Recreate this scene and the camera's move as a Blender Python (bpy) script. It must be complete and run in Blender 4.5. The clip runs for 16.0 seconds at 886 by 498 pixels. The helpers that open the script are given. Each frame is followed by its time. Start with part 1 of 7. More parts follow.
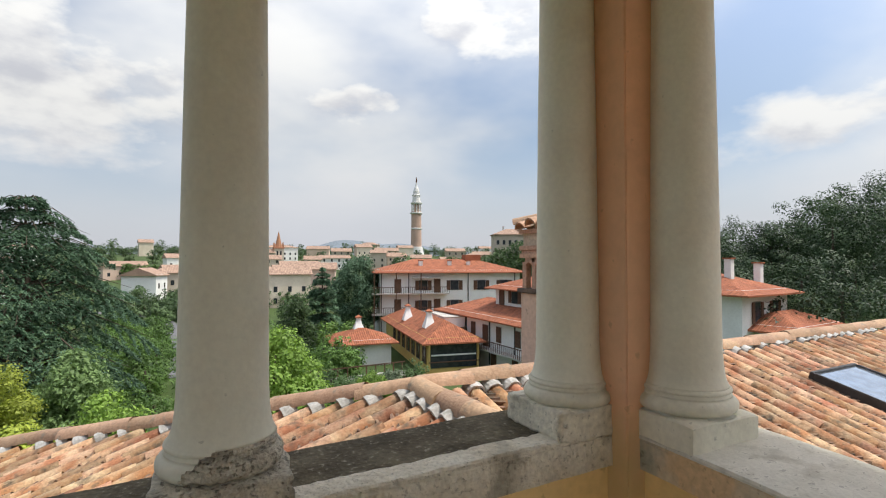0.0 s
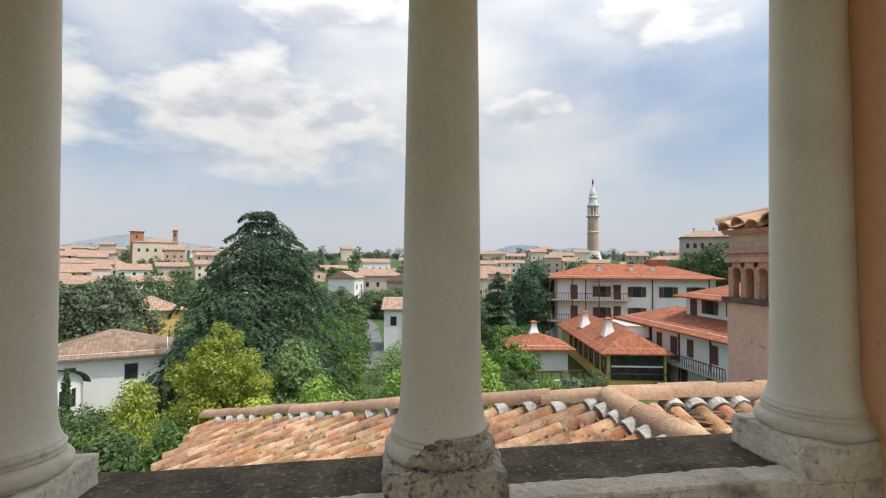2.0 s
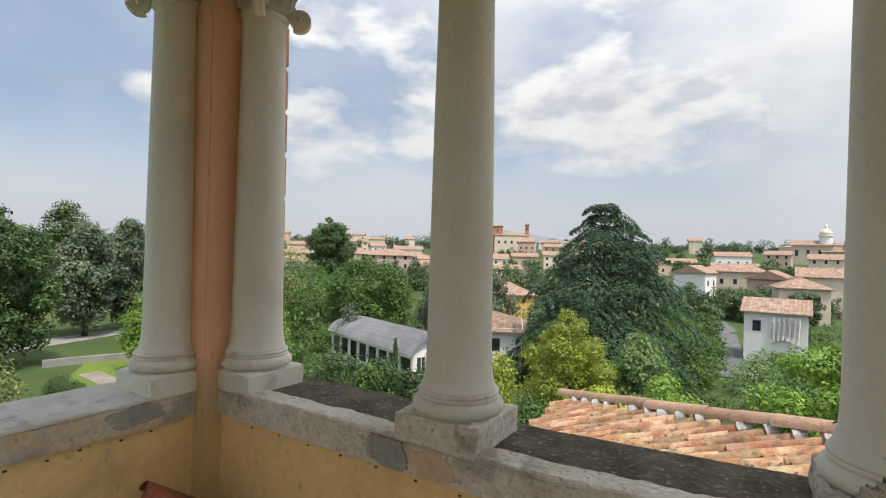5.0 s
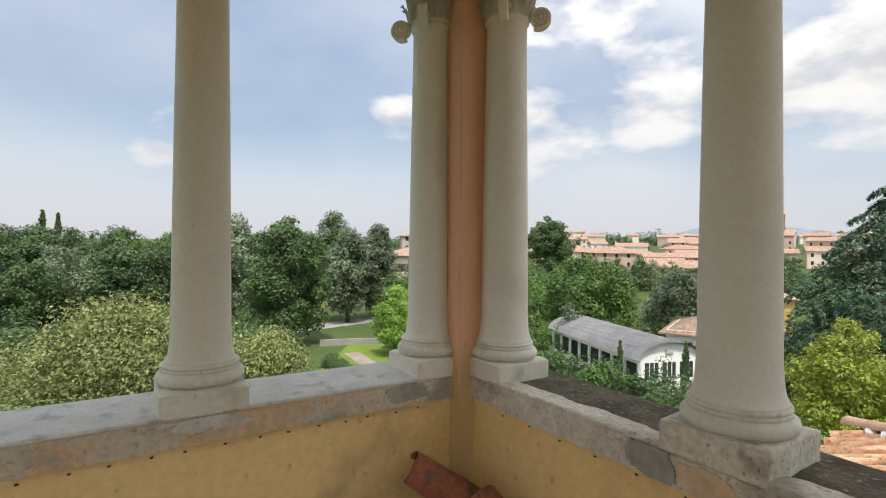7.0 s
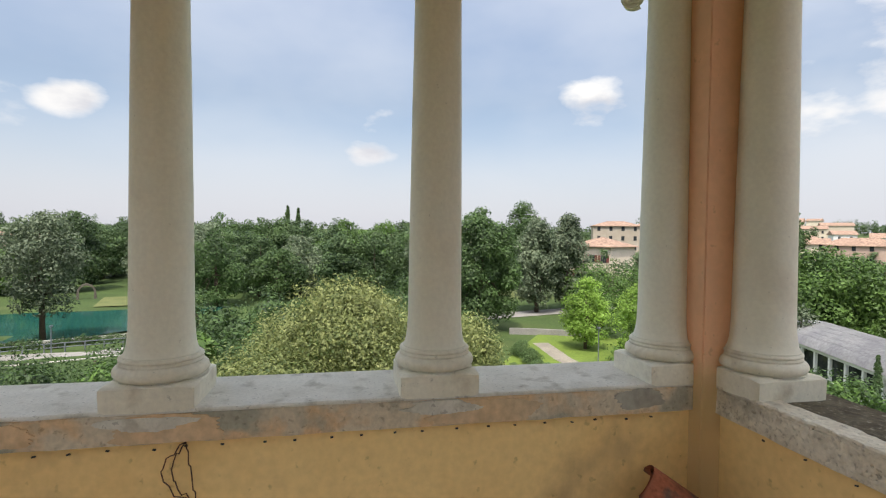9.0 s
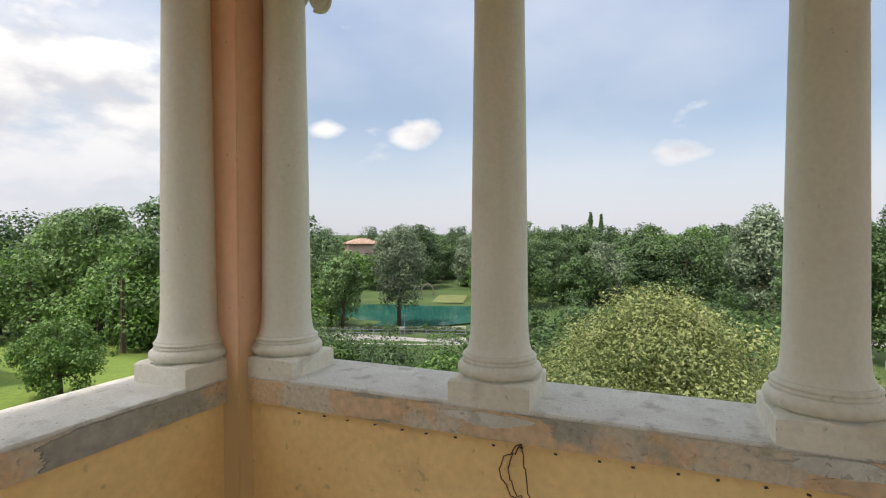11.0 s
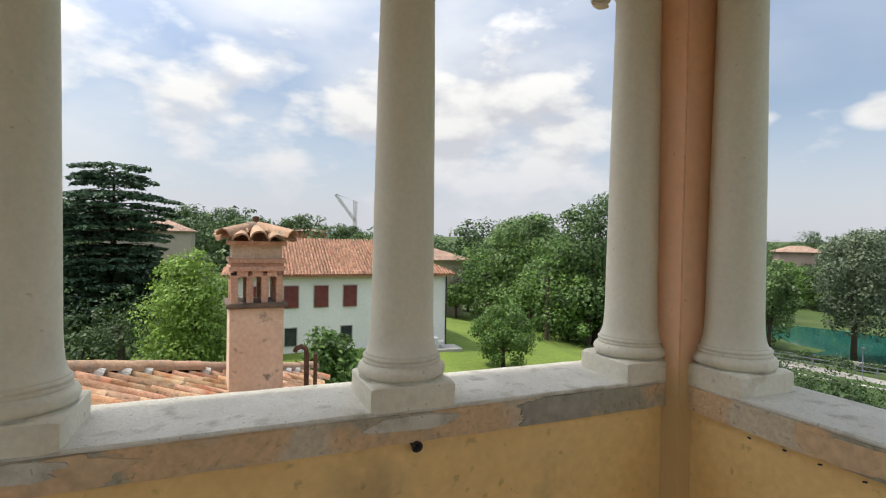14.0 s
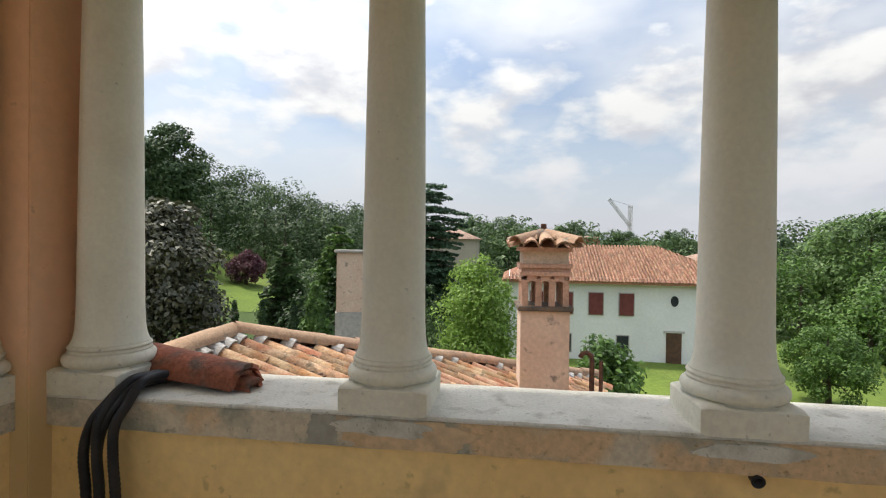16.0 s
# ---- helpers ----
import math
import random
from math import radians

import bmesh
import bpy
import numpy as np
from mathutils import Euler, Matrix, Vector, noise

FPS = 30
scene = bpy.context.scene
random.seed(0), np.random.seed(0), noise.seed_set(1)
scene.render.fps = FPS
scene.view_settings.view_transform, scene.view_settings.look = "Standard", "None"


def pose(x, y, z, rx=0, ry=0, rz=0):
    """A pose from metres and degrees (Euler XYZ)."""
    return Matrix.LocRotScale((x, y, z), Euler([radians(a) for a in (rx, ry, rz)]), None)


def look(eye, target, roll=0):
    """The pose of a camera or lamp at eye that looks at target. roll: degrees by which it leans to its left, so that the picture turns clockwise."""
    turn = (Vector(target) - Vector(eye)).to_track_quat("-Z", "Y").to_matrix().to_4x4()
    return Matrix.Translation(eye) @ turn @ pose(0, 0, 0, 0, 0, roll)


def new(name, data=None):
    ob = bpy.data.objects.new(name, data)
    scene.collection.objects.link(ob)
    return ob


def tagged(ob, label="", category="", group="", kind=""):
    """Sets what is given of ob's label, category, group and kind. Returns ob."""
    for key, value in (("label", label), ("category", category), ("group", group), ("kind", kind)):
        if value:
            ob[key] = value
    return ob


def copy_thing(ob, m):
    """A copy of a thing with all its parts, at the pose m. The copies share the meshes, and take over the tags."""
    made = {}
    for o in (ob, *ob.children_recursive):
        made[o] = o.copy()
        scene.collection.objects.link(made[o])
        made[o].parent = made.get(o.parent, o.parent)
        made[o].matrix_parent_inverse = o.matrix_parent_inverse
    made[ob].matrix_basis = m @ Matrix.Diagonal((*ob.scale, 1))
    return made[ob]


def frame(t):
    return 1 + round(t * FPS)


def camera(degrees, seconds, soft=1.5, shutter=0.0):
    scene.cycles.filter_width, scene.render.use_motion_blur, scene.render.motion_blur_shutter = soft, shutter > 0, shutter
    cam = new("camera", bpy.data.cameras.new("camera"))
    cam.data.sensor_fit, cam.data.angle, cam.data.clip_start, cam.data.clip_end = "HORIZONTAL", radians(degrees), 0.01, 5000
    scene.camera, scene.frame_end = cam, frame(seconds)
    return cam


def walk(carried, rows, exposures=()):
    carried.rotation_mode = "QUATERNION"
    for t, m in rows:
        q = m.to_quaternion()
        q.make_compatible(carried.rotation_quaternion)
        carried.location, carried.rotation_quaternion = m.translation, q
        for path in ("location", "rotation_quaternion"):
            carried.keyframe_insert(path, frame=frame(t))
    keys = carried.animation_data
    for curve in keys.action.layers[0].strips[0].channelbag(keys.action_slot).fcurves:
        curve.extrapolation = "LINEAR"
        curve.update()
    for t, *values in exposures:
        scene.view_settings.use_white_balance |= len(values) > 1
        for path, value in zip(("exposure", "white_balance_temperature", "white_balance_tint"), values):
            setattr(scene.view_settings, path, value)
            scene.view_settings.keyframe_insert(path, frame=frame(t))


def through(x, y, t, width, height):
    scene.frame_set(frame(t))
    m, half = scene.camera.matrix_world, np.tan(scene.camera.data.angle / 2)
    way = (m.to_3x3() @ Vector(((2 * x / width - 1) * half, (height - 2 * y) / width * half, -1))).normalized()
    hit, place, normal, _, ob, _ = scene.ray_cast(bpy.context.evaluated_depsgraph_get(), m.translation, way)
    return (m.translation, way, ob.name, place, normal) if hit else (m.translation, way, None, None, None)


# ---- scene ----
# camera and walk
cam = camera(83.4, 16.0, soft=1.15)
PATH = [
    (0, (0.056, -0.738, 1.626), (0.906, 1.072, 1.672), 0.1),
    (0.5, (0.037, -0.734, 1.626), (0.77, 1.126, 1.677), 0.2),
    (1, (0.018, -0.724, 1.627), (0.581, 1.194, 1.683), 0.2),
    (1.5, (-0.011, -0.722, 1.624), (0.368, 1.241, 1.686), 0.3),
    (2, (-0.03, -0.711, 1.619), (0.154, 1.28, 1.682), 0.3),
    (2.5, (-0.056, -0.706, 1.615), (-0.087, 1.293, 1.678), 0.3),
    (3, (-0.08, -0.723, 1.615), (-0.326, 1.261, 1.671), 0.6),
    (3.5, (-0.104, -0.744, 1.613), (-0.554, 1.205, 1.663), 0.9),
    (4, (-0.129, -0.77, 1.611), (-0.822, 1.106, 1.655), 1.0),
    (6.3, (-0.234, -0.799, 1.588), (-1.705, 0.555, 1.578), 1.3),
    (6.5, (-0.245, -0.82, 1.587), (-1.779, 0.463, 1.581), 1.2),
    (7, (-0.271, -0.845, 1.585), (-1.954, 0.235, 1.577), 0.5),
    (7.5, (-0.297, -0.87, 1.583), (-2.09, 0.016, 1.573), 0.4),
    (8, (-0.314, -0.905, 1.583), (-2.184, -0.197, 1.57), 0.6),
    (8.2, (-0.329, -0.913, 1.591), (-2.22, -0.264, 1.565), 0.7),
    (10.3, (-0.549, -1.034, 1.569), (-2.526, -1.33, 1.522), 0.1),
    (10.5, (-0.554, -1.05, 1.569), (-2.504, -1.493, 1.524), -0.0),
    (11, (-0.574, -1.067, 1.565), (-2.42, -1.836, 1.529), -0.1),
    (11.5, (-0.571, -1.09, 1.558), (-2.321, -2.059, 1.531), 0.2),
    (12, (-0.558, -1.108, 1.552), (-2.176, -2.283, 1.531), 0.3),
    (12.5, (-0.546, -1.133, 1.551), (-2.002, -2.505, 1.529), 0.1),
    (13, (-0.535, -1.152, 1.55), (-1.812, -2.691, 1.529), 0.4),
    (13.5, (-0.521, -1.169, 1.548), (-1.568, -2.873, 1.524), 0.9),
    (14, (-0.497, -1.174, 1.546), (-1.267, -3.019, 1.515), 1.1),
    (14.5, (-0.461, -1.178, 1.542), (-0.954, -3.116, 1.512), 0.9),
    (15, (-0.438, -1.172, 1.54), (-0.669, -3.159, 1.513), 0.6),
    (15.5, (-0.406, -1.169, 1.538), (-0.39, -3.169, 1.517), 0.6),
    (16, (-0.35, -1.172, 1.54), (-0.073, -3.152, 1.517), 0.8),
]
walk(cam, [(t, look(eye, target, roll)) for t, eye, target, roll in PATH], exposures=[(0.0, 0.49, 6650, 9), (4.0, 0.46, 6600, 9), (7.0, 0.69, 6750, 10), (11.0, 0.77, 6750, 11), (13.0, 0.64, 6700, 10), (16.0, 0.59, 6650, 9)])

# world, sun and exposure
SUN_BEARING, SUN_HEIGHT = 112.0, 63.0
world = bpy.data.worlds.new("world")
scene.world = world
world.use_nodes = True

toward = Vector((math.sin(radians(SUN_BEARING)) * math.cos(radians(SUN_HEIGHT)), math.cos(radians(SUN_BEARING)) * math.cos(radians(SUN_HEIGHT)), math.sin(radians(SUN_HEIGHT))))


def build_world():
    tree = world.node_tree
    nodes, links = tree.nodes, tree.links
    nodes.clear()
    out = nodes.new("ShaderNodeOutputWorld")
    back = nodes.new("ShaderNodeBackground")
    sky = nodes.new("ShaderNodeTexSky")
    sky.sky_type, sky.sun_disc = "NISHITA", False
    sky.sun_elevation, sky.sun_rotation = radians(SUN_HEIGHT), radians(SUN_BEARING)
    sky.air_density, sky.dust_density, sky.ozone_density = 1.0, 1.5, 1.2
    gain = nodes.new("ShaderNodeVectorMath")
    gain.operation = "SCALE"
    gain.inputs["Scale"].default_value = 0.102
    links.new(sky.outputs[0], gain.inputs[0])
    # clouds, flattened towards the horizon
    coord = nodes.new("ShaderNodeTexCoord")
    split = nodes.new("ShaderNodeSeparateXYZ")
    links.new(coord.outputs["Generated"], split.inputs[0])

    def math_node(op, a, b=None):
        n = nodes.new("ShaderNodeMath")
        n.operation = op
        for k, v in enumerate((a, b)):
            if v is None:
                continue
            if isinstance(v, (int, float)):
                n.inputs[k].default_value = v
            else:
                links.new(v, n.inputs[k])
        return n.outputs[0]

    flat = nodes.new("ShaderNodeCombineXYZ")
    links.new(split.outputs["X"], flat.inputs[0])
    links.new(split.outputs["Y"], flat.inputs[1])
    links.new(math_node("MULTIPLY", split.outputs["Z"], 2.1), flat.inputs[2])

    # the cloud banks by bearing, height, half-width and half-height in degrees, and density
    BANKS = (
        (29, 26, 11, 5, 1.0), (16, 17.5, 9, 2.6, 0.85), (352, 16, 14, 8, 0.9), (66, 13, 14, 5, 0.9), (341, 16, 17, 9, 0.95), (352, 27, 16, 4, 0.9),
        (318, 24, 13, 4, 0.8), (18, 18, 8, 3, 0.5), (313, 13, 10, 7, 0.8), (326, 17, 9, 8, 1.0), (298, 14, 4.5, 3.6, 0.9),
        (234, 12.5, 2.2, 1.3, 0.8), (244.6, 12, 3.0, 1.7, 1.0), (273.5, 9, 4.0, 1.4, 0.75), (208, 13, 21, 13, 1.0), (182, 14, 13, 10, 0.9), (152, 20, 24, 14, 1.0),
        (196, 14, 14, 10, 0.9))
    total = None
    for b, e, wide, tall, dense in BANKS:
        b, e = radians(b), radians(e)
        along = (math.cos(b), -math.sin(b), 0.0)
        upward = (-math.sin(b) * math.sin(e), -math.cos(b) * math.sin(e), math.cos(e))
        ahead = (math.sin(b) * math.cos(e), math.cos(b) * math.cos(e), math.sin(e))
        local = nodes.new("ShaderNodeCombineXYZ")
        for k, (axis, size) in enumerate(((along, wide), (upward, tall))):
            dot = nodes.new("ShaderNodeVectorMath")
            dot.operation = "DOT_PRODUCT"
            dot.inputs[1].default_value = tuple(v / math.sin(radians(size)) for v in axis)
            links.new(coord.outputs["Generated"], dot.inputs[0])
            links.new(dot.outputs["Value"], local.inputs[k])
        far = nodes.new("ShaderNodeVectorMath")
        far.operation = "LENGTH"
        links.new(local.outputs[0], far.inputs[0])
        front = nodes.new("ShaderNodeVectorMath")
        front.operation = "DOT_PRODUCT"
        front.inputs[1].default_value = ahead
        links.new(coord.outputs["Generated"], front.inputs[0])
        here = math_node("MULTIPLY", math_node("MAXIMUM", math_node("SUBTRACT", 1.25, far.outputs["Value"]), 0.0), math_node("GREATER_THAN", front.outputs["Value"], 0.3))
        here = math_node("MULTIPLY", math_node("MINIMUM", here, 0.95), dense)
        total = here if total is None else math_node("MAXIMUM", total, here)

    def field(scale, detail, rough, offset):
        move = nodes.new("ShaderNodeVectorMath")
        move.inputs[1].default_value = offset
        links.new(flat.outputs[0], move.inputs[0])
        n = nodes.new("ShaderNodeTexNoise")
        n.inputs["Scale"].default_value, n.inputs["Detail"].default_value, n.inputs["Roughness"].default_value = scale, detail, rough
        links.new(move.outputs[0], n.inputs["Vector"])
        return n.outputs[0]

    def soft(value, lo, hi, a=0.0, b=1.0):
        r = nodes.new("ShaderNodeMapRange")
        r.interpolation_type = "SMOOTHSTEP"
        for key, v in (("From Min", lo), ("From Max", hi), ("To Min", a), ("To Max", b)):
            r.inputs[key].default_value = v
        links.new(value, r.inputs["Value"])
        return r.outputs[0]

    billow = field(6.5, 7.0, 0.52, (3.1, 7.7, 0.0))
    lifted = field(6.5, 7.0, 0.52, (3.1, 7.7, 0.08))
    body = math_node("ADD", math_node("SUBTRACT", math_node("MULTIPLY", total, 1.4), 0.27), math_node("MULTIPLY", math_node("SUBTRACT", billow, 0.5), 3.2))
    puffs = soft(body, 0.0, 1.05)
    veil = soft(field(1.6, 5.0, 0.5, (9.0, 1.0, 0.0)), 0.34, 0.70)
    low = soft(split.outputs["Z"], 0.26, 0.02, 0.0, 0.80)
    open_west = soft(split.outputs["X"], -0.85, -0.25, 0.30, 1.0)
    cover = math_node("MAXIMUM", math_node("MULTIPLY", puffs, 0.94), math_node("ADD", math_node("MULTIPLY", math_node("MULTIPLY", veil, open_west), 0.78), 0.10))
    # the underside of each billow is greyer than its top
    grey = soft(math_node("ADD", math_node("MULTIPLY", math_node("SUBTRACT", lifted, billow), 3.2), math_node("MULTIPLY", body, 0.22)), -0.15, 0.75)
    tone = nodes.new("ShaderNodeMix")
    tone.data_type = "RGBA"
    tone.inputs["A"].default_value, tone.inputs["B"].default_value = (0.68, 0.68, 0.675, 1), (0.455, 0.465, 0.505, 1)
    links.new(math_node("MULTIPLY", grey, puffs), tone.inputs["Factor"])
    mix = nodes.new("ShaderNodeMix")
    mix.data_type = "RGBA"
    links.new(cover, mix.inputs["Factor"])
    links.new(gain.outputs[0], mix.inputs["A"])
    links.new(tone.outputs["Result"], mix.inputs["B"])
    haze = nodes.new("ShaderNodeMix")
    haze.data_type = "RGBA"
    haze.inputs["B"].default_value = (0.455, 0.475, 0.545, 1)
    links.new(low, haze.inputs["Factor"])
    links.new(mix.outputs["Result"], haze.inputs["A"])
    # thin cloud glows round the sun and overhead
    aim = nodes.new("ShaderNodeVectorMath")
    aim.operation = "DOT_PRODUCT"
    aim.inputs[1].default_value = toward
    links.new(coord.outputs["Generated"], aim.inputs[0])
    glow = math_node("MULTIPLY", math_node("POWER", math_node("MAXIMUM", aim.outputs["Value"], 0.0), 4.0), 1.15)
    high = math_node("MULTIPLY", math_node("MAXIMUM", math_node("SUBTRACT", split.outputs["Z"], 0.25), 0.0), 1.35)
    links.new(math_node("ADD", math_node("ADD", glow, high), 0.92), back.inputs["Strength"])
    links.new(haze.outputs["Result"], back.inputs["Color"])
    links.new(back.outputs[0], out.inputs[0])


build_world()
sun = new("sun", bpy.data.lights.new("sun", "SUN"))
sun.data.energy, sun.data.angle, sun.data.color = 2.5, radians(2.5), (1.0, 0.95, 0.87)
sun.matrix_world = look(toward * 60, (0, 0, 0))

# materials
def surface(name, a, b, scale=3.0, fine=None, rough=0.8, bump=0.25, bump_scale=40.0, low=0.4, high=0.62, metal=0.0, spread=0.0, island=False, third=None, third_scale=1.2, third_at=(0.55, 0.7), distort=0.0, speck_range=(0.80, 1.12), pits=0.0, pit_scale=110.0, pit_at=(0.60, 0.68), relief=0.01):
    """Two tones broken up by a coarse and a fine noise in metres, an optional third tone in patches, and fine relief."""
    m = bpy.data.materials.new(name)
    m.use_nodes = True
    nodes, links = m.node_tree.nodes, m.node_tree.links
    shader = nodes["Principled BSDF"]
    place = nodes.new("ShaderNodeNewGeometry")

    def grain(size, detail=6.0, warp=distort):
        n = nodes.new("ShaderNodeTexNoise")
        n.inputs["Scale"].default_value, n.inputs["Detail"].default_value, n.inputs["Distortion"].default_value = size, detail, warp
        links.new(place.outputs["Position"], n.inputs["Vector"])
        return n.outputs[0]

    def ramp(value, lo, hi):
        r = nodes.new("ShaderNodeMapRange")
        r.inputs["From Min"].default_value, r.inputs["From Max"].default_value = lo, hi
        links.new(value, r.inputs["Value"])
        return r.outputs[0]

    def blend(factor, first, second, kind="MIX"):
        x = nodes.new("ShaderNodeMix")
        x.data_type, x.blend_type = "RGBA", kind
        for key, v in (("Factor", factor), ("A", first), ("B", second)):
            if isinstance(v, tuple):
                x.inputs[key].default_value = (*v, 1)
            elif isinstance(v, float):
                x.inputs[key].default_value = v
            else:
                links.new(v, x.inputs[key])
        return x.outputs["Result"]

    colour = blend(ramp(grain(scale), low, high), a, b)
    if third:
        colour = blend(ramp(grain(third_scale, 9.0, 0.15), *third_at), colour, third)
    speck = ramp(grain(fine or scale * 9, 4.0), 0.3, 0.7)
    dim = nodes.new("ShaderNodeMapRange")
    dim.inputs["To Min"].default_value, dim.inputs["To Max"].default_value = speck_range
    links.new(speck, dim.inputs["Value"])
    colour = blend(1.0, colour, dim.outputs[0], "MULTIPLY")
    hollow = None
    if pits:
        hollow = ramp(grain(pit_scale, 3.0), *pit_at)
        shade = nodes.new("ShaderNodeMapRange")
        shade.inputs["To Min"].default_value, shade.inputs["To Max"].default_value = 1.0, 1.0 - pits
        links.new(hollow, shade.inputs["Value"])
        colour = blend(1.0, colour, shade.outputs[0], "MULTIPLY")
    if spread:
        if island:
            chance = place.outputs["Random Per Island"]
        else:
            info = nodes.new("ShaderNodeObjectInfo")
            chance = info.outputs["Random"]
        hue = nodes.new("ShaderNodeHueSaturation")
        for key, lo, hi in (("Value", 1 - spread, 1 + spread), ("Hue", 0.5 - spread * 0.03, 0.5 + spread * 0.035)):
            r = nodes.new("ShaderNodeMapRange")
            r.inputs["To Min"].default_value, r.inputs["To Max"].default_value = lo, hi
            if key == "Hue":
                w = nodes.new("ShaderNodeMath")
                w.operation = "FRACT"
                k = nodes.new("ShaderNodeMath")
                k.operation = "MULTIPLY"
                k.inputs[1].default_value = 7.31
                links.new(chance, k.inputs[0])
                links.new(k.outputs[0], w.inputs[0])
                links.new(w.outputs[0], r.inputs["Value"])
            else:
                links.new(chance, r.inputs["Value"])
            links.new(r.outputs[0], hue.inputs[key])
        links.new(colour, hue.inputs["Color"])
        colour = hue.outputs[0]
    links.new(colour, shader.inputs["Base Color"])
    shader.inputs["Roughness"].default_value, shader.inputs["Metallic"].default_value = rough, metal
    shader.inputs["Specular IOR Level"].default_value = 0.3
    if bump:
        bm_node = nodes.new("ShaderNodeBump")
        bm_node.inputs["Strength"].default_value, bm_node.inputs["Distance"].default_value = bump, relief
        height = grain(bump_scale, 8.0)
        if hollow:
            dig = nodes.new("ShaderNodeMath")
            dig.operation = "MULTIPLY_ADD"
            dig.inputs[1].default_value = -0.5
            links.new(hollow, dig.inputs[0])
            links.new(height, dig.inputs[2])
            height = dig.outputs[0]
        links.new(height, bm_node.inputs["Height"])
        links.new(bm_node.outputs[0], shader.inputs["Normal"])
    return m


def foliage(name, a, b, shine=0.35, through=0.34):
    """Leaves: two greens varied leaf by leaf, light passing through them."""
    a, b = tuple(0.45 * v for v in a), tuple(0.86 * v for v in b)
    m = bpy.data.materials.new(name)
    m.use_nodes = True
    nodes, links = m.node_tree.nodes, m.node_tree.links
    shader, out = nodes["Principled BSDF"], nodes["Material Output"]
    place = nodes.new("ShaderNodeNewGeometry")
    info = nodes.new("ShaderNodeObjectInfo")
    n = nodes.new("ShaderNodeTexNoise")
    n.inputs["Scale"].default_value, n.inputs["Detail"].default_value = 0.17, 5.0
    links.new(place.outputs["Position"], n.inputs["Vector"])
    add = nodes.new("ShaderNodeMath")
    add.operation = "MULTIPLY_ADD"
    links.new(n.outputs[0], add.inputs[0])
    add.inputs[1].default_value = 2.0
    links.new(place.outputs["Random Per Island"], add.inputs[2])
    r = nodes.new("ShaderNodeMapRange")
    r.inputs["From Min"].default_value, r.inputs["From Max"].default_value = 0.85, 2.15
    links.new(add.outputs[0], r.inputs["Value"])
    x = nodes.new("ShaderNodeMix")
    x.data_type = "RGBA"
    x.inputs["A"].default_value, x.inputs["B"].default_value = (*a, 1), (*b, 1)
    links.new(r.outputs[0], x.inputs["Factor"])
    hue = nodes.new("ShaderNodeHueSaturation")
    v = nodes.new("ShaderNodeMapRange")
    v.inputs["To Min"].default_value, v.inputs["To Max"].default_value = 0.85, 1.18
    links.new(info.outputs["Random"], v.inputs["Value"])
    links.new(v.outputs[0], hue.inputs["Value"])
    links.new(x.outputs["Result"], hue.inputs["Color"])
    links.new(hue.outputs[0], shader.inputs["Base Color"])
    shader.inputs["Roughness"].default_value, shader.inputs["Specular IOR Level"].default_value = 0.55, shine
    thin = nodes.new("ShaderNodeBsdfTranslucent")
    links.new(hue.outputs[0], thin.inputs["Color"])
    both = nodes.new("ShaderNodeMixShader")
    both.inputs[0].default_value = through
    links.new(shader.outputs[0], both.inputs[1])
    links.new(thin.outputs[0], both.inputs[2])
    links.new(both.outputs[0], out.inputs["Surface"])
    return m


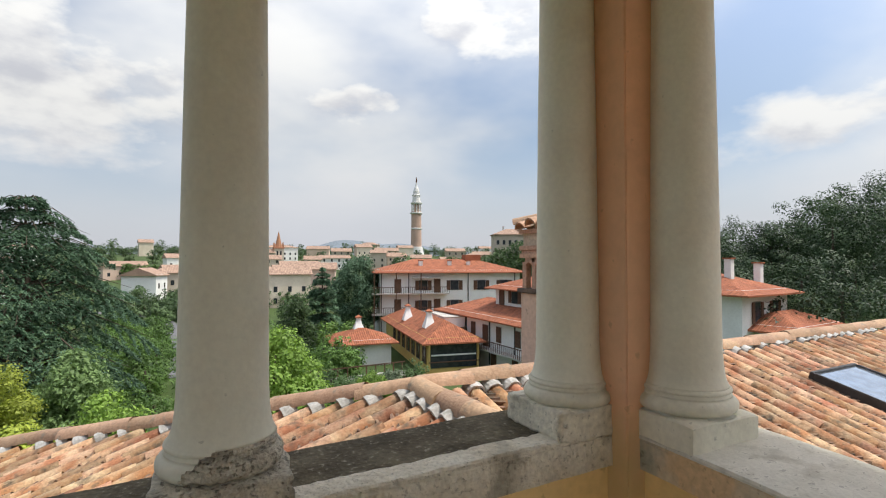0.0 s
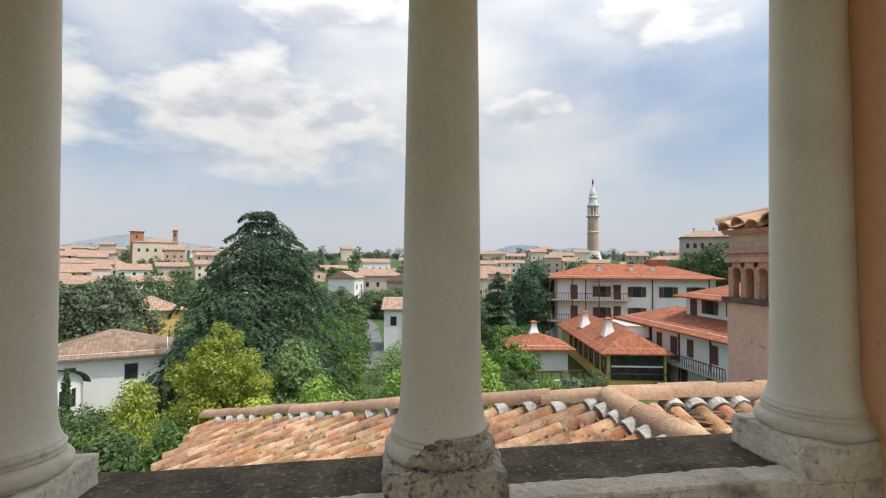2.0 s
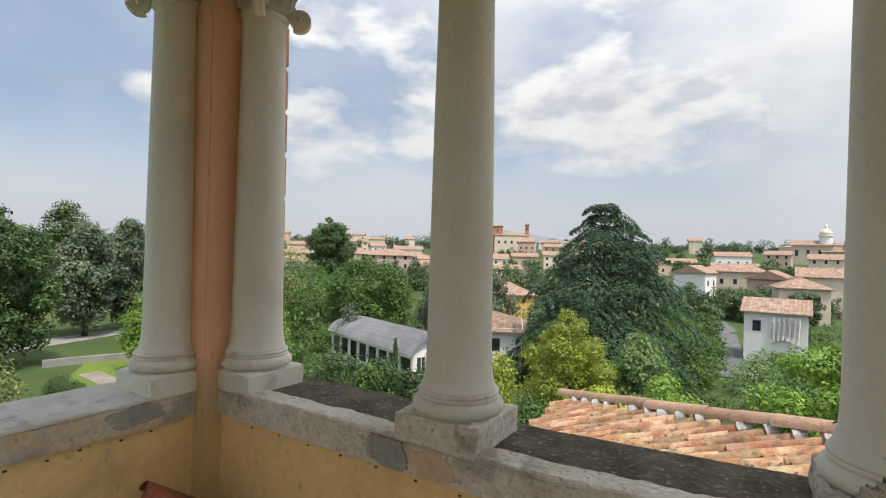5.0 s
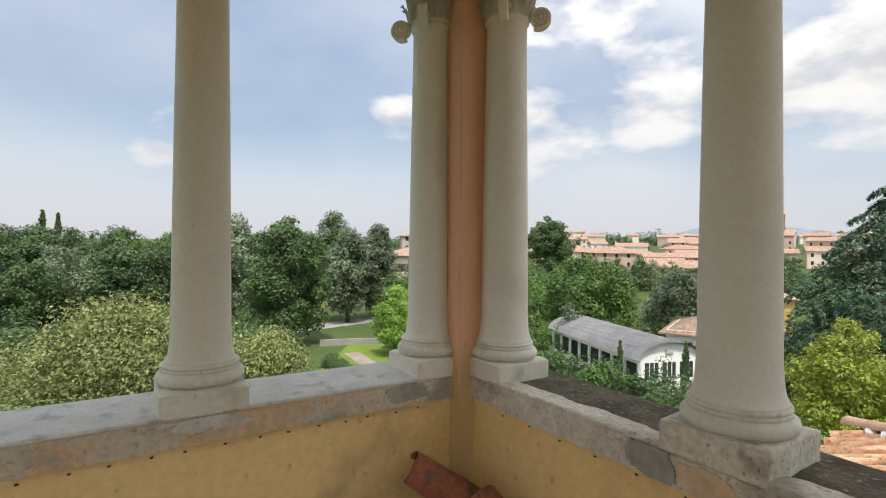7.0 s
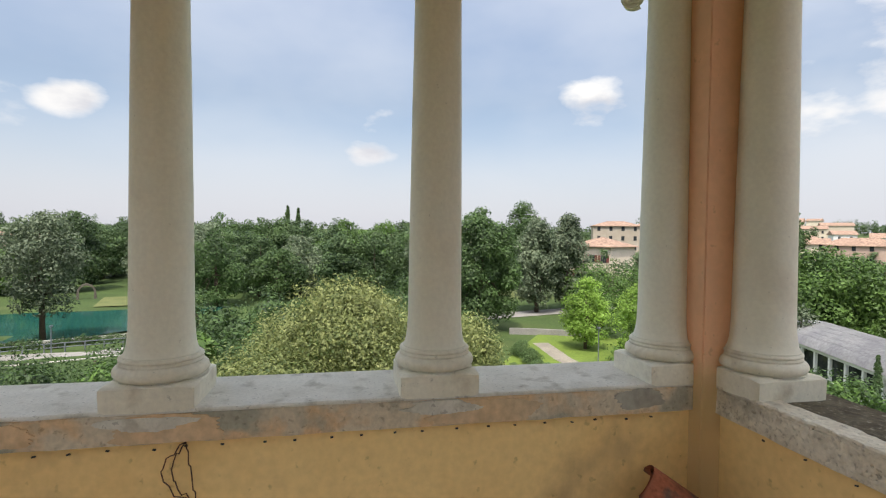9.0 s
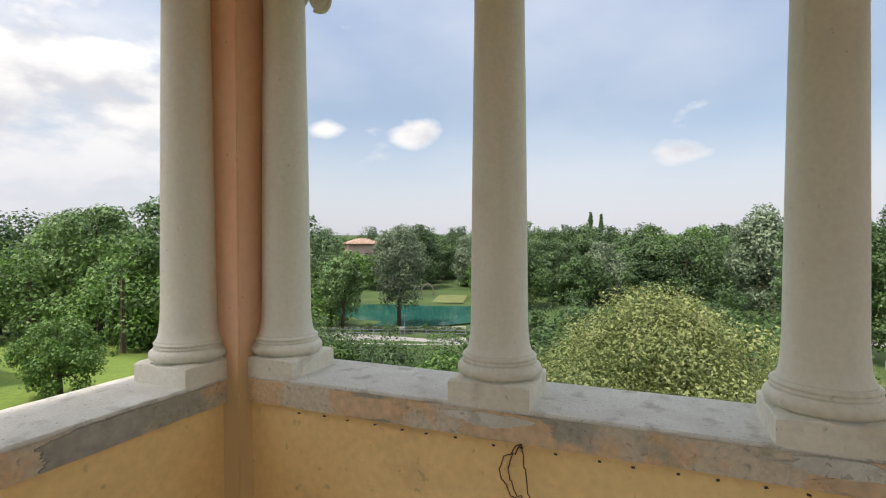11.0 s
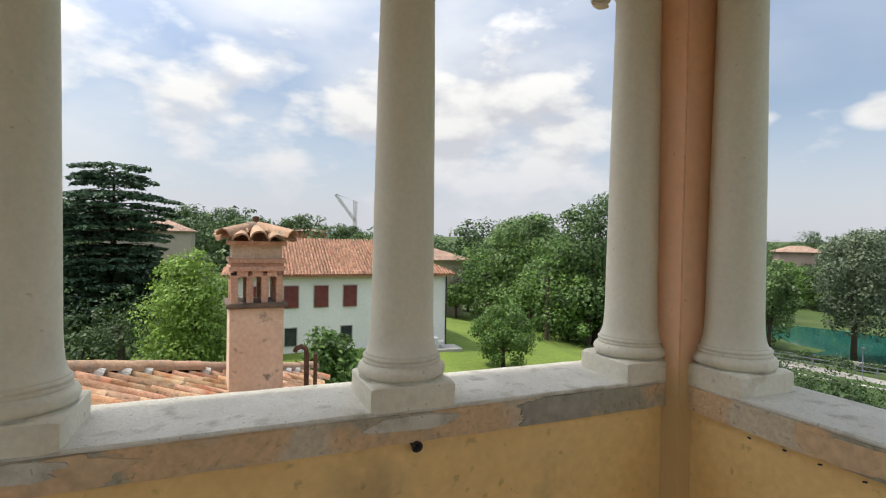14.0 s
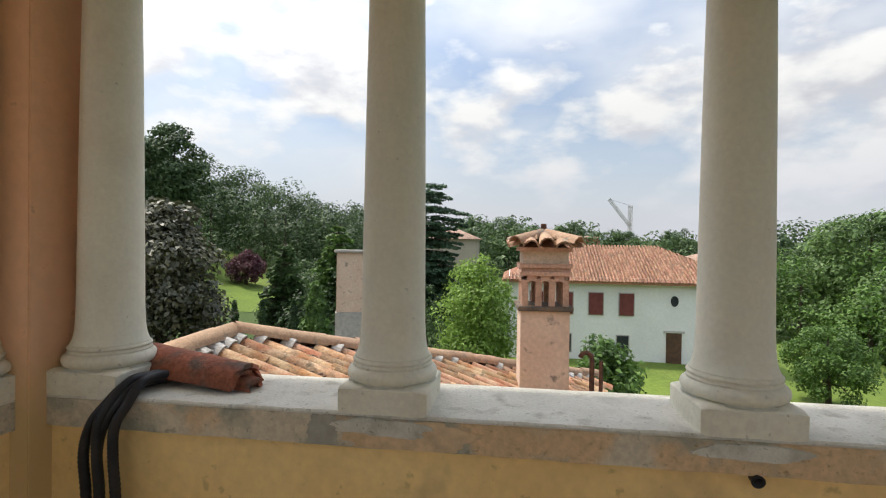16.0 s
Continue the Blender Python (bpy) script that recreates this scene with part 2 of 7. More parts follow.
def tiled(name, a, b, rib=0.22, course=0.36, bump=0.8):
    """A far roof of barrel tiles: ribs down the slope and courses across it, by the roof's own metre coordinates."""
    m = surface(name, a, b, scale=1.1, fine=9.0, rough=0.85, bump=0)
    nodes, links = m.node_tree.nodes, m.node_tree.links
    shader = nodes["Principled BSDF"]
    uv = nodes.new("ShaderNodeUVMap")
    split = nodes.new("ShaderNodeSeparateXYZ")
    links.new(uv.outputs[0], split.inputs[0])

    def wave(value, period, kind):
        k = nodes.new("ShaderNodeMath")
        k.operation = "MULTIPLY"
        k.inputs[1].default_value = (2 * math.pi if kind == "SINE" else 1.0) / period
        links.new(value, k.inputs[0])
        s = nodes.new("ShaderNodeMath")
        s.operation = kind
        links.new(k.outputs[0], s.inputs[0])
        return s.outputs[0]

    total = nodes.new("ShaderNodeMath")
    total.operation = "ADD"
    links.new(wave(split.outputs[0], rib, "SINE"), total.inputs[0])
    links.new(wave(split.outputs[1], course, "FRACT"), total.inputs[1])
    b_node = nodes.new("ShaderNodeBump")
    b_node.inputs["Strength"].default_value, b_node.inputs["Distance"].default_value = bump, 0.05
    links.new(total.outputs[0], b_node.inputs["Height"])
    links.new(b_node.outputs[0], shader.inputs["Normal"])
    # each tile its own tone
    cell = nodes.new("ShaderNodeCombineXYZ")
    for k, (o, p) in enumerate(((0, rib), (1, course))):
        d = nodes.new("ShaderNodeMath")
        d.operation = "DIVIDE"
        d.inputs[1].default_value = p
        links.new(split.outputs[o], d.inputs[0])
        f = nodes.new("ShaderNodeMath")
        f.operation = "FLOOR"
        links.new(d.outputs[0], f.inputs[0])
        links.new(f.outputs[0], cell.inputs[k])
    w = nodes.new("ShaderNodeTexWhiteNoise")
    links.new(cell.outputs[0], w.inputs["Vector"])
    r = nodes.new("ShaderNodeMapRange")
    r.inputs["To Min"].default_value, r.inputs["To Max"].default_value = 0.72, 1.25
    links.new(w.outputs["Value"], r.inputs["Value"])
    old = shader.inputs["Base Color"].links[0].from_socket
    x = nodes.new("ShaderNodeMix")
    x.data_type, x.blend_type = "RGBA", "MULTIPLY"
    x.inputs["Factor"].default_value = 1.0
    links.new(old, x.inputs["A"])
    links.new(r.outputs[0], x.inputs["B"])
    links.new(x.outputs["Result"], shader.inputs["Base Color"])
    return m


STAINED = surface("stained_base_plaster", (0.79, 0.765, 0.635), (0.71, 0.675, 0.545), 3.0, 50, 0.8, 0.2, 60, third=(0.46, 0.385, 0.27), third_scale=7.0, third_at=(0.57, 0.82), speck_range=(0.92, 1.05), pits=0.3, pit_scale=40, pit_at=(0.67, 0.74), distort=0.4)
STONE = surface("column_plaster", (0.80, 0.785, 0.655), (0.76, 0.74, 0.61), 1.2, 60, 0.7, 0.08, 70, third=(0.67, 0.63, 0.51), third_scale=2.6, third_at=(0.56, 0.80), speck_range=(0.955, 1.03), pits=0.25, pit_scale=45, pit_at=(0.72, 0.77))
WORN = surface("worn_column_plaster", (0.80, 0.75, 0.61), (0.66, 0.61, 0.485), 5.0, 45, 0.9, 0.6, 60, third=(0.40, 0.36, 0.28), third_scale=9.0, third_at=(0.58, 0.68), pits=0.4, pit_scale=70, pit_at=(0.62, 0.69))
RUBBLE = surface("bare_mortar", (0.72, 0.665, 0.545), (0.54, 0.49, 0.39), 14, 90, 0.95, 1.0, 70, pits=0.4, pit_scale=75, pit_at=(0.58, 0.66), relief=0.02)
SILL = surface("whitewashed_sill", (0.71, 0.69, 0.605), (0.62, 0.60, 0.515), 5, 60, 0.85, 0.4, 60, third=(0.47, 0.445, 0.365), third_scale=11, third_at=(0.56, 0.70), speck_range=(0.88, 1.05), pits=0.35, pit_scale=60, pit_at=(0.62, 0.68), distort=0.5)
BAND = surface("patched_band_plaster", (0.64, 0.56, 0.42), (0.69, 0.49, 0.29), 3.2, 50, 0.9, 0.5, 55, low=0.46, high=0.54, third=(0.40, 0.385, 0.30), third_scale=4.2, third_at=(0.53, 0.62), speck_range=(0.84, 1.08), pits=0.3, pit_scale=45, pit_at=(0.60, 0.72), distort=0.3)
BAND_NORTH = surface("crumbling_band_plaster", (0.82, 0.76, 0.62), (0.70, 0.63, 0.49), 6.0, 60, 0.92, 0.8, 50, third=(0.42, 0.38, 0.29), third_scale=5.0, third_at=(0.54, 0.68), speck_range=(0.86, 1.07), pits=0.2, pit_scale=80, pit_at=(0.60, 0.68), relief=0.02)
LICHEN = surface("dark_lichen_cement", (0.085, 0.070, 0.043), (0.165, 0.138, 0.088), 7, 60, 0.95, 0.9, 60, third=(0.25, 0.225, 0.17), third_scale=60, third_at=(0.60, 0.70), speck_range=(0.7, 1.2))
OCHRE = surface("ochre_wall_plaster", (0.90, 0.66, 0.30), (0.85, 0.60, 0.26), 1.6, 30, 0.85, 0.2, 40, third=(0.50, 0.36, 0.19), third_scale=2.4, third_at=(0.57, 0.76), speck_range=(0.93, 1.04), pits=0.25, pit_scale=22, pit_at=(0.66, 0.74))
ORANGE = surface("orange_pillar_plaster", (0.85, 0.485, 0.285), (0.81, 0.49, 0.305), 1.4, 26, 0.85, 0.08, 50, third=(0.62, 0.40, 0.26), third_scale=1.8, third_at=(0.58, 0.80), speck_range=(0.96, 1.03))
OUTER = surface("outer_wall_plaster", (0.58, 0.42, 0.28), (0.52, 0.38, 0.26), 0.8, 9, 0.9, 0.3, 20)
CEILING = surface("ceiling_plaster", (0.80, 0.76, 0.66), (0.75, 0.71, 0.62), 1.2, 14, 0.9, 0.1, 20, speck_range=(0.95, 1.04))
# floor is out of sight; its tone is raised to bounce light inside
FLOOR = surface("pale_terracotta_floor", (0.76, 0.64, 0.50), (0.70, 0.58, 0.45), 2.0, 18, 0.8, 0.3, 20)
TILE = surface("barrel_tile_clay", (0.345, 0.155, 0.078), (0.50, 0.345, 0.215), 6.0, 50, 0.92, 0.7, 60, low=0.38, high=0.64, spread=0.36, third=(0.15, 0.11, 0.075), third_scale=11, third_at=(0.55, 0.72), speck_range=(0.76, 1.12))
TILE_STUFF = surface("barrel_tile_clay_joined", (0.345, 0.155, 0.078), (0.50, 0.345, 0.215), 6.0, 50, 0.92, 0.7, 60, low=0.38, high=0.64, spread=0.36, island=True, third=(0.15, 0.11, 0.075), third_scale=11, third_at=(0.55, 0.72), speck_range=(0.76, 1.12))
CAP = surface("ridge_tile_clay", (0.43, 0.285, 0.185), (0.37, 0.235, 0.15), 6.0, 40, 0.92, 0.6, 60, spread=0.18, third=(0.27, 0.22, 0.165), third_scale=11, third_at=(0.57, 0.70), speck_range=(0.8, 1.12))
MORTAR = surface("lime_mortar", (0.50, 0.49, 0.46), (0.34, 0.33, 0.30), 12, 60, 0.9, 0.6, 50)
UNDER = surface("roof_boards", (0.20, 0.11, 0.07), (0.15, 0.09, 0.06), 3, 20, 0.9, 0.3, 20)
# window panes, and the dark sheets that stand in for shaded openings
GLASS_DARK = surface("dark_pane", (0.03, 0.035, 0.04), (0.05, 0.055, 0.06), 2, 9, 0.08, 0)
SKYPANE = surface("skylight_pane", (0.42, 0.47, 0.53), (0.46, 0.51, 0.57), 2, 9, 0.05, 0, metal=0.75)
ZINC = surface("grey_zinc", (0.28, 0.30, 0.33), (0.22, 0.24, 0.27), 4, 20, 0.45, 0.1, 20, metal=0.6)
RUST = surface("rusty_iron", (0.16, 0.08, 0.05), (0.09, 0.05, 0.035), 20, 90, 0.85, 0.4, 80)
RUBBER = surface("black_rubber", (0.018, 0.018, 0.02), (0.028, 0.028, 0.03), 12, 80, 0.5, 0.1, 60)
IRON = surface("dark_iron", (0.05, 0.05, 0.05), (0.035, 0.035, 0.035), 9, 50, 0.6, 0.1, 40)
TERRA = surface("red_terracotta", (0.37, 0.125, 0.068), (0.27, 0.095, 0.055), 7, 60, 0.85, 0.5, 50, third=(0.15, 0.095, 0.072), third_scale=9, third_at=(0.50, 0.64), speck_range=(0.75, 1.2))
CHIM = surface("pink_chimney_plaster", (0.70, 0.54, 0.415), (0.65, 0.48, 0.36), 2.2, 22, 0.92, 0.4, 30, third=(0.27, 0.22, 0.18), third_scale=7, third_at=(0.61, 0.71), speck_range=(0.88, 1.06))
BRICK = surface("chimney_brick", (0.46, 0.22, 0.13), (0.38, 0.18, 0.11), 6, 40, 0.9, 0.5, 40, spread=0.2)
WHITE = surface("white_render", (0.82, 0.81, 0.78), (0.76, 0.75, 0.72), 0.5, 6, 0.9, 0.15, 8, speck_range=(0.95, 1.03))
PINKISH = surface("pink_render", (0.60, 0.45, 0.36), (0.55, 0.40, 0.32), 0.3, 5, 0.9, 0.15, 8, spread=0.2, speck_range=(0.90, 1.06))
CREAM = surface("cream_render", (0.60, 0.52, 0.42), (0.54, 0.46, 0.36), 0.3, 5, 0.9, 0.15, 8, spread=0.28, speck_range=(0.90, 1.06))
YELLOW = surface("yellow_render", (0.66, 0.46, 0.16), (0.58, 0.40, 0.14), 0.5, 6, 0.9, 0.15, 8, speck_range=(0.94, 1.05))
CHIM_BRICK = surface("pale_chimney_brick", (0.60, 0.385, 0.28), (0.52, 0.33, 0.235), 6, 40, 0.92, 0.5, 40, spread=0.12, third=(0.33, 0.25, 0.19), third_scale=8, third_at=(0.58, 0.72))
LEDGE = surface("blackened_ledge", (0.12, 0.10, 0.08), (0.20, 0.15, 0.11), 7, 50, 0.95, 0.6, 50)
HEAD = surface("cream_chimney_plaster", (0.60, 0.50, 0.39), (0.55, 0.44, 0.33), 3, 30, 0.92, 0.3, 30)
ROOF_RED = tiled("new_orange_roof", (0.34, 0.12, 0.06), (0.29, 0.098, 0.05), 0.25, 0.4, 0.5)
ROOF_OLD = tiled("old_barrel_roof", (0.40, 0.19, 0.11), (0.30, 0.16, 0.10), 0.22, 0.38, 0.8)
ROOF_BROWN = tiled("brown_cottage_roof", (0.27, 0.19, 0.135), (0.23, 0.16, 0.115), 0.3, 0.4, 0.4)
ROOF_TOWN = tiled("town_roof", (0.37, 0.25, 0.18), (0.31, 0.205, 0.15), 0.4, 0.6, 0.4)
SHEET = surface("grey_sheet_roof", (0.42, 0.42, 0.42), (0.33, 0.33, 0.34), 0.6, 5, 0.7, 0.3, 6)
SHUTTER = surface("oxblood_shutter", (0.20, 0.055, 0.05), (0.16, 0.045, 0.04), 3, 20, 0.7, 0.1, 30)
WOODEN = surface("brown_timber", (0.14, 0.075, 0.045), (0.10, 0.055, 0.035), 4, 30, 0.75, 0.2, 40)
GRASS = surface("meadow_and_soil", (0.062, 0.098, 0.026), (0.045, 0.075, 0.02), 0.12, 3, 0.95, 0.6, 9, third=(0.10, 0.12, 0.04), third_scale=0.05)
ROAD = surface("asphalt", (0.16, 0.16, 0.165), (0.12, 0.12, 0.125), 0.6, 9, 0.9, 0.3, 30)
PALE_ROAD = surface("pale_worn_asphalt", (0.30, 0.285, 0.26), (0.24, 0.23, 0.21), 0.6, 9, 0.9, 0.3, 30)
FARM_TILE = surface("brown_barrel_tile", (0.27, 0.125, 0.075), (0.36, 0.22, 0.145), 5.0, 40, 0.92, 0.5, 60, spread=0.36, island=True, third=(0.13, 0.095, 0.07), third_scale=4, third_at=(0.56, 0.72))
GRAVEL = surface("pale_gravel", (0.29, 0.26, 0.21), (0.23, 0.205, 0.165), 0.8, 9, 0.95, 0.3, 20)
WATER = surface("green_pond_water", (0.015, 0.085, 0.070), (0.02, 0.10, 0.08), 0.1, 2, 0.08, 0.05, 2)
BARK = surface("bark", (0.11, 0.085, 0.06), (0.07, 0.055, 0.04), 8, 40, 0.95, 0.8, 20)
# distance haze is put into this blue-grey hill colour
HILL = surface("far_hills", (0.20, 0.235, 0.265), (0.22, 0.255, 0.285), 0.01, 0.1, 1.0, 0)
CONCRETE = surface("pale_concrete", (0.50, 0.47, 0.42), (0.42, 0.40, 0.36), 0.8, 9, 0.9, 0.3, 12)
DARK_STONE = surface("dark_mossy_stone", (0.12, 0.105, 0.085), (0.17, 0.15, 0.12), 6, 40, 0.95, 0.6, 40, third=(0.07, 0.065, 0.05), third_scale=9)
LEAF_MID = foliage("leaf_mid_green", (0.076, 0.162, 0.039), (0.185, 0.325, 0.069))
LEAF_DARK = foliage("leaf_dark_green", (0.060, 0.110, 0.040), (0.125, 0.215, 0.065))
LEAF_HILL = foliage("hill_wood_leaves", (0.034, 0.066, 0.032), (0.085, 0.140, 0.062), 0.25, 0.2)
LEAF_LIGHT = foliage("leaf_light_green", (0.24, 0.42, 0.06), (0.38, 0.58, 0.11), 0.35, 0.40)
LEAF_YELLOW = foliage("leaf_yellow_green", (0.40, 0.50, 0.065), (0.60, 0.68, 0.11), 0.35, 0.42)
LEAF_OLIVE = foliage("leaf_olive_gold", (0.14, 0.235, 0.05), (0.46, 0.50, 0.185))
LEAF_SILVER = foliage("leaf_silver_green", (0.115, 0.180, 0.090), (0.300, 0.370, 0.225))
LEAF_CEDAR = foliage("cedar_needles", (0.055, 0.12, 0.068), (0.14, 0.24, 0.135), 0.2, 0.25)
LEAF_PURPLE = foliage("leaf_purple", (0.136, 0.049, 0.068), (0.232, 0.098, 0.116))
LEAF_WOOD = foliage("wood_leaves", (0.050, 0.108, 0.046), (0.165, 0.255, 0.095), 0.3, 0.24)
LEAF_GLOSS = foliage("magnolia_leaves", (0.070, 0.085, 0.040), (0.19, 0.185, 0.09), 0.8, 0.2)
LEAF_SOFT = foliage("leaf_soft_green", (0.105, 0.205, 0.060), (0.28, 0.42, 0.15))

# tile clay darkened in colour for the shade between the cover tiles
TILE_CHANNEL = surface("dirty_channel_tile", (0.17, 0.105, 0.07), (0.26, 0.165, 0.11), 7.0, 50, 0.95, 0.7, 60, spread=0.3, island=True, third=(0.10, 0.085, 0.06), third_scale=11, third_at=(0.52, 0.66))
# mesh tools
def part(name, bm, material, parent=None, label="", smooth=False):
    """Links a bmesh (or a mesh) as one object under a thing or a part."""
    if isinstance(bm, bmesh.types.BMesh):
        me = bpy.data.meshes.new(name)
        bm.normal_update()
        bm.to_mesh(me)
        bm.free()
    else:
        me = bm
    if material and not me.materials:
        me.materials.append(material)
    if smooth:
        me.polygons.foreach_set("use_smooth", [True] * len(me.polygons))
    ob = new(name, me)
    if parent:
        ob.parent = parent
    if label:
        ob["label"] = label
    return ob


def thing(name, label, category, m=None, group="", kind=""):
    ob = new(name)
    ob.empty_display_size = 0.1
    if m is not None:
        ob.matrix_world = m
    return tagged(ob, label, category, group, kind)


def box(bm, x0, x1, y0, y1, z0, z1, bevel=0.0, m=None):
    verts = bmesh.ops.create_cube(bm, size=1.0)["verts"]
    for v in verts:
        v.co = Vector(((x0 + x1) / 2 + v.co.x * (x1 - x0), (y0 + y1) / 2 + v.co.y * (y1 - y0), (z0 + z1) / 2 + v.co.z * (z1 - z0)))
    if bevel:
        edges = list({e for v in verts for e in v.link_edges})
        verts = bmesh.ops.bevel(bm, geom=edges, offset=bevel, segments=2, affect="EDGES")["verts"]
    if m is not None:
        for v in set(verts):
            v.co = m @ v.co
    return verts


def boxed(*args, **kw):
    bm = bmesh.new()
    box(bm, *args, **kw)
    return bm


def turned(profile, steps=40, m=None):
    """A turned body from (radius, height) pairs."""
    bm = bmesh.new()
    rings = []
    for r, z in profile:
        rings.append([bm.verts.new((r * math.cos(2 * math.pi * k / steps), r * math.sin(2 * math.pi * k / steps), z)) for k in range(steps)])
    for lo, hi in zip(rings, rings[1:]):
        for k in range(steps):
            bm.faces.new((lo[k], lo[(k + 1) % steps], hi[(k + 1) % steps], hi[k]))
    bm.faces.new(list(reversed(rings[0])))
    bm.faces.new(rings[-1])
    if m is not None:
        bm.transform(m)
    return bm


def tube(bm, points, radii, sides=7):
    """A tapered tube along points."""
    rings = []
    a = None
    for k, p in enumerate(points):
        p = Vector(p)
        d = (Vector(points[min(k + 1, len(points) - 1)]) - Vector(points[max(k - 1, 0)])).normalized()
        a = a or d.orthogonal().normalized()
        a = (a - d * a.dot(d)).normalized()
        b = d.cross(a)
        rings.append([bm.verts.new(p + (a * math.cos(2 * math.pi * j / sides) + b * math.sin(2 * math.pi * j / sides)) * radii[k]) for j in range(sides)])
    for lo, hi in zip(rings, rings[1:]):
        for j in range(sides):
            bm.faces.new((lo[j], lo[(j + 1) % sides], hi[(j + 1) % sides], hi[j]))
    bm.faces.new(list(reversed(rings[0])))
    bm.faces.new(rings[-1])


def sheet_mesh(name, verts, size):
    """A mesh of separate quads from an array of corners (n*4, 3)."""
    me = bpy.data.meshes.new(name)
    n = len(verts) // size
    me.vertices.add(n * size)
    me.vertices.foreach_set("co", np.ascontiguousarray(verts, dtype=np.float32).ravel())
    me.loops.add(n * size)
    me.loops.foreach_set("vertex_index", np.arange(n * size, dtype=np.int32))
    me.polygons.add(n)
    me.polygons.foreach_set("loop_start", np.arange(0, n * size, size, dtype=np.int32))
    me.update(calc_edges=True)
    return me


def unit(v):
    return v / np.maximum(np.linalg.norm(v, axis=1, keepdims=True), 1e-6)


def leaves(rng, centres, normals, size, long=1.6, turn=0.9, corners=3):
    """Leaf-shaped faces at the centres, roughly facing the normals: lozenges near by, three-cornered far off."""
    n = len(centres)
    nor = unit(normals + rng.normal(0, turn * 0.6, (n, 3)))
    side = unit(np.cross(nor, rng.normal(0, 1, (n, 3))))
    along = np.cross(nor, side)
    s = size * rng.uniform(0.6, 1.35, (n, 1))
    a, b = along * s * long * 0.5, side * s * 0.5
    droop = np.zeros((n, 3))
    droop[:, 2] = -0.25 * s[:, 0]
    if corners == 3:
        return np.stack([centres - a + droop, centres + b + a * 0.6, centres - b + a * 0.7], axis=1).reshape(-1, 3)
    quads = np.stack([centres - a + droop, centres + b * 0.9 - a * 0.1, centres + a + droop * 0.6, centres - b * 0.9 - a * 0.1], axis=1)
    return quads.reshape(-1, 3)


def lobes(rng, count, radius, height, base, level_top=False):
    """Centres and radii of the clumps that make up a broad crown."""
    out = [(0.0, 0.0, base + height * 0.45, radius * 0.5)]
    for k in range(count):
        f = (k + 0.5) / count
        if level_top:
            f = f ** 0.6
        wide = (0.66 + 0.34 * f / 0.35 if f < 0.35 else math.sqrt(max(0.02, 1 - ((f - 0.35) / 0.68) ** 2))) * rng.uniform(0.80, 1.10)
        if level_top:
            wide *= math.sqrt(rng.random()) ** (0.5 + f)
        a = k * 2.399 + rng.uniform(-0.7, 0.7)
        r = radius * rng.uniform(0.17, 0.34) * (0.7 + 0.4 * wide) * min(1.6, max(1.0, height / (2.2 * radius)))
        d = max(0.0, radius * wide - r * 0.8)
        out.append((d * math.cos(a), d * math.sin(a), base + r * 0.5 + (height - r * 1.4) * f + rng.uniform(-0.05, 0.05) * height, r))
    return out


def crown_quads(rng, clumps, count, size, squash=0.8, long=1.6, corners=3, loose=(0.84, 1.24), turn=0.9):
    weight = np.array([c[3] ** 2 for c in clumps])
    pick = rng.choice(len(clumps), count, p=weight / weight.sum())
    c = np.array(clumps)[pick]
    d = unit(rng.normal(0, 1, (count, 3)))
    d[:, 2] = np.where(rng.random(count) < 0.35, np.abs(d[:, 2]), d[:, 2])
    r = c[:, 3:4] * (1 - 0.55 * rng.random((count, 1)) ** 2.2) * rng.uniform(*loose, (count, 1))
    pos = c[:, :3] + d * r * np.array([1, 1, squash])
    return leaves(rng, pos, d + np.array([0, 0, 0.5]), size, long, turn, corners)


def away(bearing, dist, z=None):
    """A place by compass bearing and distance from the loggia's middle, on the ground unless z is given."""
    x, y = -0.3 + dist * math.sin(radians(bearing)), -1.0 + dist * math.cos(radians(bearing))
    return (x, y, ground_at(x, y) if z is None else z)


def smooth_step(lo, hi, v):
    v = min(1.0, max(0.0, (v - lo) / (hi - lo)))
    return v * v * (3 - 2 * v)


def ground_at(x, y):
    """The land: falls to the north and west, rises to a wooded hill in the south-east and to the far town."""
    d = math.hypot(x, y)
    h = -7.2 - 3.2 * smooth_step(0, 45, 0.9 * max(0.0, y) + 0.75 * max(0.0, -x)) + 1.7 * smooth_step(5, 40, -y) * (1 - smooth_step(15, 50, -x))
    b = math.degrees(math.atan2(x, y)) % 360
    east = smooth_step(38, 75, b) * (1 - smooth_step(134, 166, b))
    h += east * 13.0 * smooth_step(35, 110, d)
    h += 16.5 * smooth_step(110, 440, d) * (1 - 0.6 * east)
    return h + 0.35 * noise.noise(Vector((x * 0.05, y * 0.05, 0.3))) * smooth_step(8, 30, d)


TREE_SEED = [10]


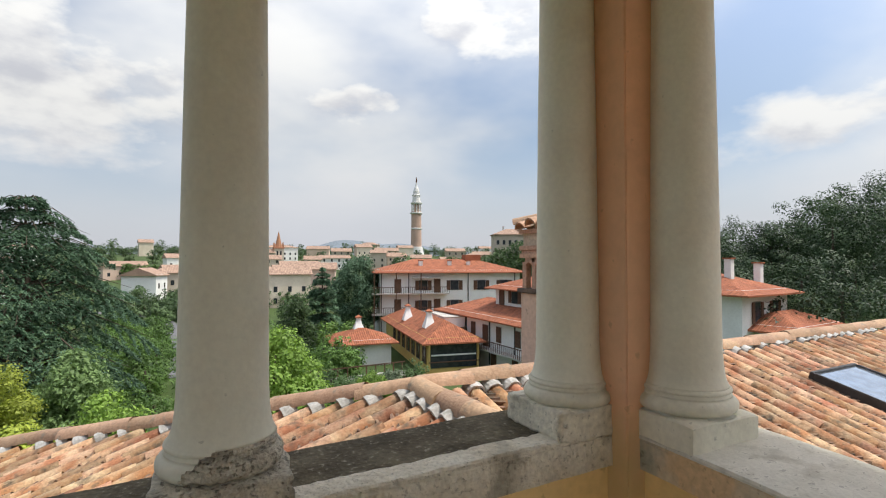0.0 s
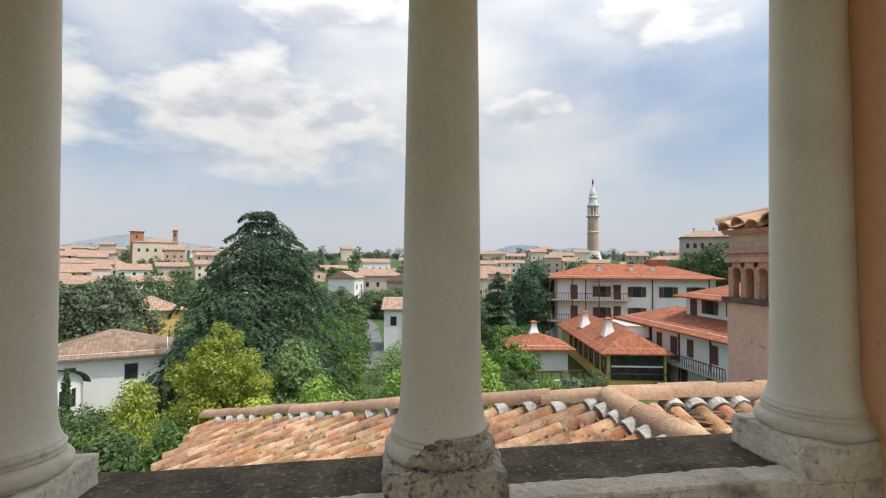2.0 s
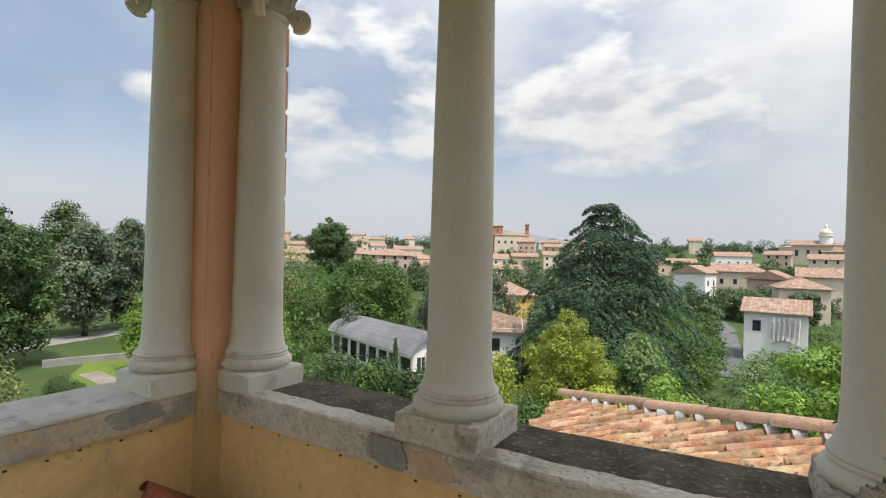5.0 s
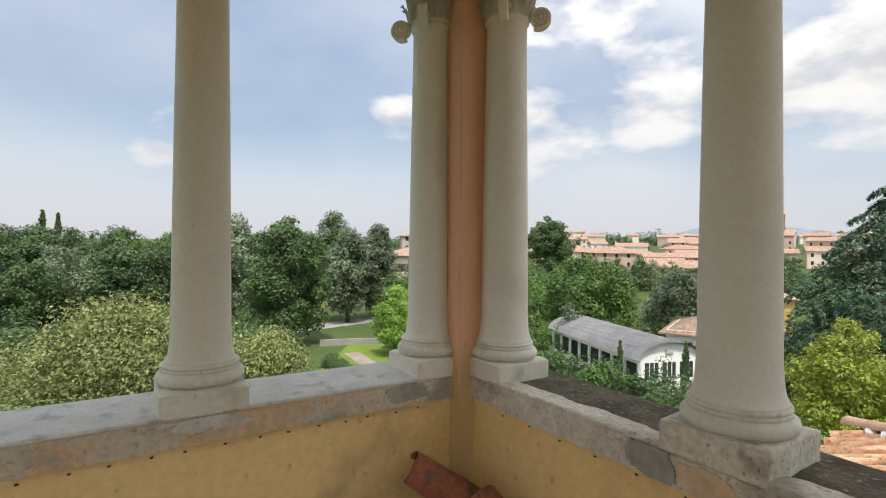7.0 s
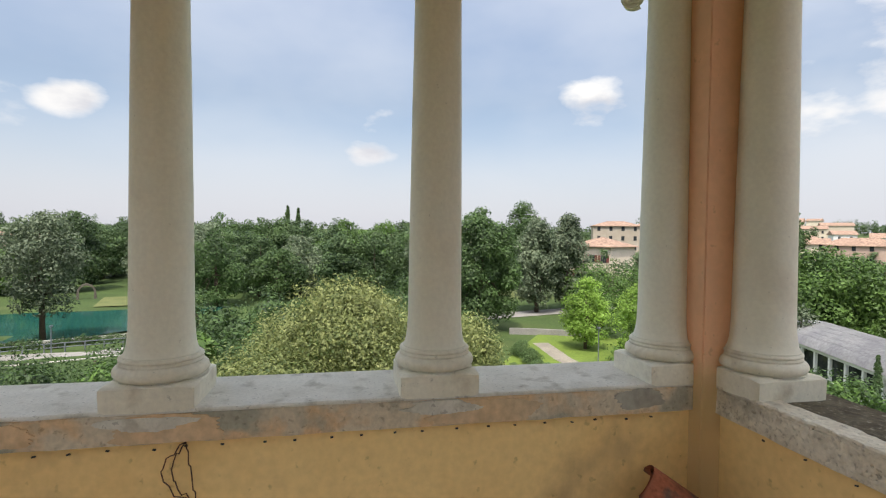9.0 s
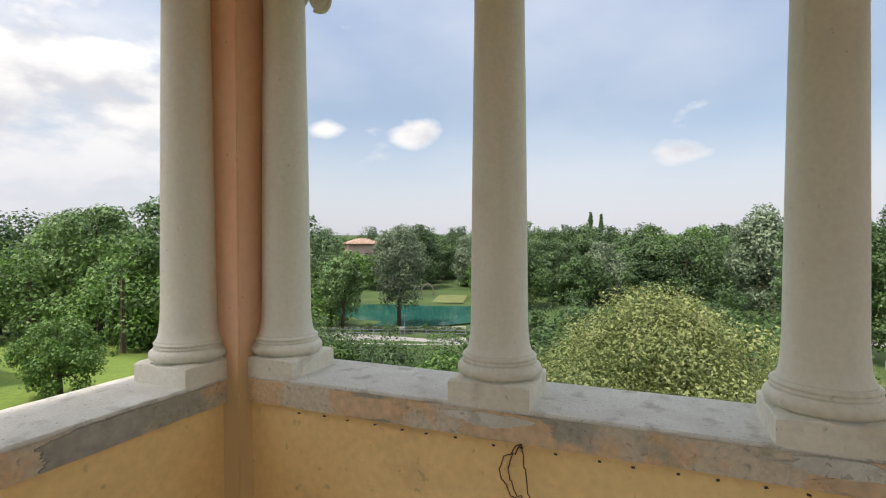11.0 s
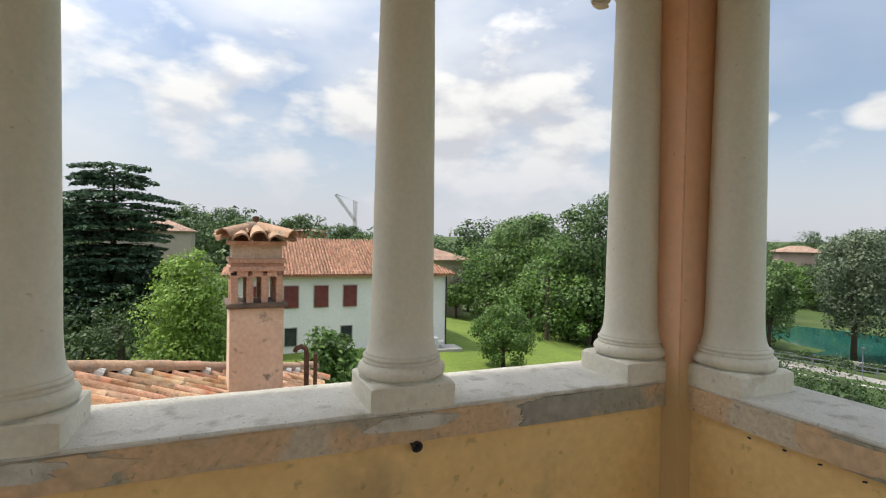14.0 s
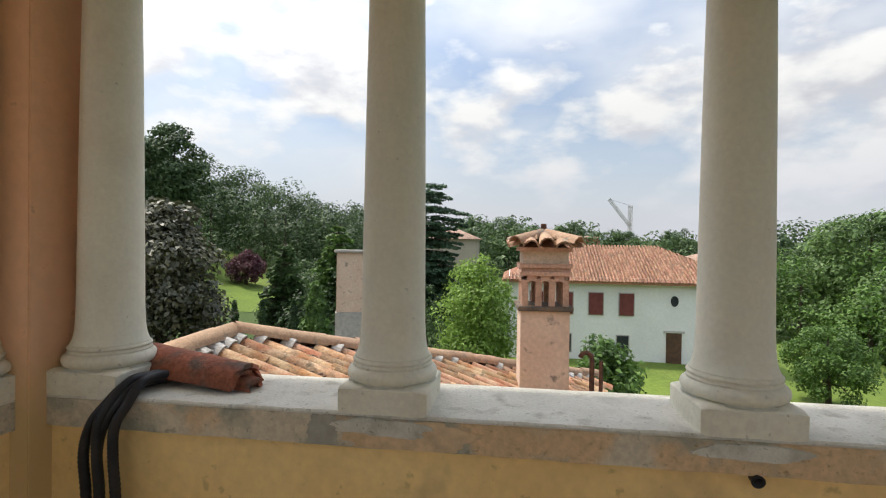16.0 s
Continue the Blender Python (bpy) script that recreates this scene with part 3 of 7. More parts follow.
def broad_tree(name, label, bearing, dist, top, radius, leaf, count=6000, size=0.28, trunk_r=0.16, base=None, clumps=36, squash=0.8, long=1.6, group="", category="tree", level_top=False):
    """A tree with a tapered trunk, limbs and a crown of many leaves in uneven clumps. top: height of its tip in the world."""
    TREE_SEED[0] += 1
    rng = np.random.default_rng(TREE_SEED[0])
    x, y, z = away(bearing, dist)
    height = max(1.2, top - z)
    corners = 4 if dist < 26 else 3
    low = height * 0.09 if base is None else base
    groups = lobes(rng, clumps, radius, height - low, low, level_top)
    t = thing(name, label, category, pose(x, y, z - 0.1), group)
    bm = bmesh.new()
    lean = rng.uniform(-0.04, 0.04, 2) * height
    spine = [(0, 0, 0), (lean[0] * 0.3, lean[1] * 0.3, height * 0.25), (lean[0], lean[1], height * 0.55), (lean[0] * 1.2, lean[1] * 1.2, height * 0.82)]
    tube(bm, spine, [trunk_r * 1.25, trunk_r, trunk_r * 0.6, trunk_r * 0.2])
    part("trunk", bm, BARK, t, smooth=True)
    for c in groups[1:9]:
        bm = bmesh.new()
        start = Vector(spine[1]).lerp(Vector(spine[2]), rng.uniform(0.1, 0.95))
        end = Vector(c[:3])
        tube(bm, [start, start.lerp(end, 0.5) + Vector((0, 0, 0.06 * height)), end], [trunk_r * 0.45, trunk_r * 0.28, trunk_r * 0.1], 5)
        part("limb", bm, BARK, t, smooth=True)
    part("crown", sheet_mesh("crown", crown_quads(rng, groups, count, size, squash, long, corners), corners), leaf, t)
    return t


def shrub(name, label, bearing, dist, top, radius, leaf, count=2500, size=0.16, clumps=26, squash=0.9, long=1.6, group=""):
    return broad_tree(name, label, bearing, dist, top, radius, leaf, count, size, 0.05, 0.15, clumps, squash, long, group, "shrub")


def conifer(name, label, bearing, dist, top, radius, leaf=None, tiers=15, count=9000, droop=0.35, level=False, size=0.30, group=""):
    """A conifer of whorled boughs carrying flat sprays of needles."""
    TREE_SEED[0] += 1
    rng = np.random.default_rng(TREE_SEED[0])
    x, y, z = away(bearing, dist)
    height = top - z
    t = thing(name, label, "tree", pose(x, y, z - 0.1), group)
    bm = bmesh.new()
    tube(bm, [(0, 0, 0), (0, 0, height * 0.5), (0, 0, height * 0.97)], [height * 0.028, height * 0.017, 0.03])
    boughs, reach, limbs = [], [], []
    for k in range(tiers):
        f = (k / (tiers - 1)) ** (1.0 if level else 0.72)
        h = height * (0.08 + 0.90 * f) + rng.uniform(-0.3, 0.3) * height / tiers
        if level:
            length = radius * (0.95 if f < 0.7 else 0.95 - 1.1 * (f - 0.7)) * rng.uniform(0.7, 1.0)
        else:
            length = radius * (1.0 - f) ** 0.66 + 0.45
        for j in range(9 if f < 0.7 else 6):
            a = 2 * math.pi * (j + rng.uniform(-0.35, 0.35)) / (9 if f < 0.7 else 6) + k * 0.7
            l = length * rng.uniform(0.72, 1.12)
            d = Vector((math.cos(a), math.sin(a), 0))
            up = 0.04 if level else 0.16
            mid = d * l * 0.5 + Vector((0, 0, h + l * up))
            end = d * l + Vector((0, 0, h - l * droop * 0.45))
            limbs.append(((0, 0, h), mid, end, l))
            boughs.append(((0, 0, h), tuple(mid), tuple(end)))
            reach.append(l)
    part("trunk", bm, BARK, t, smooth=True)
    bm = bmesh.new()
    for root, mid, end, l in limbs:
        tube(bm, [root, mid, end], [0.04 + 0.008 * l, 0.02 + 0.004 * l, 0.006], 4)
    tagged(part("branchwork", bm, BARK, t), kind="stuff")
    b = np.array(boughs)
    w = np.array(reach)
    pick = rng.choice(len(b), count, p=w ** 1.3 / (w ** 1.3).sum())
    s = rng.uniform(0.10, 1.0, (count, 1)) ** 0.55
    p = (1 - s) ** 2 * b[pick, 0] + 2 * s * (1 - s) * b[pick, 1] + s ** 2 * b[pick, 2]
    d = unit(b[pick, 2] - b[pick, 0])
    d[:, 2] = 0
    side = np.stack([-d[:, 1], d[:, 0], np.zeros(count)], axis=1)
    spread = w[pick][:, None] * 0.34 * np.sin(np.pi * np.clip(s, 0.05, 0.93)) + 0.08
    off = rng.uniform(-1, 1, (count, 1)) * spread
    p = p + side * off
    p[:, 2] -= np.abs(off[:, 0]) * droop * 0.6 + rng.uniform(0, 0.28, count) * (0.4 if level else 1.0)
    nor = np.tile([0, 0, 1.0], (count, 1)) + side * np.sign(off) * 0.4
    part("crown", sheet_mesh("crown", leaves(rng, p, nor, size, 2.0, 0.7), 3), leaf or LEAF_CEDAR, t)
    return t


def weeping_cedar(name, label, bearing, dist, top, radius, leaf, boughs=126, per=1000, group=""):
    """A great cedar: arching boughs at uneven heights, each a drooping fan of narrow sprays."""
    TREE_SEED[0] += 1
    rng = np.random.default_rng(TREE_SEED[0])
    x, y, z = away(bearing, dist)
    height = top - z
    t = thing(name, label, "tree", pose(x, y, z - 0.1), group)
    bm = bmesh.new()
    tube(bm, [(0, 0, 0), (0.1, 0, height * 0.5), (-0.15, 0, height * 0.99)], [height * 0.03, height * 0.018, 0.03])
    part("trunk", bm, BARK, t, smooth=True)
    wood = bmesh.new()
    every = []
    for k in range(boughs):
        f = min(1.0, (k // 9 + rng.uniform(-0.20, 0.20)) / (boughs / 9 - 0.55))
        f = max(0.0, f) ** 0.85
        depth = height * (0.93 * (1 - f) + 0.005)
        a = 2 * math.pi * (k % 9 + 0.5 * (k // 9 % 2) + rng.uniform(-0.3, 0.3)) / 9
        l = (radius * min(1.0, (depth / (radius * 1.45)) ** 0.58) + 0.12) * (rng.uniform(0.68, 1.04) if rng.random() < 0.72 else rng.uniform(1.06, 1.28))
        h = height - depth
        out = np.array([math.cos(a), math.sin(a), 0.0])
        side = np.array([-math.sin(a), math.cos(a), 0.0])
        rise, fall = l * rng.uniform(0.08, 0.20), l * rng.uniform(0.12, 0.34)
        tube(wood, [(0, 0, h), tuple(out * l * 0.5 + np.array([0, 0, h + rise])), tuple(out * l + np.array([0, 0, h - fall * 0.5]))], [0.05 + 0.01 * l, 0.03 + 0.004 * l, 0.01], 4)
        n = int(per * (0.18 + (l / radius) ** 1.4))
        s = rng.uniform(0.16, 1.0, n) ** 0.62
        # side branches leave the bough at a few places, so the fan is cut into fingers
        finger = np.round(s * 9) / 9
        wide = l * 0.36 * np.sin(np.pi * np.clip(finger * 0.86 + 0.10, 0, 1))
        off = rng.uniform(-1, 1, n)
        reach = np.abs(off) * wide
        s2 = np.clip(finger + reach / l * 0.55 + rng.normal(0, 0.012, n), 0, 1.04)
        p = out * (s2 * l)[:, None] + side * (np.sign(off) * reach)[:, None]
        p[:, 2] = h + 4 * rise * s2 * (1 - s2) - fall * s2 ** 2.2 - 0.32 * reach ** 1.25 / (l * 0.36) ** 0.25 - rng.uniform(0, 0.30, n) ** 1.5 * (0.5 + s2)
        way = out * 0.55 + side * (np.sign(off) * 0.8)[:, None] + np.array([0, 0, -0.38]) + rng.normal(0, 0.45, (n, 3))
        way = unit(way)
        across = unit(np.cross(way, np.array([0, 0, 1.0]) + rng.normal(0, 0.35, (n, 3))))
        size = rng.uniform(0.14, 0.34, (n, 1))
        every.append(np.stack([p + way * size, p + across * size * 0.24, p - across * size * 0.24], axis=1).reshape(-1, 3))
    tagged(part("branchwork", wood, BARK, t), kind="stuff")
    part("crown", sheet_mesh("crown", np.concatenate(every), 3), leaf, t)
    return t


def cypress(name, label, bearing, dist, top, radius, leaf=None, count=2600, size=0.16, group=""):
    """A narrow spindle of upright sprays."""
    TREE_SEED[0] += 1
    rng = np.random.default_rng(TREE_SEED[0])
    x, y, z = away(bearing, dist)
    height = top - z
    t = thing(name, label, "tree", pose(x, y, z - 0.1), group)
    bm = bmesh.new()
    tube(bm, [(0, 0, 0), (0, 0, height * 0.9)], [0.10, 0.02], 6)
    part("trunk", bm, BARK, t, smooth=True)
    f = rng.uniform(0.02, 1.0, count)
    r = radius * np.sin(np.pi * np.clip(f * 0.88 + 0.10, 0, 1)) ** 0.7 * rng.uniform(0.75, 1.1, count) * (0.85 + 0.2 * np.sin(f * 37 + rng.uniform(0, 6)))
    a = rng.uniform(0, 2 * math.pi, count)
    p = np.stack([r * np.cos(a), r * np.sin(a), f * height], axis=1)
    nor = np.stack([np.cos(a), np.sin(a), np.full(count, 0.5)], axis=1)
    part("crown", sheet_mesh("crown", leaves(rng, p, nor, size, 2.2, 0.8), 3), leaf or LEAF_DARK, t)
    return t


def woods(name, label, spots, leaf, per=900, size=0.9):
    """A stand of trees too many to count: crowns and trunks in one mesh each. spots: (x, y, z, height, radius)."""
    TREE_SEED[0] += 1
    rng = np.random.default_rng(TREE_SEED[0])
    quads = []
    bm = bmesh.new()
    for x, y, z, height, radius in spots:
        groups = [(cx + x, cy + y, cz + z, r * 1.22) for cx, cy, cz, r in lobes(rng, 15, radius, height * 1.02, -height * 0.02)]
        quads.append(crown_quads(rng, groups, int(per * 0.7), 1.13 * size * rng.uniform(0.75, 1.0), 0.85, 1.6, 3, (0.90, 1.08), 0.38))
        tube(bm, [(x, y, z - 0.5), (x, y, z + height * 0.6)], [0.25, 0.12], 5)
    t = thing(name, label, "trees", kind="stuff")
    part("trunk", bm, BARK, t)
    part("crown", sheet_mesh("crown", np.concatenate(quads), 3), leaf, t)
    return t


# the loggia on top of the tower
XW, XE, YN, YS = -2.18, 1.30, 0.505, -2.69
DEEP, SILL_Z, BAND_Z, TOP_Z = 0.38, 1.0, 0.89, 2.86
PLINTH, PLINTH_Z = 0.295, 1.08

tagged(part("floor", boxed(XW - 0.3, XE + 0.3, YS - 0.3, YN + 0.3, -0.25, 0.0), FLOOR), "unseen pale terracotta loggia floor that bounces light inside", "floor", kind="structure")
# ceiling runs out past the walls, unseen, to keep direct sun off the sills
tagged(part("ceiling", boxed(XW - DEEP - 0.3, XE + DEEP + 1.15, YS - DEEP - 0.45, YN + DEEP + 0.45, 3.5, 3.65), CEILING), "pale plastered loggia ceiling with unseen eaves added against the sun", "ceiling", kind="structure")


def wobble(bm, amount, scale=6.0, seed=0.0):
    for v in bm.verts:
        n = noise.noise_vector(v.co * scale + Vector((seed, 0, 0)))
        v.co += n * amount


def long_box(x0, x1, y0, y1, z0, z1, step=0.08, rough=0.0, seed=0.0, bevel=0.006):
    """A box cut into short lengths so that its edges can wander."""
    bm = bmesh.new()
    along_x = (x1 - x0) > (y1 - y0)
    n = max(2, int(max(x1 - x0, y1 - y0) / step))
    b = bevel
    rings = []
    for k in range(n + 1):
        f = k / n
        if along_x:
            x = x0 + (x1 - x0) * f
            pts = [(x, y0, z0), (x, y1, z0), (x, y1, z1 - b), (x, y1 - b, z1), (x, (y0 + y1) / 2, z1), (x, y0 + b, z1), (x, y0, z1 - b), (x, y0, (z0 + z1) / 2)]
        else:
            y = y0 + (y1 - y0) * f
            pts = [(x1, y, z0), (x0, y, z0), (x0, y, z1 - b), (x0 + b, y, z1), ((x0 + x1) / 2, y, z1), (x1 - b, y, z1), (x1, y, z1 - b), (x1, y, (z0 + z1) / 2)]
        rings.append([bm.verts.new(p) for p in pts])
    for lo, hi in zip(rings, rings[1:]):
        for j in range(8):
            bm.faces.new((lo[j], hi[j], hi[(j + 1) % 8], lo[(j + 1) % 8]))
    bm.faces.new(rings[0])
    bm.faces.new(list(reversed(rings[-1])))
    bmesh.ops.recalc_face_normals(bm, faces=bm.faces)
    for v in bm.verts:
        if v.co.z > 0.5:
            v.co.z += 0.036 * max(0.0, v.co.x + 0.75) * smooth_step(-1.2, 0.3, v.co.y)
    if rough:
        wobble(bm, rough, 9.0, seed)
    return bm


def parapet(name, x0, x1, y0, y1, inner, band, sill_mats, label):
    """A parapet wall: plain wall, a proud plaster band, a sill. inner: the side that faces the room."""
    in_x, in_y = inner
    back = 0.022
    wx0, wx1 = x0 + (back if in_x < 0 else 0), x1 - (back if in_x > 0 else 0)
    wy0, wy1 = y0 + (back if in_y < 0 else 0), y1 - (back if in_y > 0 else 0)
    w = tagged(part(name, long_box(wx0, wx1, wy0, wy1, -0.2, BAND_Z, 0.3), OCHRE), label, "wall", kind="structure")
    part("band", long_box(x0, x1, y0, y1, BAND_Z, SILL_Z - 0.012, 0.06, 0.005, x0 + y0), band, w, "patched grey and peach plaster band")
    lip = 0.10
    if len(sill_mats) == 1:
        part("sill", long_box(x0, x1, y0, y1, SILL_Z - 0.012, SILL_Z, 0.06, 0.002, x1), sill_mats[0], w, "whitewashed cement sill")
    else:
        kerb = long_box(x0, x1, y0, y0 + lip, SILL_Z - 0.012, SILL_Z + 0.004, 0.02, 0.004, x1)
        wobble(kerb, 0.0045, 40.0, 2.0)
        part("sill_kerb", kerb, sill_mats[0], w, "crumbling cement kerb")
        part("sill", long_box(x0, x1, y0 + lip, y1, SILL_Z - 0.012, SILL_Z - 0.006, 0.06, 0.003, x1), sill_mats[1], w, "dark lichen-covered cement sill")
    return w


wall_north = parapet("wall_north", XW - DEEP, XE + DEEP, YN, YN + DEEP, (0, -1), BAND_NORTH, (BAND_NORTH, LICHEN), "ochre plaster parapet with crumbling cement sill")
wall_south = parapet("wall_south", XW - DEEP, XE + DEEP, YS - DEEP, YS, (0, 1), BAND, (SILL,), "ochre plaster parapet with whitewashed sill")
wall_west = parapet("wall_west", XW - DEEP, XW, YS, YN, (1, 0), BAND, (SILL,), "ochre plaster parapet with whitewashed sill")
wall_east = parapet("wall_east", XE, XE + DEEP, YS, YN, (-1, 0), BAND, (SILL,), "ochre plaster parapet with whitewashed sill")

# the tower's shaft below the loggia and the beam above the columns
tagged(part("tower_wall", boxed(XW - DEEP + 0.01, XE + DEEP - 0.01, YS - DEEP + 0.01, YN + DEEP - 0.01, -8.0, -0.26), OUTER), "plastered villa tower below the loggia", "wall", kind="structure")
for name, b in (("beam_north", (XW - DEEP, XE + DEEP, YN - 0.02, YN + DEEP - 0.02)), ("beam_south", (XW - DEEP, XE + DEEP, YS - DEEP + 0.02, YS + 0.02)), ("beam_west", (XW - DEEP + 0.02, XW + 0.02, YS + 0.02, YN - 0.02)), ("beam_east", (XE - 0.02, XE + DEEP - 0.02, YS + 0.02, YN - 0.02))):
    tagged(part(name, boxed(*b, TOP_Z, 3.5), CEILING), "plastered beam over the columns", "beam", kind="structure")

SHAFT = [(0.129, 1.156), (0.126, 1.162), (0.1195, 1.176), (0.115, 1.196), (0.1115, 1.225), (0.1088, 1.28), (0.1055, 1.6), (0.1025, 1.85), (0.0995, 2.1), (0.096, 2.3), (0.0935, 2.5), (0.0925, 2.60), (0.094, 2.612), (0.103, 2.618), (0.104, 2.628), (0.101, 2.636), (0.097, 2.64)]
BASE = [(0.148, 1.078)] + [(0.124 + 0.0285 * math.cos(a), 1.1045 + 0.0255 * math.sin(a)) for a in np.linspace(-1.35, 1.3, 10)] + [(0.1345, 1.1305), (0.1345, 1.135), (0.1315, 1.1365), (0.131, 1.141)] + [(0.129 + 0.0065 * math.cos(a), 1.148 + 0.007 * math.sin(a)) for a in np.linspace(-1.4, 1.4, 5)] + [(0.130, 1.1555), (0.129, 1.157)]


def scroll(m):
    """A volute: a spiral band on a drum."""
    bm = bmesh.new()
    steps = 44
    width = 0.021
    prev = None
    for k in range(steps + 1):
        f = k / steps
        a = f * 2 * math.pi * 1.9
        r = 0.047 * (1 - 0.82 * f)
        ring = []
        for rr, hh in ((r, -width), (r + 0.011 * (1 - 0.5 * f), -width * 0.8), (r + 0.011 * (1 - 0.5 * f), width * 0.8), (r, width)):
            ring.append(bm.verts.new((rr * math.cos(a), hh, rr * math.sin(a))))
        if prev:
            for j in range(3):
                bm.faces.new((prev[j], ring[j], ring[j + 1], prev[j + 1]))
        prev = ring
    drum = bmesh.ops.create_cone(bm, cap_ends=True, segments=20, radius1=0.044, radius2=0.044, depth=width * 1.5)["verts"]
    for v in drum:
        v.co = Vector((v.co.x, v.co.z, v.co.y))
    eye = bmesh.ops.create_uvsphere(bm, u_segments=10, v_segments=6, radius=0.012)["verts"]
    for v in eye:
        v.co.y *= 3.0
    bmesh.ops.recalc_face_normals(bm, faces=bm.faces)
    bm.transform(m)
    return bm


def leaf_relief(m, w=0.05, h=0.10):
    """A curled acanthus leaf."""
    bm = bmesh.new()
    rows = []
    for k in range(7):
        f = k / 6
        half = w * 0.5 * (1 - 0.45 * f ** 2) * (1 + 0.14 * math.sin(f * 17))
        out = 0.008 + 0.030 * f ** 2.2
        z = h * f - (0.02 if k == 6 else 0)
        rows.append([bm.verts.new((x * half, -out - (0.010 if j == 2 else 0.003 * (j % 2)), z)) for j, x in enumerate((-1, -0.5, 0, 0.5, 1))])
    for lo, hi in zip(rows, rows[1:]):
        for j in range(4):
            bm.faces.new((lo[j], lo[j + 1], hi[j + 1], hi[j]))
    bmesh.ops.solidify(bm, geom=bm.faces[:], thickness=0.008)
    bm.transform(m)
    return bm


def make_column():
    t = thing("column", "pale plastered column with moulded base and volute capital", "column", group="loggia columns")
    half = PLINTH / 2
    bm = boxed(-half, half, -half, half, SILL_Z - 0.006, PLINTH_Z)
    bmesh.ops.subdivide_edges(bm, edges=bm.edges[:], cuts=9, use_grid_fill=True)
    for v in bm.verts:
        # worn arrises
        n = sum(abs(abs(c) - half) < 0.004 for c in (v.co.x, v.co.y)) + (abs(v.co.z - PLINTH_Z) < 0.004)
        if n > 1:
            v.co -= Vector((math.copysign(0.004, v.co.x), math.copysign(0.004, v.co.y), 0.004)) * (n - 1)
    wobble(bm, 0.0035, 13, 1.0)
    part("plinth", bm, STAINED, t, smooth=True).data.set_sharp_from_angle(angle=radians(32))
    part("base", turned(BASE, 48), STAINED, t, smooth=True)
    part("shaft", turned(SHAFT, 48), STONE, t, smooth=True)
    cap = part("capital", turned([(0.097, 2.638), (0.104, 2.66), (0.108, 2.72), (0.120, 2.79), (0.135, 2.81), (0.135, 2.82)], 32), STONE, t, "carved capital with leaves and volutes", smooth=True)
    for k in range(8):
        a = 45 * k + 22.5
        part("leaf", leaf_relief(pose(0, 0, 0, 0, 0, a) @ pose(0, -0.099, 2.642), 0.066, 0.085), STONE, cap)
        part("leaf", leaf_relief(pose(0, 0, 0, 0, 0, a + 22.5) @ pose(0, -0.103, 2.665, 6), 0.055, 0.115), STONE, cap)
    for a in (45, 135, 225, 315):
        part("volute", scroll(pose(0, 0, 0, 0, 0, a) @ pose(0.152, 0, 2.640) @ pose(0, 0, 0, 0, 120, 0)), STONE, cap)
        part("rosette", leaf_relief(pose(0, 0, 0, 0, 0, a - 45) @ pose(0, -0.112, 2.735, 14), 0.05, 0.075), STONE, cap)
    part("abacus", boxed(-0.15, 0.15, -0.15, 0.15, 2.818, TOP_Z, bevel=0.01), STONE, cap)
    return t


column = make_column()
C = PLINTH / 2
NORTH_X, SOUTH_X, WEST_Y, EAST_Y = (-1.018, 0.093), (-1.041, 0.051), (-0.599, -1.575), (-0.60, -1.58)
# the north-east corner has settled less than the rest
def settle(x, y):
    return 0.036 * max(0.0, x + 0.75) * smooth_step(-1.2, 0.3, y)


spots = [(x, YN + C) for x in (XW + 0.11, NORTH_X[0], XE - 0.11)] + [(x, YS - C) for x in (XW + 0.103, *SOUTH_X, XE - 0.17)] + [(XW - C, y) for y in (YN - 0.105, *WEST_Y, YS + 0.145)] + [(XE + C, y) for y in (YN - 0.114, *EAST_Y, YS + 0.14)]
crumbling = []
column.matrix_world = pose(*spots[0], settle(*spots[0]))
for s in spots[1:]:
    made = copy_thing(column, pose(*s, settle(*s), 0, 0, 90 if s[0] < XW or s[0] > XE else 0))
    if s[1] > YN and s[0] > -1.5:
        crumbling.append(made)
    if s[0] < XW:
        for o in made.children:
            if o.name.startswith("shaft"):
                o.scale = (0.955, 0.955, 1.0)


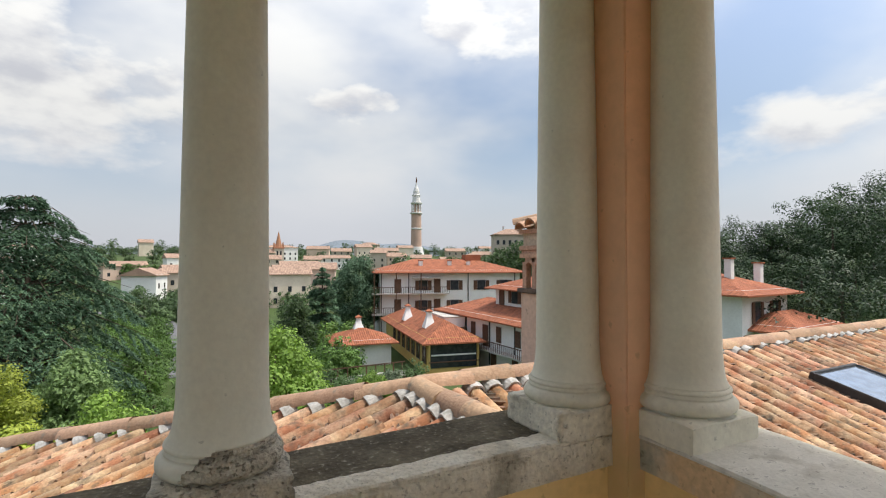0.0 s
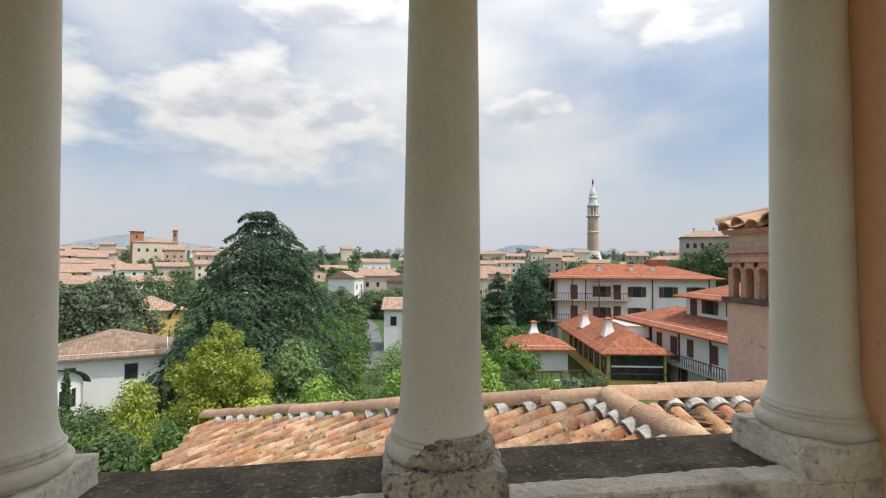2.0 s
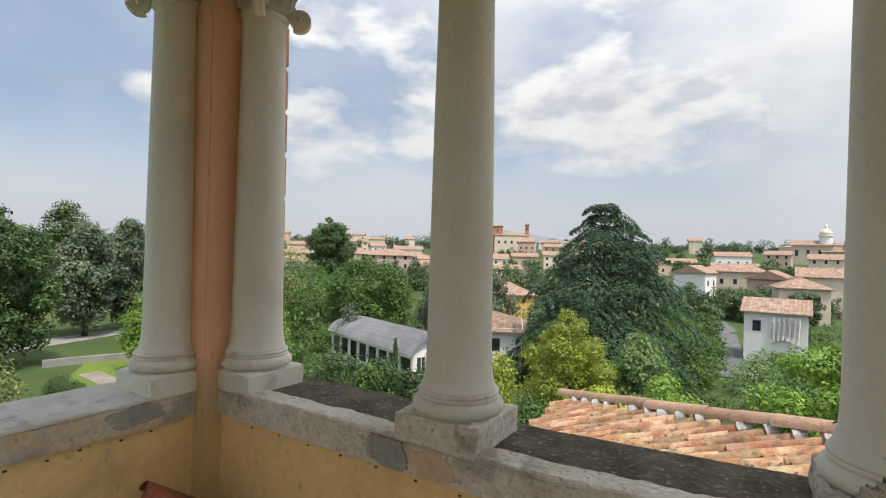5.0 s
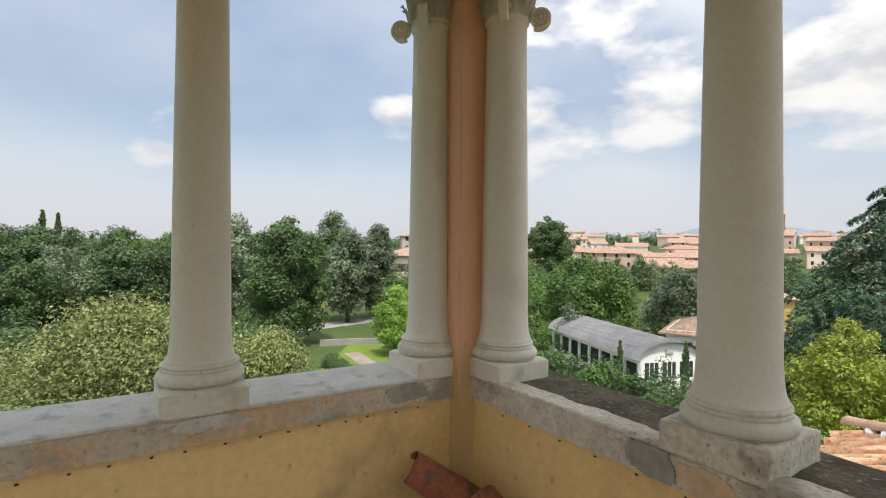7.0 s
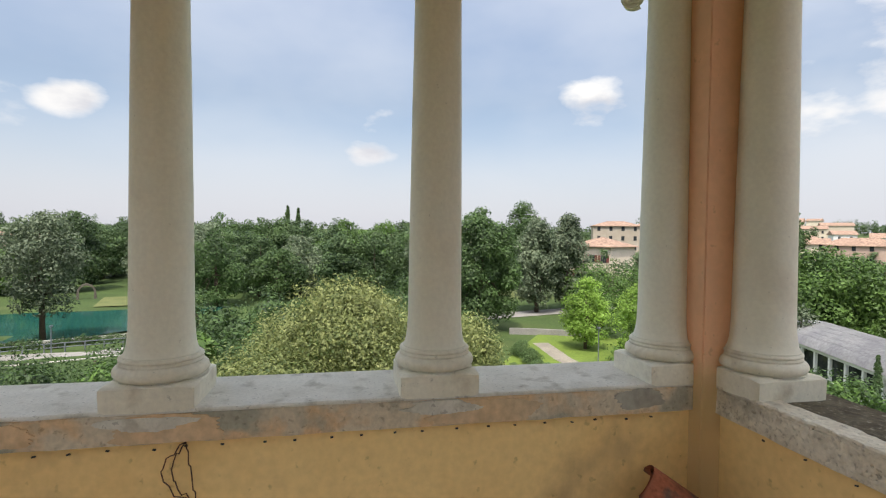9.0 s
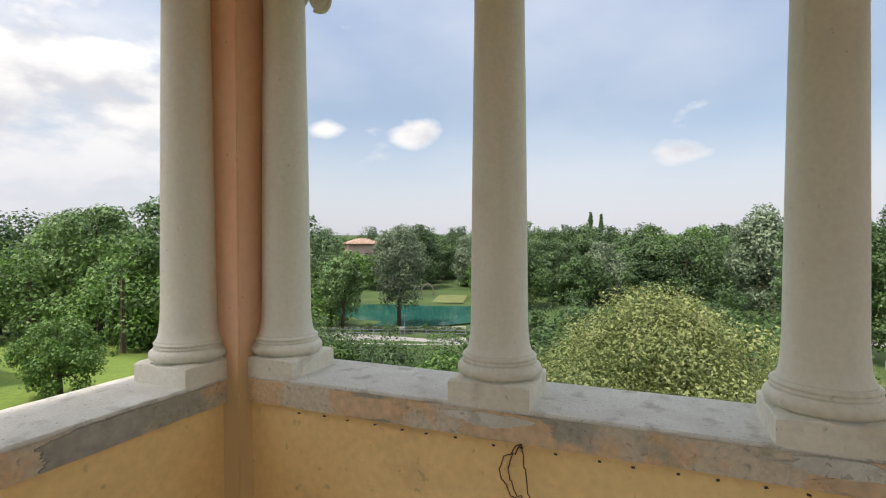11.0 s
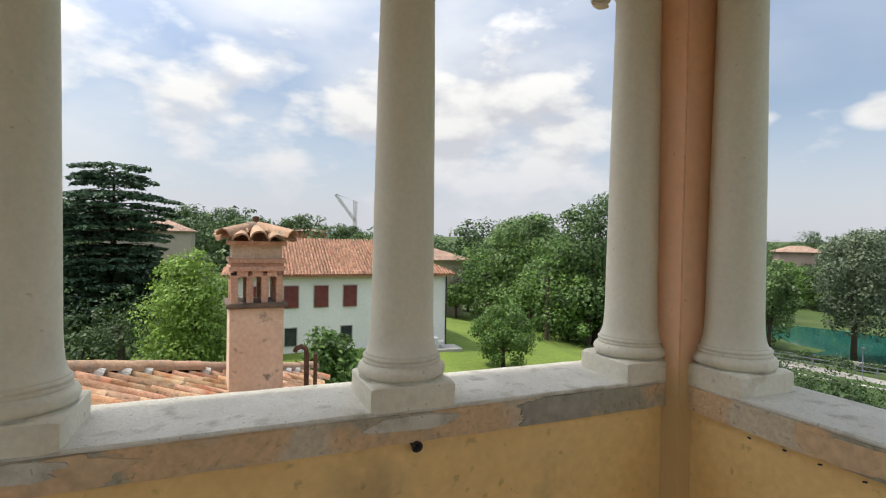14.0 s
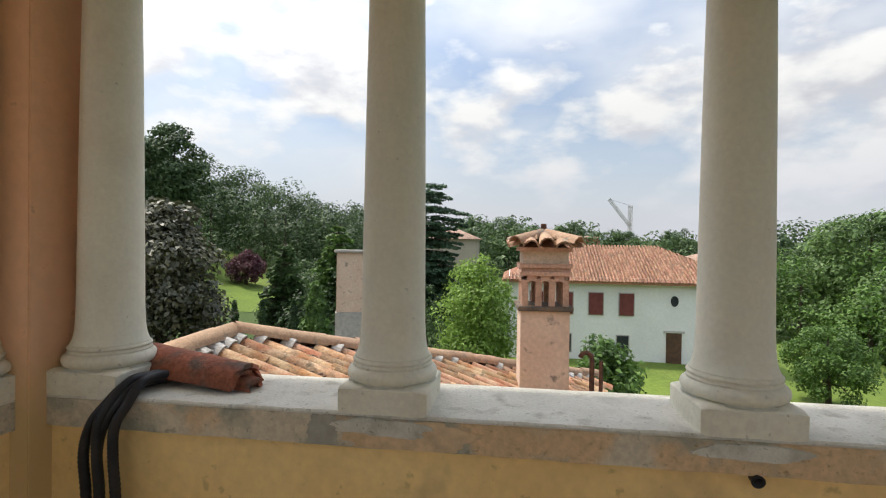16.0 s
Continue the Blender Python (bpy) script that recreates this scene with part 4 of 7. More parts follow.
def make_worn_column(x, y):
    """The column whose base has lost its plaster."""
    t = thing("column", "pale plastered column whose base has crumbled to bare mortar", "column", pose(x, y, settle(x, y)), "loggia columns")
    half = PLINTH / 2 + 0.004
    bm = boxed(-half, half, -half, half, SILL_Z - 0.01, PLINTH_Z)
    bmesh.ops.subdivide_edges(bm, edges=bm.edges[:], cuts=9, use_grid_fill=True)
    wobble(bm, 0.011, 14, 3.0)
    wobble(bm, 0.006, 45, 9.0)
    part("plinth", bm, RUBBLE, t, "bare crumbling mortar plinth", smooth=True)
    profile = []
    full = BASE + [(r, z) for r, z in SHAFT[1:5]]
    for (r0, z0), (r1, z1) in zip(full, full[1:]):
        n = max(1, int(math.hypot(r1 - r0, z1 - z0) / 0.007))
        profile += [(r0 + (r1 - r0) * k / n, z0 + (z1 - z0) * k / n) for k in range(n)]

    def lost(p):
        """How far the plaster has gone here: the front right of the base, in a ragged outline."""
        a = math.atan2(p.y, p.x)
        side = math.cos(a + 0.75)
        return side * 0.30 + 1.22 - p.z + 0.10 * noise.noise(p * 9) + 0.05 * noise.noise(p * 28) - 0.205

    for name, want, material, label in (("base", False, STONE, "half-lost moulded base"), ("bare_patch", True, RUBBLE, "bare mortar where plaster fell")):
        bm = turned(profile, 120)
        gone = [f for f in bm.faces if len(f.verts) > 4 or (lost(f.calc_center_median()) > 0) != want]
        bmesh.ops.delete(bm, geom=gone, context="FACES")
        if want:
            for v in bm.verts:
                v.co += noise.noise_vector(v.co * 38) * 0.007 + noise.noise_vector(v.co * 90) * 0.003
                v.co.x, v.co.y = v.co.x * 0.965, v.co.y * 0.965
        part(name, bm, material, t, label, smooth=True)
    core = turned([(0.108, 1.078), (0.100, 1.22)], 24)
    part("core", core, RUBBLE, t)
    for name in ("shaft", "capital"):
        src = next(o for o in column.children if o.name.startswith(name))
        o = part(name, src.data, None, t)
        if name == "capital":
            for c in src.children:
                part(c.name.split(".")[0], c.data, None, o)
    return t


def crumble(t, amount, material, seed):
    """Gives a column a chipped, half-bare plinth of its own."""
    half = PLINTH / 2 + 0.002
    bm = boxed(-half, half, -half, half, SILL_Z - 0.01, PLINTH_Z)
    bmesh.ops.subdivide_edges(bm, edges=bm.edges[:], cuts=11, use_grid_fill=True)
    wobble(bm, amount, 11, seed)
    wobble(bm, amount * 0.5, 40, seed + 5)
    for o in t.children:
        if o.name.startswith("plinth"):
            o.data = bpy.data.meshes.new("plinth")
            bm.to_mesh(o.data)
            o.data.materials.append(material)
            o.data.polygons.foreach_set("use_smooth", [True] * len(o.data.polygons))
            o["label"] = "chipped plinth with bare mortar"
    bm.free()


crumble(crumbling[0], 0.006, WORN, 2.0)
crumble(crumbling[1], 0.010, WORN, 7.0)
worn_column = make_worn_column(NORTH_X[1], YN + C)


def faded_wash():
    """The pillars' orange wash, worn through to ochre and grime in a ragged zone at sill height."""
    m = surface("orange_wash_over_ochre", (0.85, 0.485, 0.285), (0.81, 0.49, 0.305), 1.4, 26, 0.85, 0.1, 50, third=(0.64, 0.42, 0.28), third_scale=1.8, third_at=(0.58, 0.80), speck_range=(0.95, 1.03), pits=0.2, pit_scale=26, pit_at=(0.68, 0.74))
    nodes, links = m.node_tree.nodes, m.node_tree.links
    shader = nodes["Principled BSDF"]
    place = nodes.new("ShaderNodeNewGeometry")
    split = nodes.new("ShaderNodeSeparateXYZ")
    links.new(place.outputs["Position"], split.inputs[0])
    n = nodes.new("ShaderNodeTexNoise")
    n.inputs["Scale"].default_value, n.inputs["Detail"].default_value = 9.0, 6.0
    links.new(place.outputs["Position"], n.inputs["Vector"])
    add = nodes.new("ShaderNodeMath")
    add.operation = "MULTIPLY_ADD"
    add.inputs[1].default_value = 0.28
    links.new(n.outputs[0], add.inputs[0])
    links.new(split.outputs["Z"], add.inputs[2])
    r = nodes.new("ShaderNodeMapRange")
    r.inputs["From Min"].default_value, r.inputs["From Max"].default_value = 1.31, 1.07
    links.new(add.outputs[0], r.inputs["Value"])
    x = nodes.new("ShaderNodeMix")
    x.data_type = "RGBA"
    x.inputs["B"].default_value = (0.66, 0.48, 0.24, 1)
    links.new(r.outputs[0], x.inputs["Factor"])
    links.new(shader.inputs["Base Color"].links[0].from_socket, x.inputs["A"])
    links.new(x.outputs["Result"], shader.inputs["Base Color"])
    return m


PILLAR = faded_wash()


def corner_pillar(name, sx, sy, x, y):
    """The square pillar in a corner; sx, sy point out of the room."""
    bm = bmesh.new()
    box(bm, *sorted((x - 0.05 * sx, x + 0.20 * sx)), *sorted((y - 0.065 * sy, y + 0.20 * sy)), 0.0, 3.48, bevel=0.004)
    box(bm, *sorted((x + 0.085 * sx, x + (DEEP + 0.03) * sx)), *sorted((y + 0.085 * sy, y + (DEEP + 0.03) * sy)), 0.0, 3.48)
    p = tagged(part(name, bm, PILLAR), "orange plastered corner pillar", "pillar", kind="structure")
    return p


for name, sx, sy, x, y in (("pillar_north_west", -1, 1, XW, YN), ("pillar_north_east", 1, 1, XE, YN), ("pillar_south_west", -1, -1, XW, YS), ("pillar_south_east", 1, -1, XE, YS)):
    p = corner_pillar(name, sx, sy, x, y)
    # rusticated blocks on the outer face
    z = 0.98
    while z < 3.1:
        xs = sorted((x + 0.055 * sx, x + (DEEP + 0.05) * sx))
        ys = sorted((y + (DEEP - 0.09) * sy, y + (DEEP + 0.05) * sy))
        if sy > 0:
            part("quoin", boxed(*xs, *ys, z, z + 0.205, bevel=0.008), ORANGE, p)
        z += 0.222


# the villa's own roof of barrel tiles round the tower
VILLA = pose(1.52, 2.86, 0, 0, 0, 3.5)
EAVE_X, RIDGE_S = -3.80, -7.95


RIDGE_Z, EAVE_Z = 0.56, -0.55


def ridge_z(y):
    return RIDGE_Z + 0.12 * min(1.5, max(0.0, -y / 7.95))


def west_z(x, y):
    top = ridge_z(y)
    return top + (top - EAVE_Z) / -EAVE_X * x


def east_z(x, y):
    return ridge_z(y) - 0.27 * x


def south_z(x, y):
    return RIDGE_Z + 0.27 * y


def arc_tile(r0, r1, length, thick=0.014, steps=6, sweep=165):
    """A barrel tile along +x, its wide low end at x = length."""
    verts, faces = [], []
    for x, r in ((0.0, r1), (length, r0)):
        for inner in (0, thick):
            for k in range(steps + 1):
                a = radians((180 - sweep) / 2 + sweep * k / steps)
                verts.append((x, (r - inner) * math.cos(a), (r - inner) * math.sin(a)))
    n = steps + 1
    for k in range(steps):
        faces.append((k, k + 1, 2 * n + k + 1, 2 * n + k))
        faces.append((2 * n + k, 2 * n + k + 1, 3 * n + k + 1, 3 * n + k))
        faces.append((n + k + 1, n + k, 3 * n + k, 3 * n + k + 1))
    faces.append((0, 2 * n, 3 * n, n))
    faces.append((n - 1, 2 * n - 1, 4 * n - 1, 3 * n - 1))
    return np.array(verts), faces


def mesh_of(name, verts, faces, material):
    me = bpy.data.meshes.new(name)
    me.from_pydata([tuple(v) for v in verts], [], faces)
    me.materials.append(material)
    me.polygons.foreach_set("use_smooth", [True] * len(me.polygons))
    me.set_sharp_from_angle(angle=radians(40))
    return me


def joined_mesh(name, verts, faces, poses, material):
    every, out = [], []
    for k, m in enumerate(poses):
        a = np.array(m)
        every.append(verts @ a[:3, :3].T + a[:3, 3])
        out += [tuple(i + k * len(verts) for i in f) for f in faces]
    return mesh_of(name, np.concatenate(every), out, material)


def slope_pose(p, d, lift=0.0, twist=0.0, tip=0.0):
    """A pose at p (villa's own frame) whose x runs down the slope d."""
    x = Vector(d).normalized()
    y = Vector((0, 0, 1)).cross(x).normalized()
    z = x.cross(y)
    m = Matrix((x, y, z)).transposed().to_4x4()
    return Matrix.Translation(Vector(p) + z * lift) @ m @ pose(0, 0, 0, twist, tip, twist * 0.4)


def in_tower(p):
    w = VILLA @ Vector(p)
    return XW - DEEP - 0.02 < w.x < XE + DEEP + 0.03 and YS - DEEP - 0.03 < w.y < YN + DEEP + 0.02


villa_roof = thing("villa_roof", "weathered orange barrel-tile roof of the villa", "roof", VILLA, kind="structure")


def build_villa_roof():
    rnd = random.Random(4)
    step, course, length = 0.176, 0.31, 0.38
    cover, faces = arc_tile(0.081, 0.060, length, 0.018)
    shared = mesh_of("tile", cover, faces, TILE)
    covers, channels, mortar = [], [], []

    def row(top, bottom):
        top, bottom = Vector(top), Vector(bottom)
        d = bottom - top
        if d.length < 0.12:
            return
        u = d.normalized()
        side = Vector((0, 0, 1)).cross(u).normalized()
        n = max(1, int(round((d.length - 0.1) / course)))
        for k in range(n):
            p = top + u * (0.085 + course * k) + u * rnd.uniform(-0.02, 0.03) + side * rnd.uniform(-0.012, 0.012)
            if in_tower(p + u * 0.2):
                continue
            covers.append(slope_pose(p, u, 0.028 + rnd.uniform(-0.004, 0.01), rnd.uniform(-3.5, 3.5), 4.6 + rnd.uniform(-0.9, 0.9)))
            q = p + side * step / 2 + u * 0.1
            channels.append(slope_pose(q, u, 0.060, 180 + rnd.uniform(-2, 2), -2.2))
        if not in_tower(top + u * 0.1):
            mortar.append((top, u))

    y = RIDGE_S + EAVE_X + 0.15
    while y < -EAVE_X - 0.12:
        x = -y if y > 0 else (0.0 if y > RIDGE_S else y - RIDGE_S)
        row((x, y, west_z(x, y)), (EAVE_X, y, west_z(EAVE_X, y)))
        y += step
    y = RIDGE_S
    while y < -0.3:
        x = min(-y, 4.6)
        row((0, y, east_z(0, y)), (x, y, east_z(x, y)))
        y += step
    x = 0.12
    while x < 13.5:
        y = -min(x, 5.2)
        row((x, 0, south_z(x, 0)), (x, y, south_z(x, y)))
        x += step
    centre = Vector((-1.6, -3.6, 0.2))
    covers.sort(key=lambda m: (m.translation - centre).length)
    for m in covers[:300]:
        o = part("tile", shared, None, villa_roof)
        o.matrix_basis = m
    joined = part("more_tiles", joined_mesh("more_tiles", cover, faces, covers[300:], TILE_STUFF), None, villa_roof)
    tagged(joined, kind="stuff")
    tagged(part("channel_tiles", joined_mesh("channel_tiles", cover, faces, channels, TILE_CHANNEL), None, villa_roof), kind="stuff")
    # mortar pads under the caps
    bm = bmesh.new()
    for p, u in mortar:
        if rnd.random() < 0.25:
            continue
        m = slope_pose(p, u, 0.035, rnd.uniform(-6, 6), 4.0)
        reach = 0.110 + rnd.uniform(0, 0.035)
        rings = [[bm.verts.new(m @ Vector((x, r * math.cos(math.pi * k / 8), r * math.sin(math.pi * k / 8)))) for k in range(9)] for x, r in ((0.02, 0.088), (reach, 0.086), (reach, 0.070))]
        for lo, hi in zip(rings, rings[1:]):
            for k in range(8):
                bm.faces.new((lo[k], lo[k + 1], hi[k + 1], hi[k]))
    wobble(bm, 0.008, 22)
    tagged(part("mortar_pads", bm, MORTAR, villa_roof, "white lime mortar under the ridge tiles"), kind="stuff")
    # caps on ridges and hips
    cap_v, cap_f = arc_tile(0.108, 0.092, 0.47, 0.018, 8, 170)
    cap = mesh_of("ridge_tile", cap_v, cap_f, CAP)
    top_s = ridge_z(RIDGE_S)
    lines = [((0, 0, RIDGE_Z), (EAVE_X, -EAVE_X, EAVE_Z)), ((0, RIDGE_S, top_s), (EAVE_X, RIDGE_S + EAVE_X, EAVE_Z)), ((0, 0, RIDGE_Z), (0, RIDGE_S, top_s)), ((0, 0, RIDGE_Z), (13.5, 0, RIDGE_Z))]
    for a, b in lines:
        a, b = Vector(a), Vector(b)
        u = (b - a).normalized()
        s = 0.0
        while s < (b - a).length - 0.2:
            p = a + u * s
            if not in_tower(p + u * 0.2):
                o = part("ridge_tile", cap, None, villa_roof)
                o.matrix_basis = slope_pose(p, u, 0.078 + rnd.uniform(-0.008, 0.012), rnd.uniform(-4, 4), 2.0 + rnd.uniform(-1, 1))
            s += 0.40
    # boards under the tiles and the far slopes
    bm = bmesh.new()

    def face(*pts):
        bm.faces.new([bm.verts.new(p) for p in pts])

    ex, ey = EAVE_X, -EAVE_X
    a, b, e = RIDGE_Z - 0.005, top_s - 0.005, EAVE_Z - 0.005
    face((0, 0, a), (ex, ey, e), (ex, RIDGE_S + ex, e), (0, RIDGE_S, b))
    face((0, 0, a), (0, RIDGE_S, b), (4.6, RIDGE_S, east_z(4.6, RIDGE_S)), (4.6, -4.6, south_z(0, -4.6)))
    face((0, 0, a), (4.6, -4.6, south_z(0, -4.6)), (5.2, -5.2, south_z(0, -5.2)), (13.5, -5.2, south_z(0, -5.2)), (13.5, 0, a))
    face((0, 0, a), (13.5, 0, a), (13.5, ey, e), (ex, ey, e))
    face((0, RIDGE_S, b), (ex, RIDGE_S + ex, e), (4.6, RIDGE_S + ex, e), (4.6, RIDGE_S, east_z(4.6, RIDGE_S)))
    # the boards stop at the tower's walls
    back = VILLA.inverted()
    for p, n in (((XW - DEEP, 0, 0), (1, 0, 0)), ((XE + DEEP, 0, 0), (1, 0, 0)), ((0, YS - DEEP, 0), (0, 1, 0)), ((0, YN + DEEP, 0), (0, 1, 0))):
        bmesh.ops.bisect_plane(bm, geom=bm.verts[:] + bm.edges[:] + bm.faces[:], plane_co=back @ Vector(p), plane_no=back.to_3x3() @ Vector(n))
    bmesh.ops.delete(bm, geom=[f for f in bm.faces if in_tower(f.calc_center_median())], context="FACES")
    bmesh.ops.recalc_face_normals(bm, faces=bm.faces)
    part("boards", bm, UNDER, villa_roof)


build_villa_roof()
bm = bmesh.new()
box(bm, EAVE_X + 0.5, 13.2, -4.8, 3.5, -9.5, -0.75)
box(bm, EAVE_X + 0.5, 4.2, -11.4, -4.8, -9.5, -0.75)
villa_wall = part("villa_wall", bm, OUTER)
villa_wall.matrix_world = VILLA
tagged(villa_wall, "plastered villa walls below the roof", "wall", kind="structure")


def make_skylight():
    m = VILLA @ slope_pose((4.58, -0.70, south_z(4.58, -0.70)), (0, -1, -0.27), 0.10)
    t = thing("skylight", "grey metal-framed roof window set in the tiles", "skylight", m)
    part("pane", boxed(0.09, 1.33, -0.44, 0.44, 0.0, 0.02), SKYPANE, t)
    part("frame", boxed(0.06, 0.10, -0.47, 0.47, -0.08, 0.04, bevel=0.006), IRON, t)
    for y in (-0.47, 0.44):
        part("frame", boxed(0.10, 1.33, y, y + 0.03, -0.08, 0.04, bevel=0.006), IRON, t)
    part("frame", boxed(1.33, 1.37, -0.47, 0.47, -0.08, 0.04, bevel=0.006), IRON, t)
    part("apron", boxed(1.38, 1.60, -0.55, 0.55, -0.10, -0.05), ZINC, t)


make_skylight()


def make_chimney(x, y, z, turn, w=0.56, body=0.75):
    """A plastered chimney with a brick lantern under a small tiled roof."""
    t = thing("chimney", "pink plastered chimney with brick lantern and tiled cap", "chimney", pose(x, y, z, 0, 0, turn), "roof chimneys")
    h = w / 2
    bm = boxed(-h, h, -h, h, -0.5, body, bevel=0.008)
    part("shaft", bm, CHIM, t)
    part("ledge", boxed(-h - 0.035, h + 0.035, -h - 0.035, h + 0.035, body, body + 0.05, bevel=0.008), LEDGE, t, "dark weathered brick ledge")
    z0 = body + 0.05
    for sx in (-1, -0.33, 0.33, 1):
        for sy in (-1, -0.33, 0.33, 1):
            if abs(sx) < 1 and abs(sy) < 1:
                continue
            cx, cy = sx * (h - 0.045), sy * (h - 0.045)
            part("brick_post", boxed(cx - 0.034, cx + 0.034, cy - 0.034, cy + 0.034, z0, z0 + 0.29, bevel=0.004), CHIM_BRICK, t)
    for k in range(4):
        for j in range(3):
            bm = bmesh.new()
            c = (-0.66 + 0.66 * j) * (h - 0.045)
            span = 0.66 * (h - 0.045) / 2
            prev = None
            for i in range(9):
                a = math.pi * i / 8
                px, pz = c - span * 0.72 * math.cos(a), z0 + 0.235 + span * 0.62 * math.sin(a)
                cur = [bm.verts.new((px, yy, zz)) for yy, zz in ((-h + 0.005, pz), (-h + 0.085, pz), (-h + 0.085, z0 + 0.34), (-h + 0.005, z0 + 0.34))]
                if prev:
                    for q in range(4):
                        bm.faces.new((prev[q], cur[q], cur[(q + 1) % 4], prev[(q + 1) % 4]))
                prev = cur
            bm.transform(pose(0, 0, 0, 0, 0, 90 * k))
            part("arch", bm, CHIM_BRICK, t)
    z1 = z0 + 0.335
    for k, (o, a, b) in enumerate(((0.012, 0, 0.05), (-0.004, 0.05, 0.085), (0.014, 0.085, 0.135))):
        part("brick_course", boxed(-h - o, h + o, -h - o, h + o, z1 + a, z1 + b, bevel=0.004), CHIM_BRICK, t)
    part("head", boxed(-h + 0.02, h - 0.02, -h + 0.02, h - 0.02, z1 + 0.135, z1 + 0.27), HEAD, t)
    part("brick_course", boxed(-h - 0.02, h + 0.02, -h - 0.02, h + 0.02, z1 + 0.27, z1 + 0.315, bevel=0.004), CHIM_BRICK, t)
    z2 = z1 + 0.315
    cover, faces = arc_tile(0.092, 0.066, 0.32, 0.016, 6)
    me = mesh_of("cap_tile", cover, faces, CAP)
    # a small hip roof: three tiles down each side and one over each hip
    rnd = random.Random(int(10 * x))
    for k in range(4):
        for u in (-0.175, 0.0, 0.175):
            o = part("cap_tile", me, None, t)
            o.matrix_basis = pose(0, 0, z2 + 0.115 - 0.16 * abs(u), 0, 0, 90 * k) @ pose(0.085 + 0.0 * u, u, 0, rnd.uniform(-4, 4), 19 + rnd.uniform(-2, 2), 0)
        o = part("cap_tile", me, None, t)
        o.matrix_basis = pose(0, 0, z2 + 0.150, 0, 0, 90 * k + 45) @ pose(0.03, 0, 0, rnd.uniform(-5, 5), 14, 0) @ Matrix.Diagonal((1.45, 1.05, 1.0, 1))
    part("cap_core", turned([(h + 0.02, z2), (h * 0.8, z2 + 0.05), (0.05, z2 + 0.16)], 16), UNDER, t)
    part("finial", boxed(-0.03, 0.03, -0.03, 0.03, z2 + 0.12, z2 + 0.27, bevel=0.005), RUST, t)
    return t


make_chimney(-0.70, -7.0, 0.06, 3.5, 0.535)
make_chimney(3.52, 3.66, 0.30, 3.5, 0.58, 0.97)


def make_flue_pipes():
    t = thing("iron_pipe", "two rusty bent iron pipes beside the chimney", "pipe", pose(-1.25, -6.9, -0.1))
    bm = bmesh.new()
    tube(bm, [(0, 0, -0.2), (0, 0, 0.36), (0.01, 0, 0.41), (0.06, 0, 0.44), (0.11, 0, 0.42), (0.13, 0, 0.38)], [0.028] * 6, 8)
    part("bent_pipe", bm, RUST, t)
    bm = bmesh.new()
    tube(bm, [(-0.09, 0.05, -0.2), (-0.09, 0.05, 0.36)], [0.022] * 2, 8)
    part("straight_pipe", bm, RUST, t)


make_flue_pipes()

# land, water and far distance
def build_ground():
    bm = bmesh.new()
    rings = [0.5, 4, 8, 12, 17, 22, 28, 35, 43, 52, 62, 74, 88, 105, 125, 150, 180, 220, 270, 330, 400, 500, 700, 1000, 1600, 2600, 4200]
    turns = 108
    rows = []
    for r in rings:
        rows.append([bm.verts.new((r * math.sin(2 * math.pi * k / turns), r * math.cos(2 * math.pi * k / turns), ground_at(r * math.sin(2 * math.pi * k / turns), r * math.cos(2 * math.pi * k / turns)))) for k in range(turns)])
    for lo, hi in zip(rows, rows[1:]):
        for k in range(turns):
            bm.faces.new((lo[k], hi[k], hi[(k + 1) % turns], lo[(k + 1) % turns]))
    bm.faces.new(rows[0])
    bmesh.ops.recalc_face_normals(bm, faces=bm.faces)
    for f in bm.faces:
        if f.normal.z < 0:
            f.normal_flip()
    tagged(part("ground", bm, GRASS, smooth=True), "grassy land falling away from the villa", "ground", kind="structure")


build_ground()


def patch(name, label, category, spots, width, material, lift=0.06):
    """A strip of road, path or lawn that follows the land."""
    bm = bmesh.new()
    pts = []
    for a, b in zip(spots, spots[1:]):
        a, b = Vector(a), Vector(b)
        n = max(2, int((b - a).length / 2.5))
        pts += [a.lerp(b, k / n) for k in range(n)]
    pts.append(Vector(spots[-1]))
    prev = None
    for k, p in enumerate(pts):
        d = (pts[min(k + 1, len(pts) - 1)] - pts[max(k - 1, 0)]).normalized()
        side = Vector((d.y, -d.x))
        cur = []
        for j in range(7):
            q = p + side * width * (j / 6 - 0.5)
            cur.append(bm.verts.new((q.x, q.y, ground_at(q.x, q.y) + lift)))
        if prev:
            for j in range(6):
                f = bm.faces.new((prev[j], prev[j + 1], cur[j + 1], cur[j]))
        prev = cur
    bmesh.ops.recalc_face_normals(bm, faces=bm.faces)
    for f in bm.faces:
        if f.normal.z < 0:
            f.normal_flip()
    return tagged(part(name, bm, material, smooth=True), label, category, kind="structure")


def flat(b, d):
    return away(b, d, 0)[:2]


LAWN = surface("mown_lawn", (0.14, 0.20, 0.032), (0.11, 0.165, 0.028), 0.3, 4, 0.95, 0.5, 14, third=(0.15, 0.20, 0.04), third_scale=0.12)
patch("lawn", "bright mown garden lawn", "lawn", [flat(200, 20), flat(206, 60)], 26, LAWN)
patch("lawn", "bright mown lawn on the slope", "lawn", [flat(150, 48), flat(150, 84)], 9, LAWN)
patch("lawn", "mown park lawn", "lawn", [flat(297, 40), flat(300, 62)], 16, LAWN)
patch("lawn", "far park lawn", "lawn", [flat(268, 128), flat(269, 150)], 40, LAWN)
patch("road", "narrow grey asphalt road", "road", [flat(358.3, 58), flat(358.0, 66), flat(357.5, 80), flat(357.2, 98), flat(355.5, 120), flat(350, 135)], 3.0, ROAD)
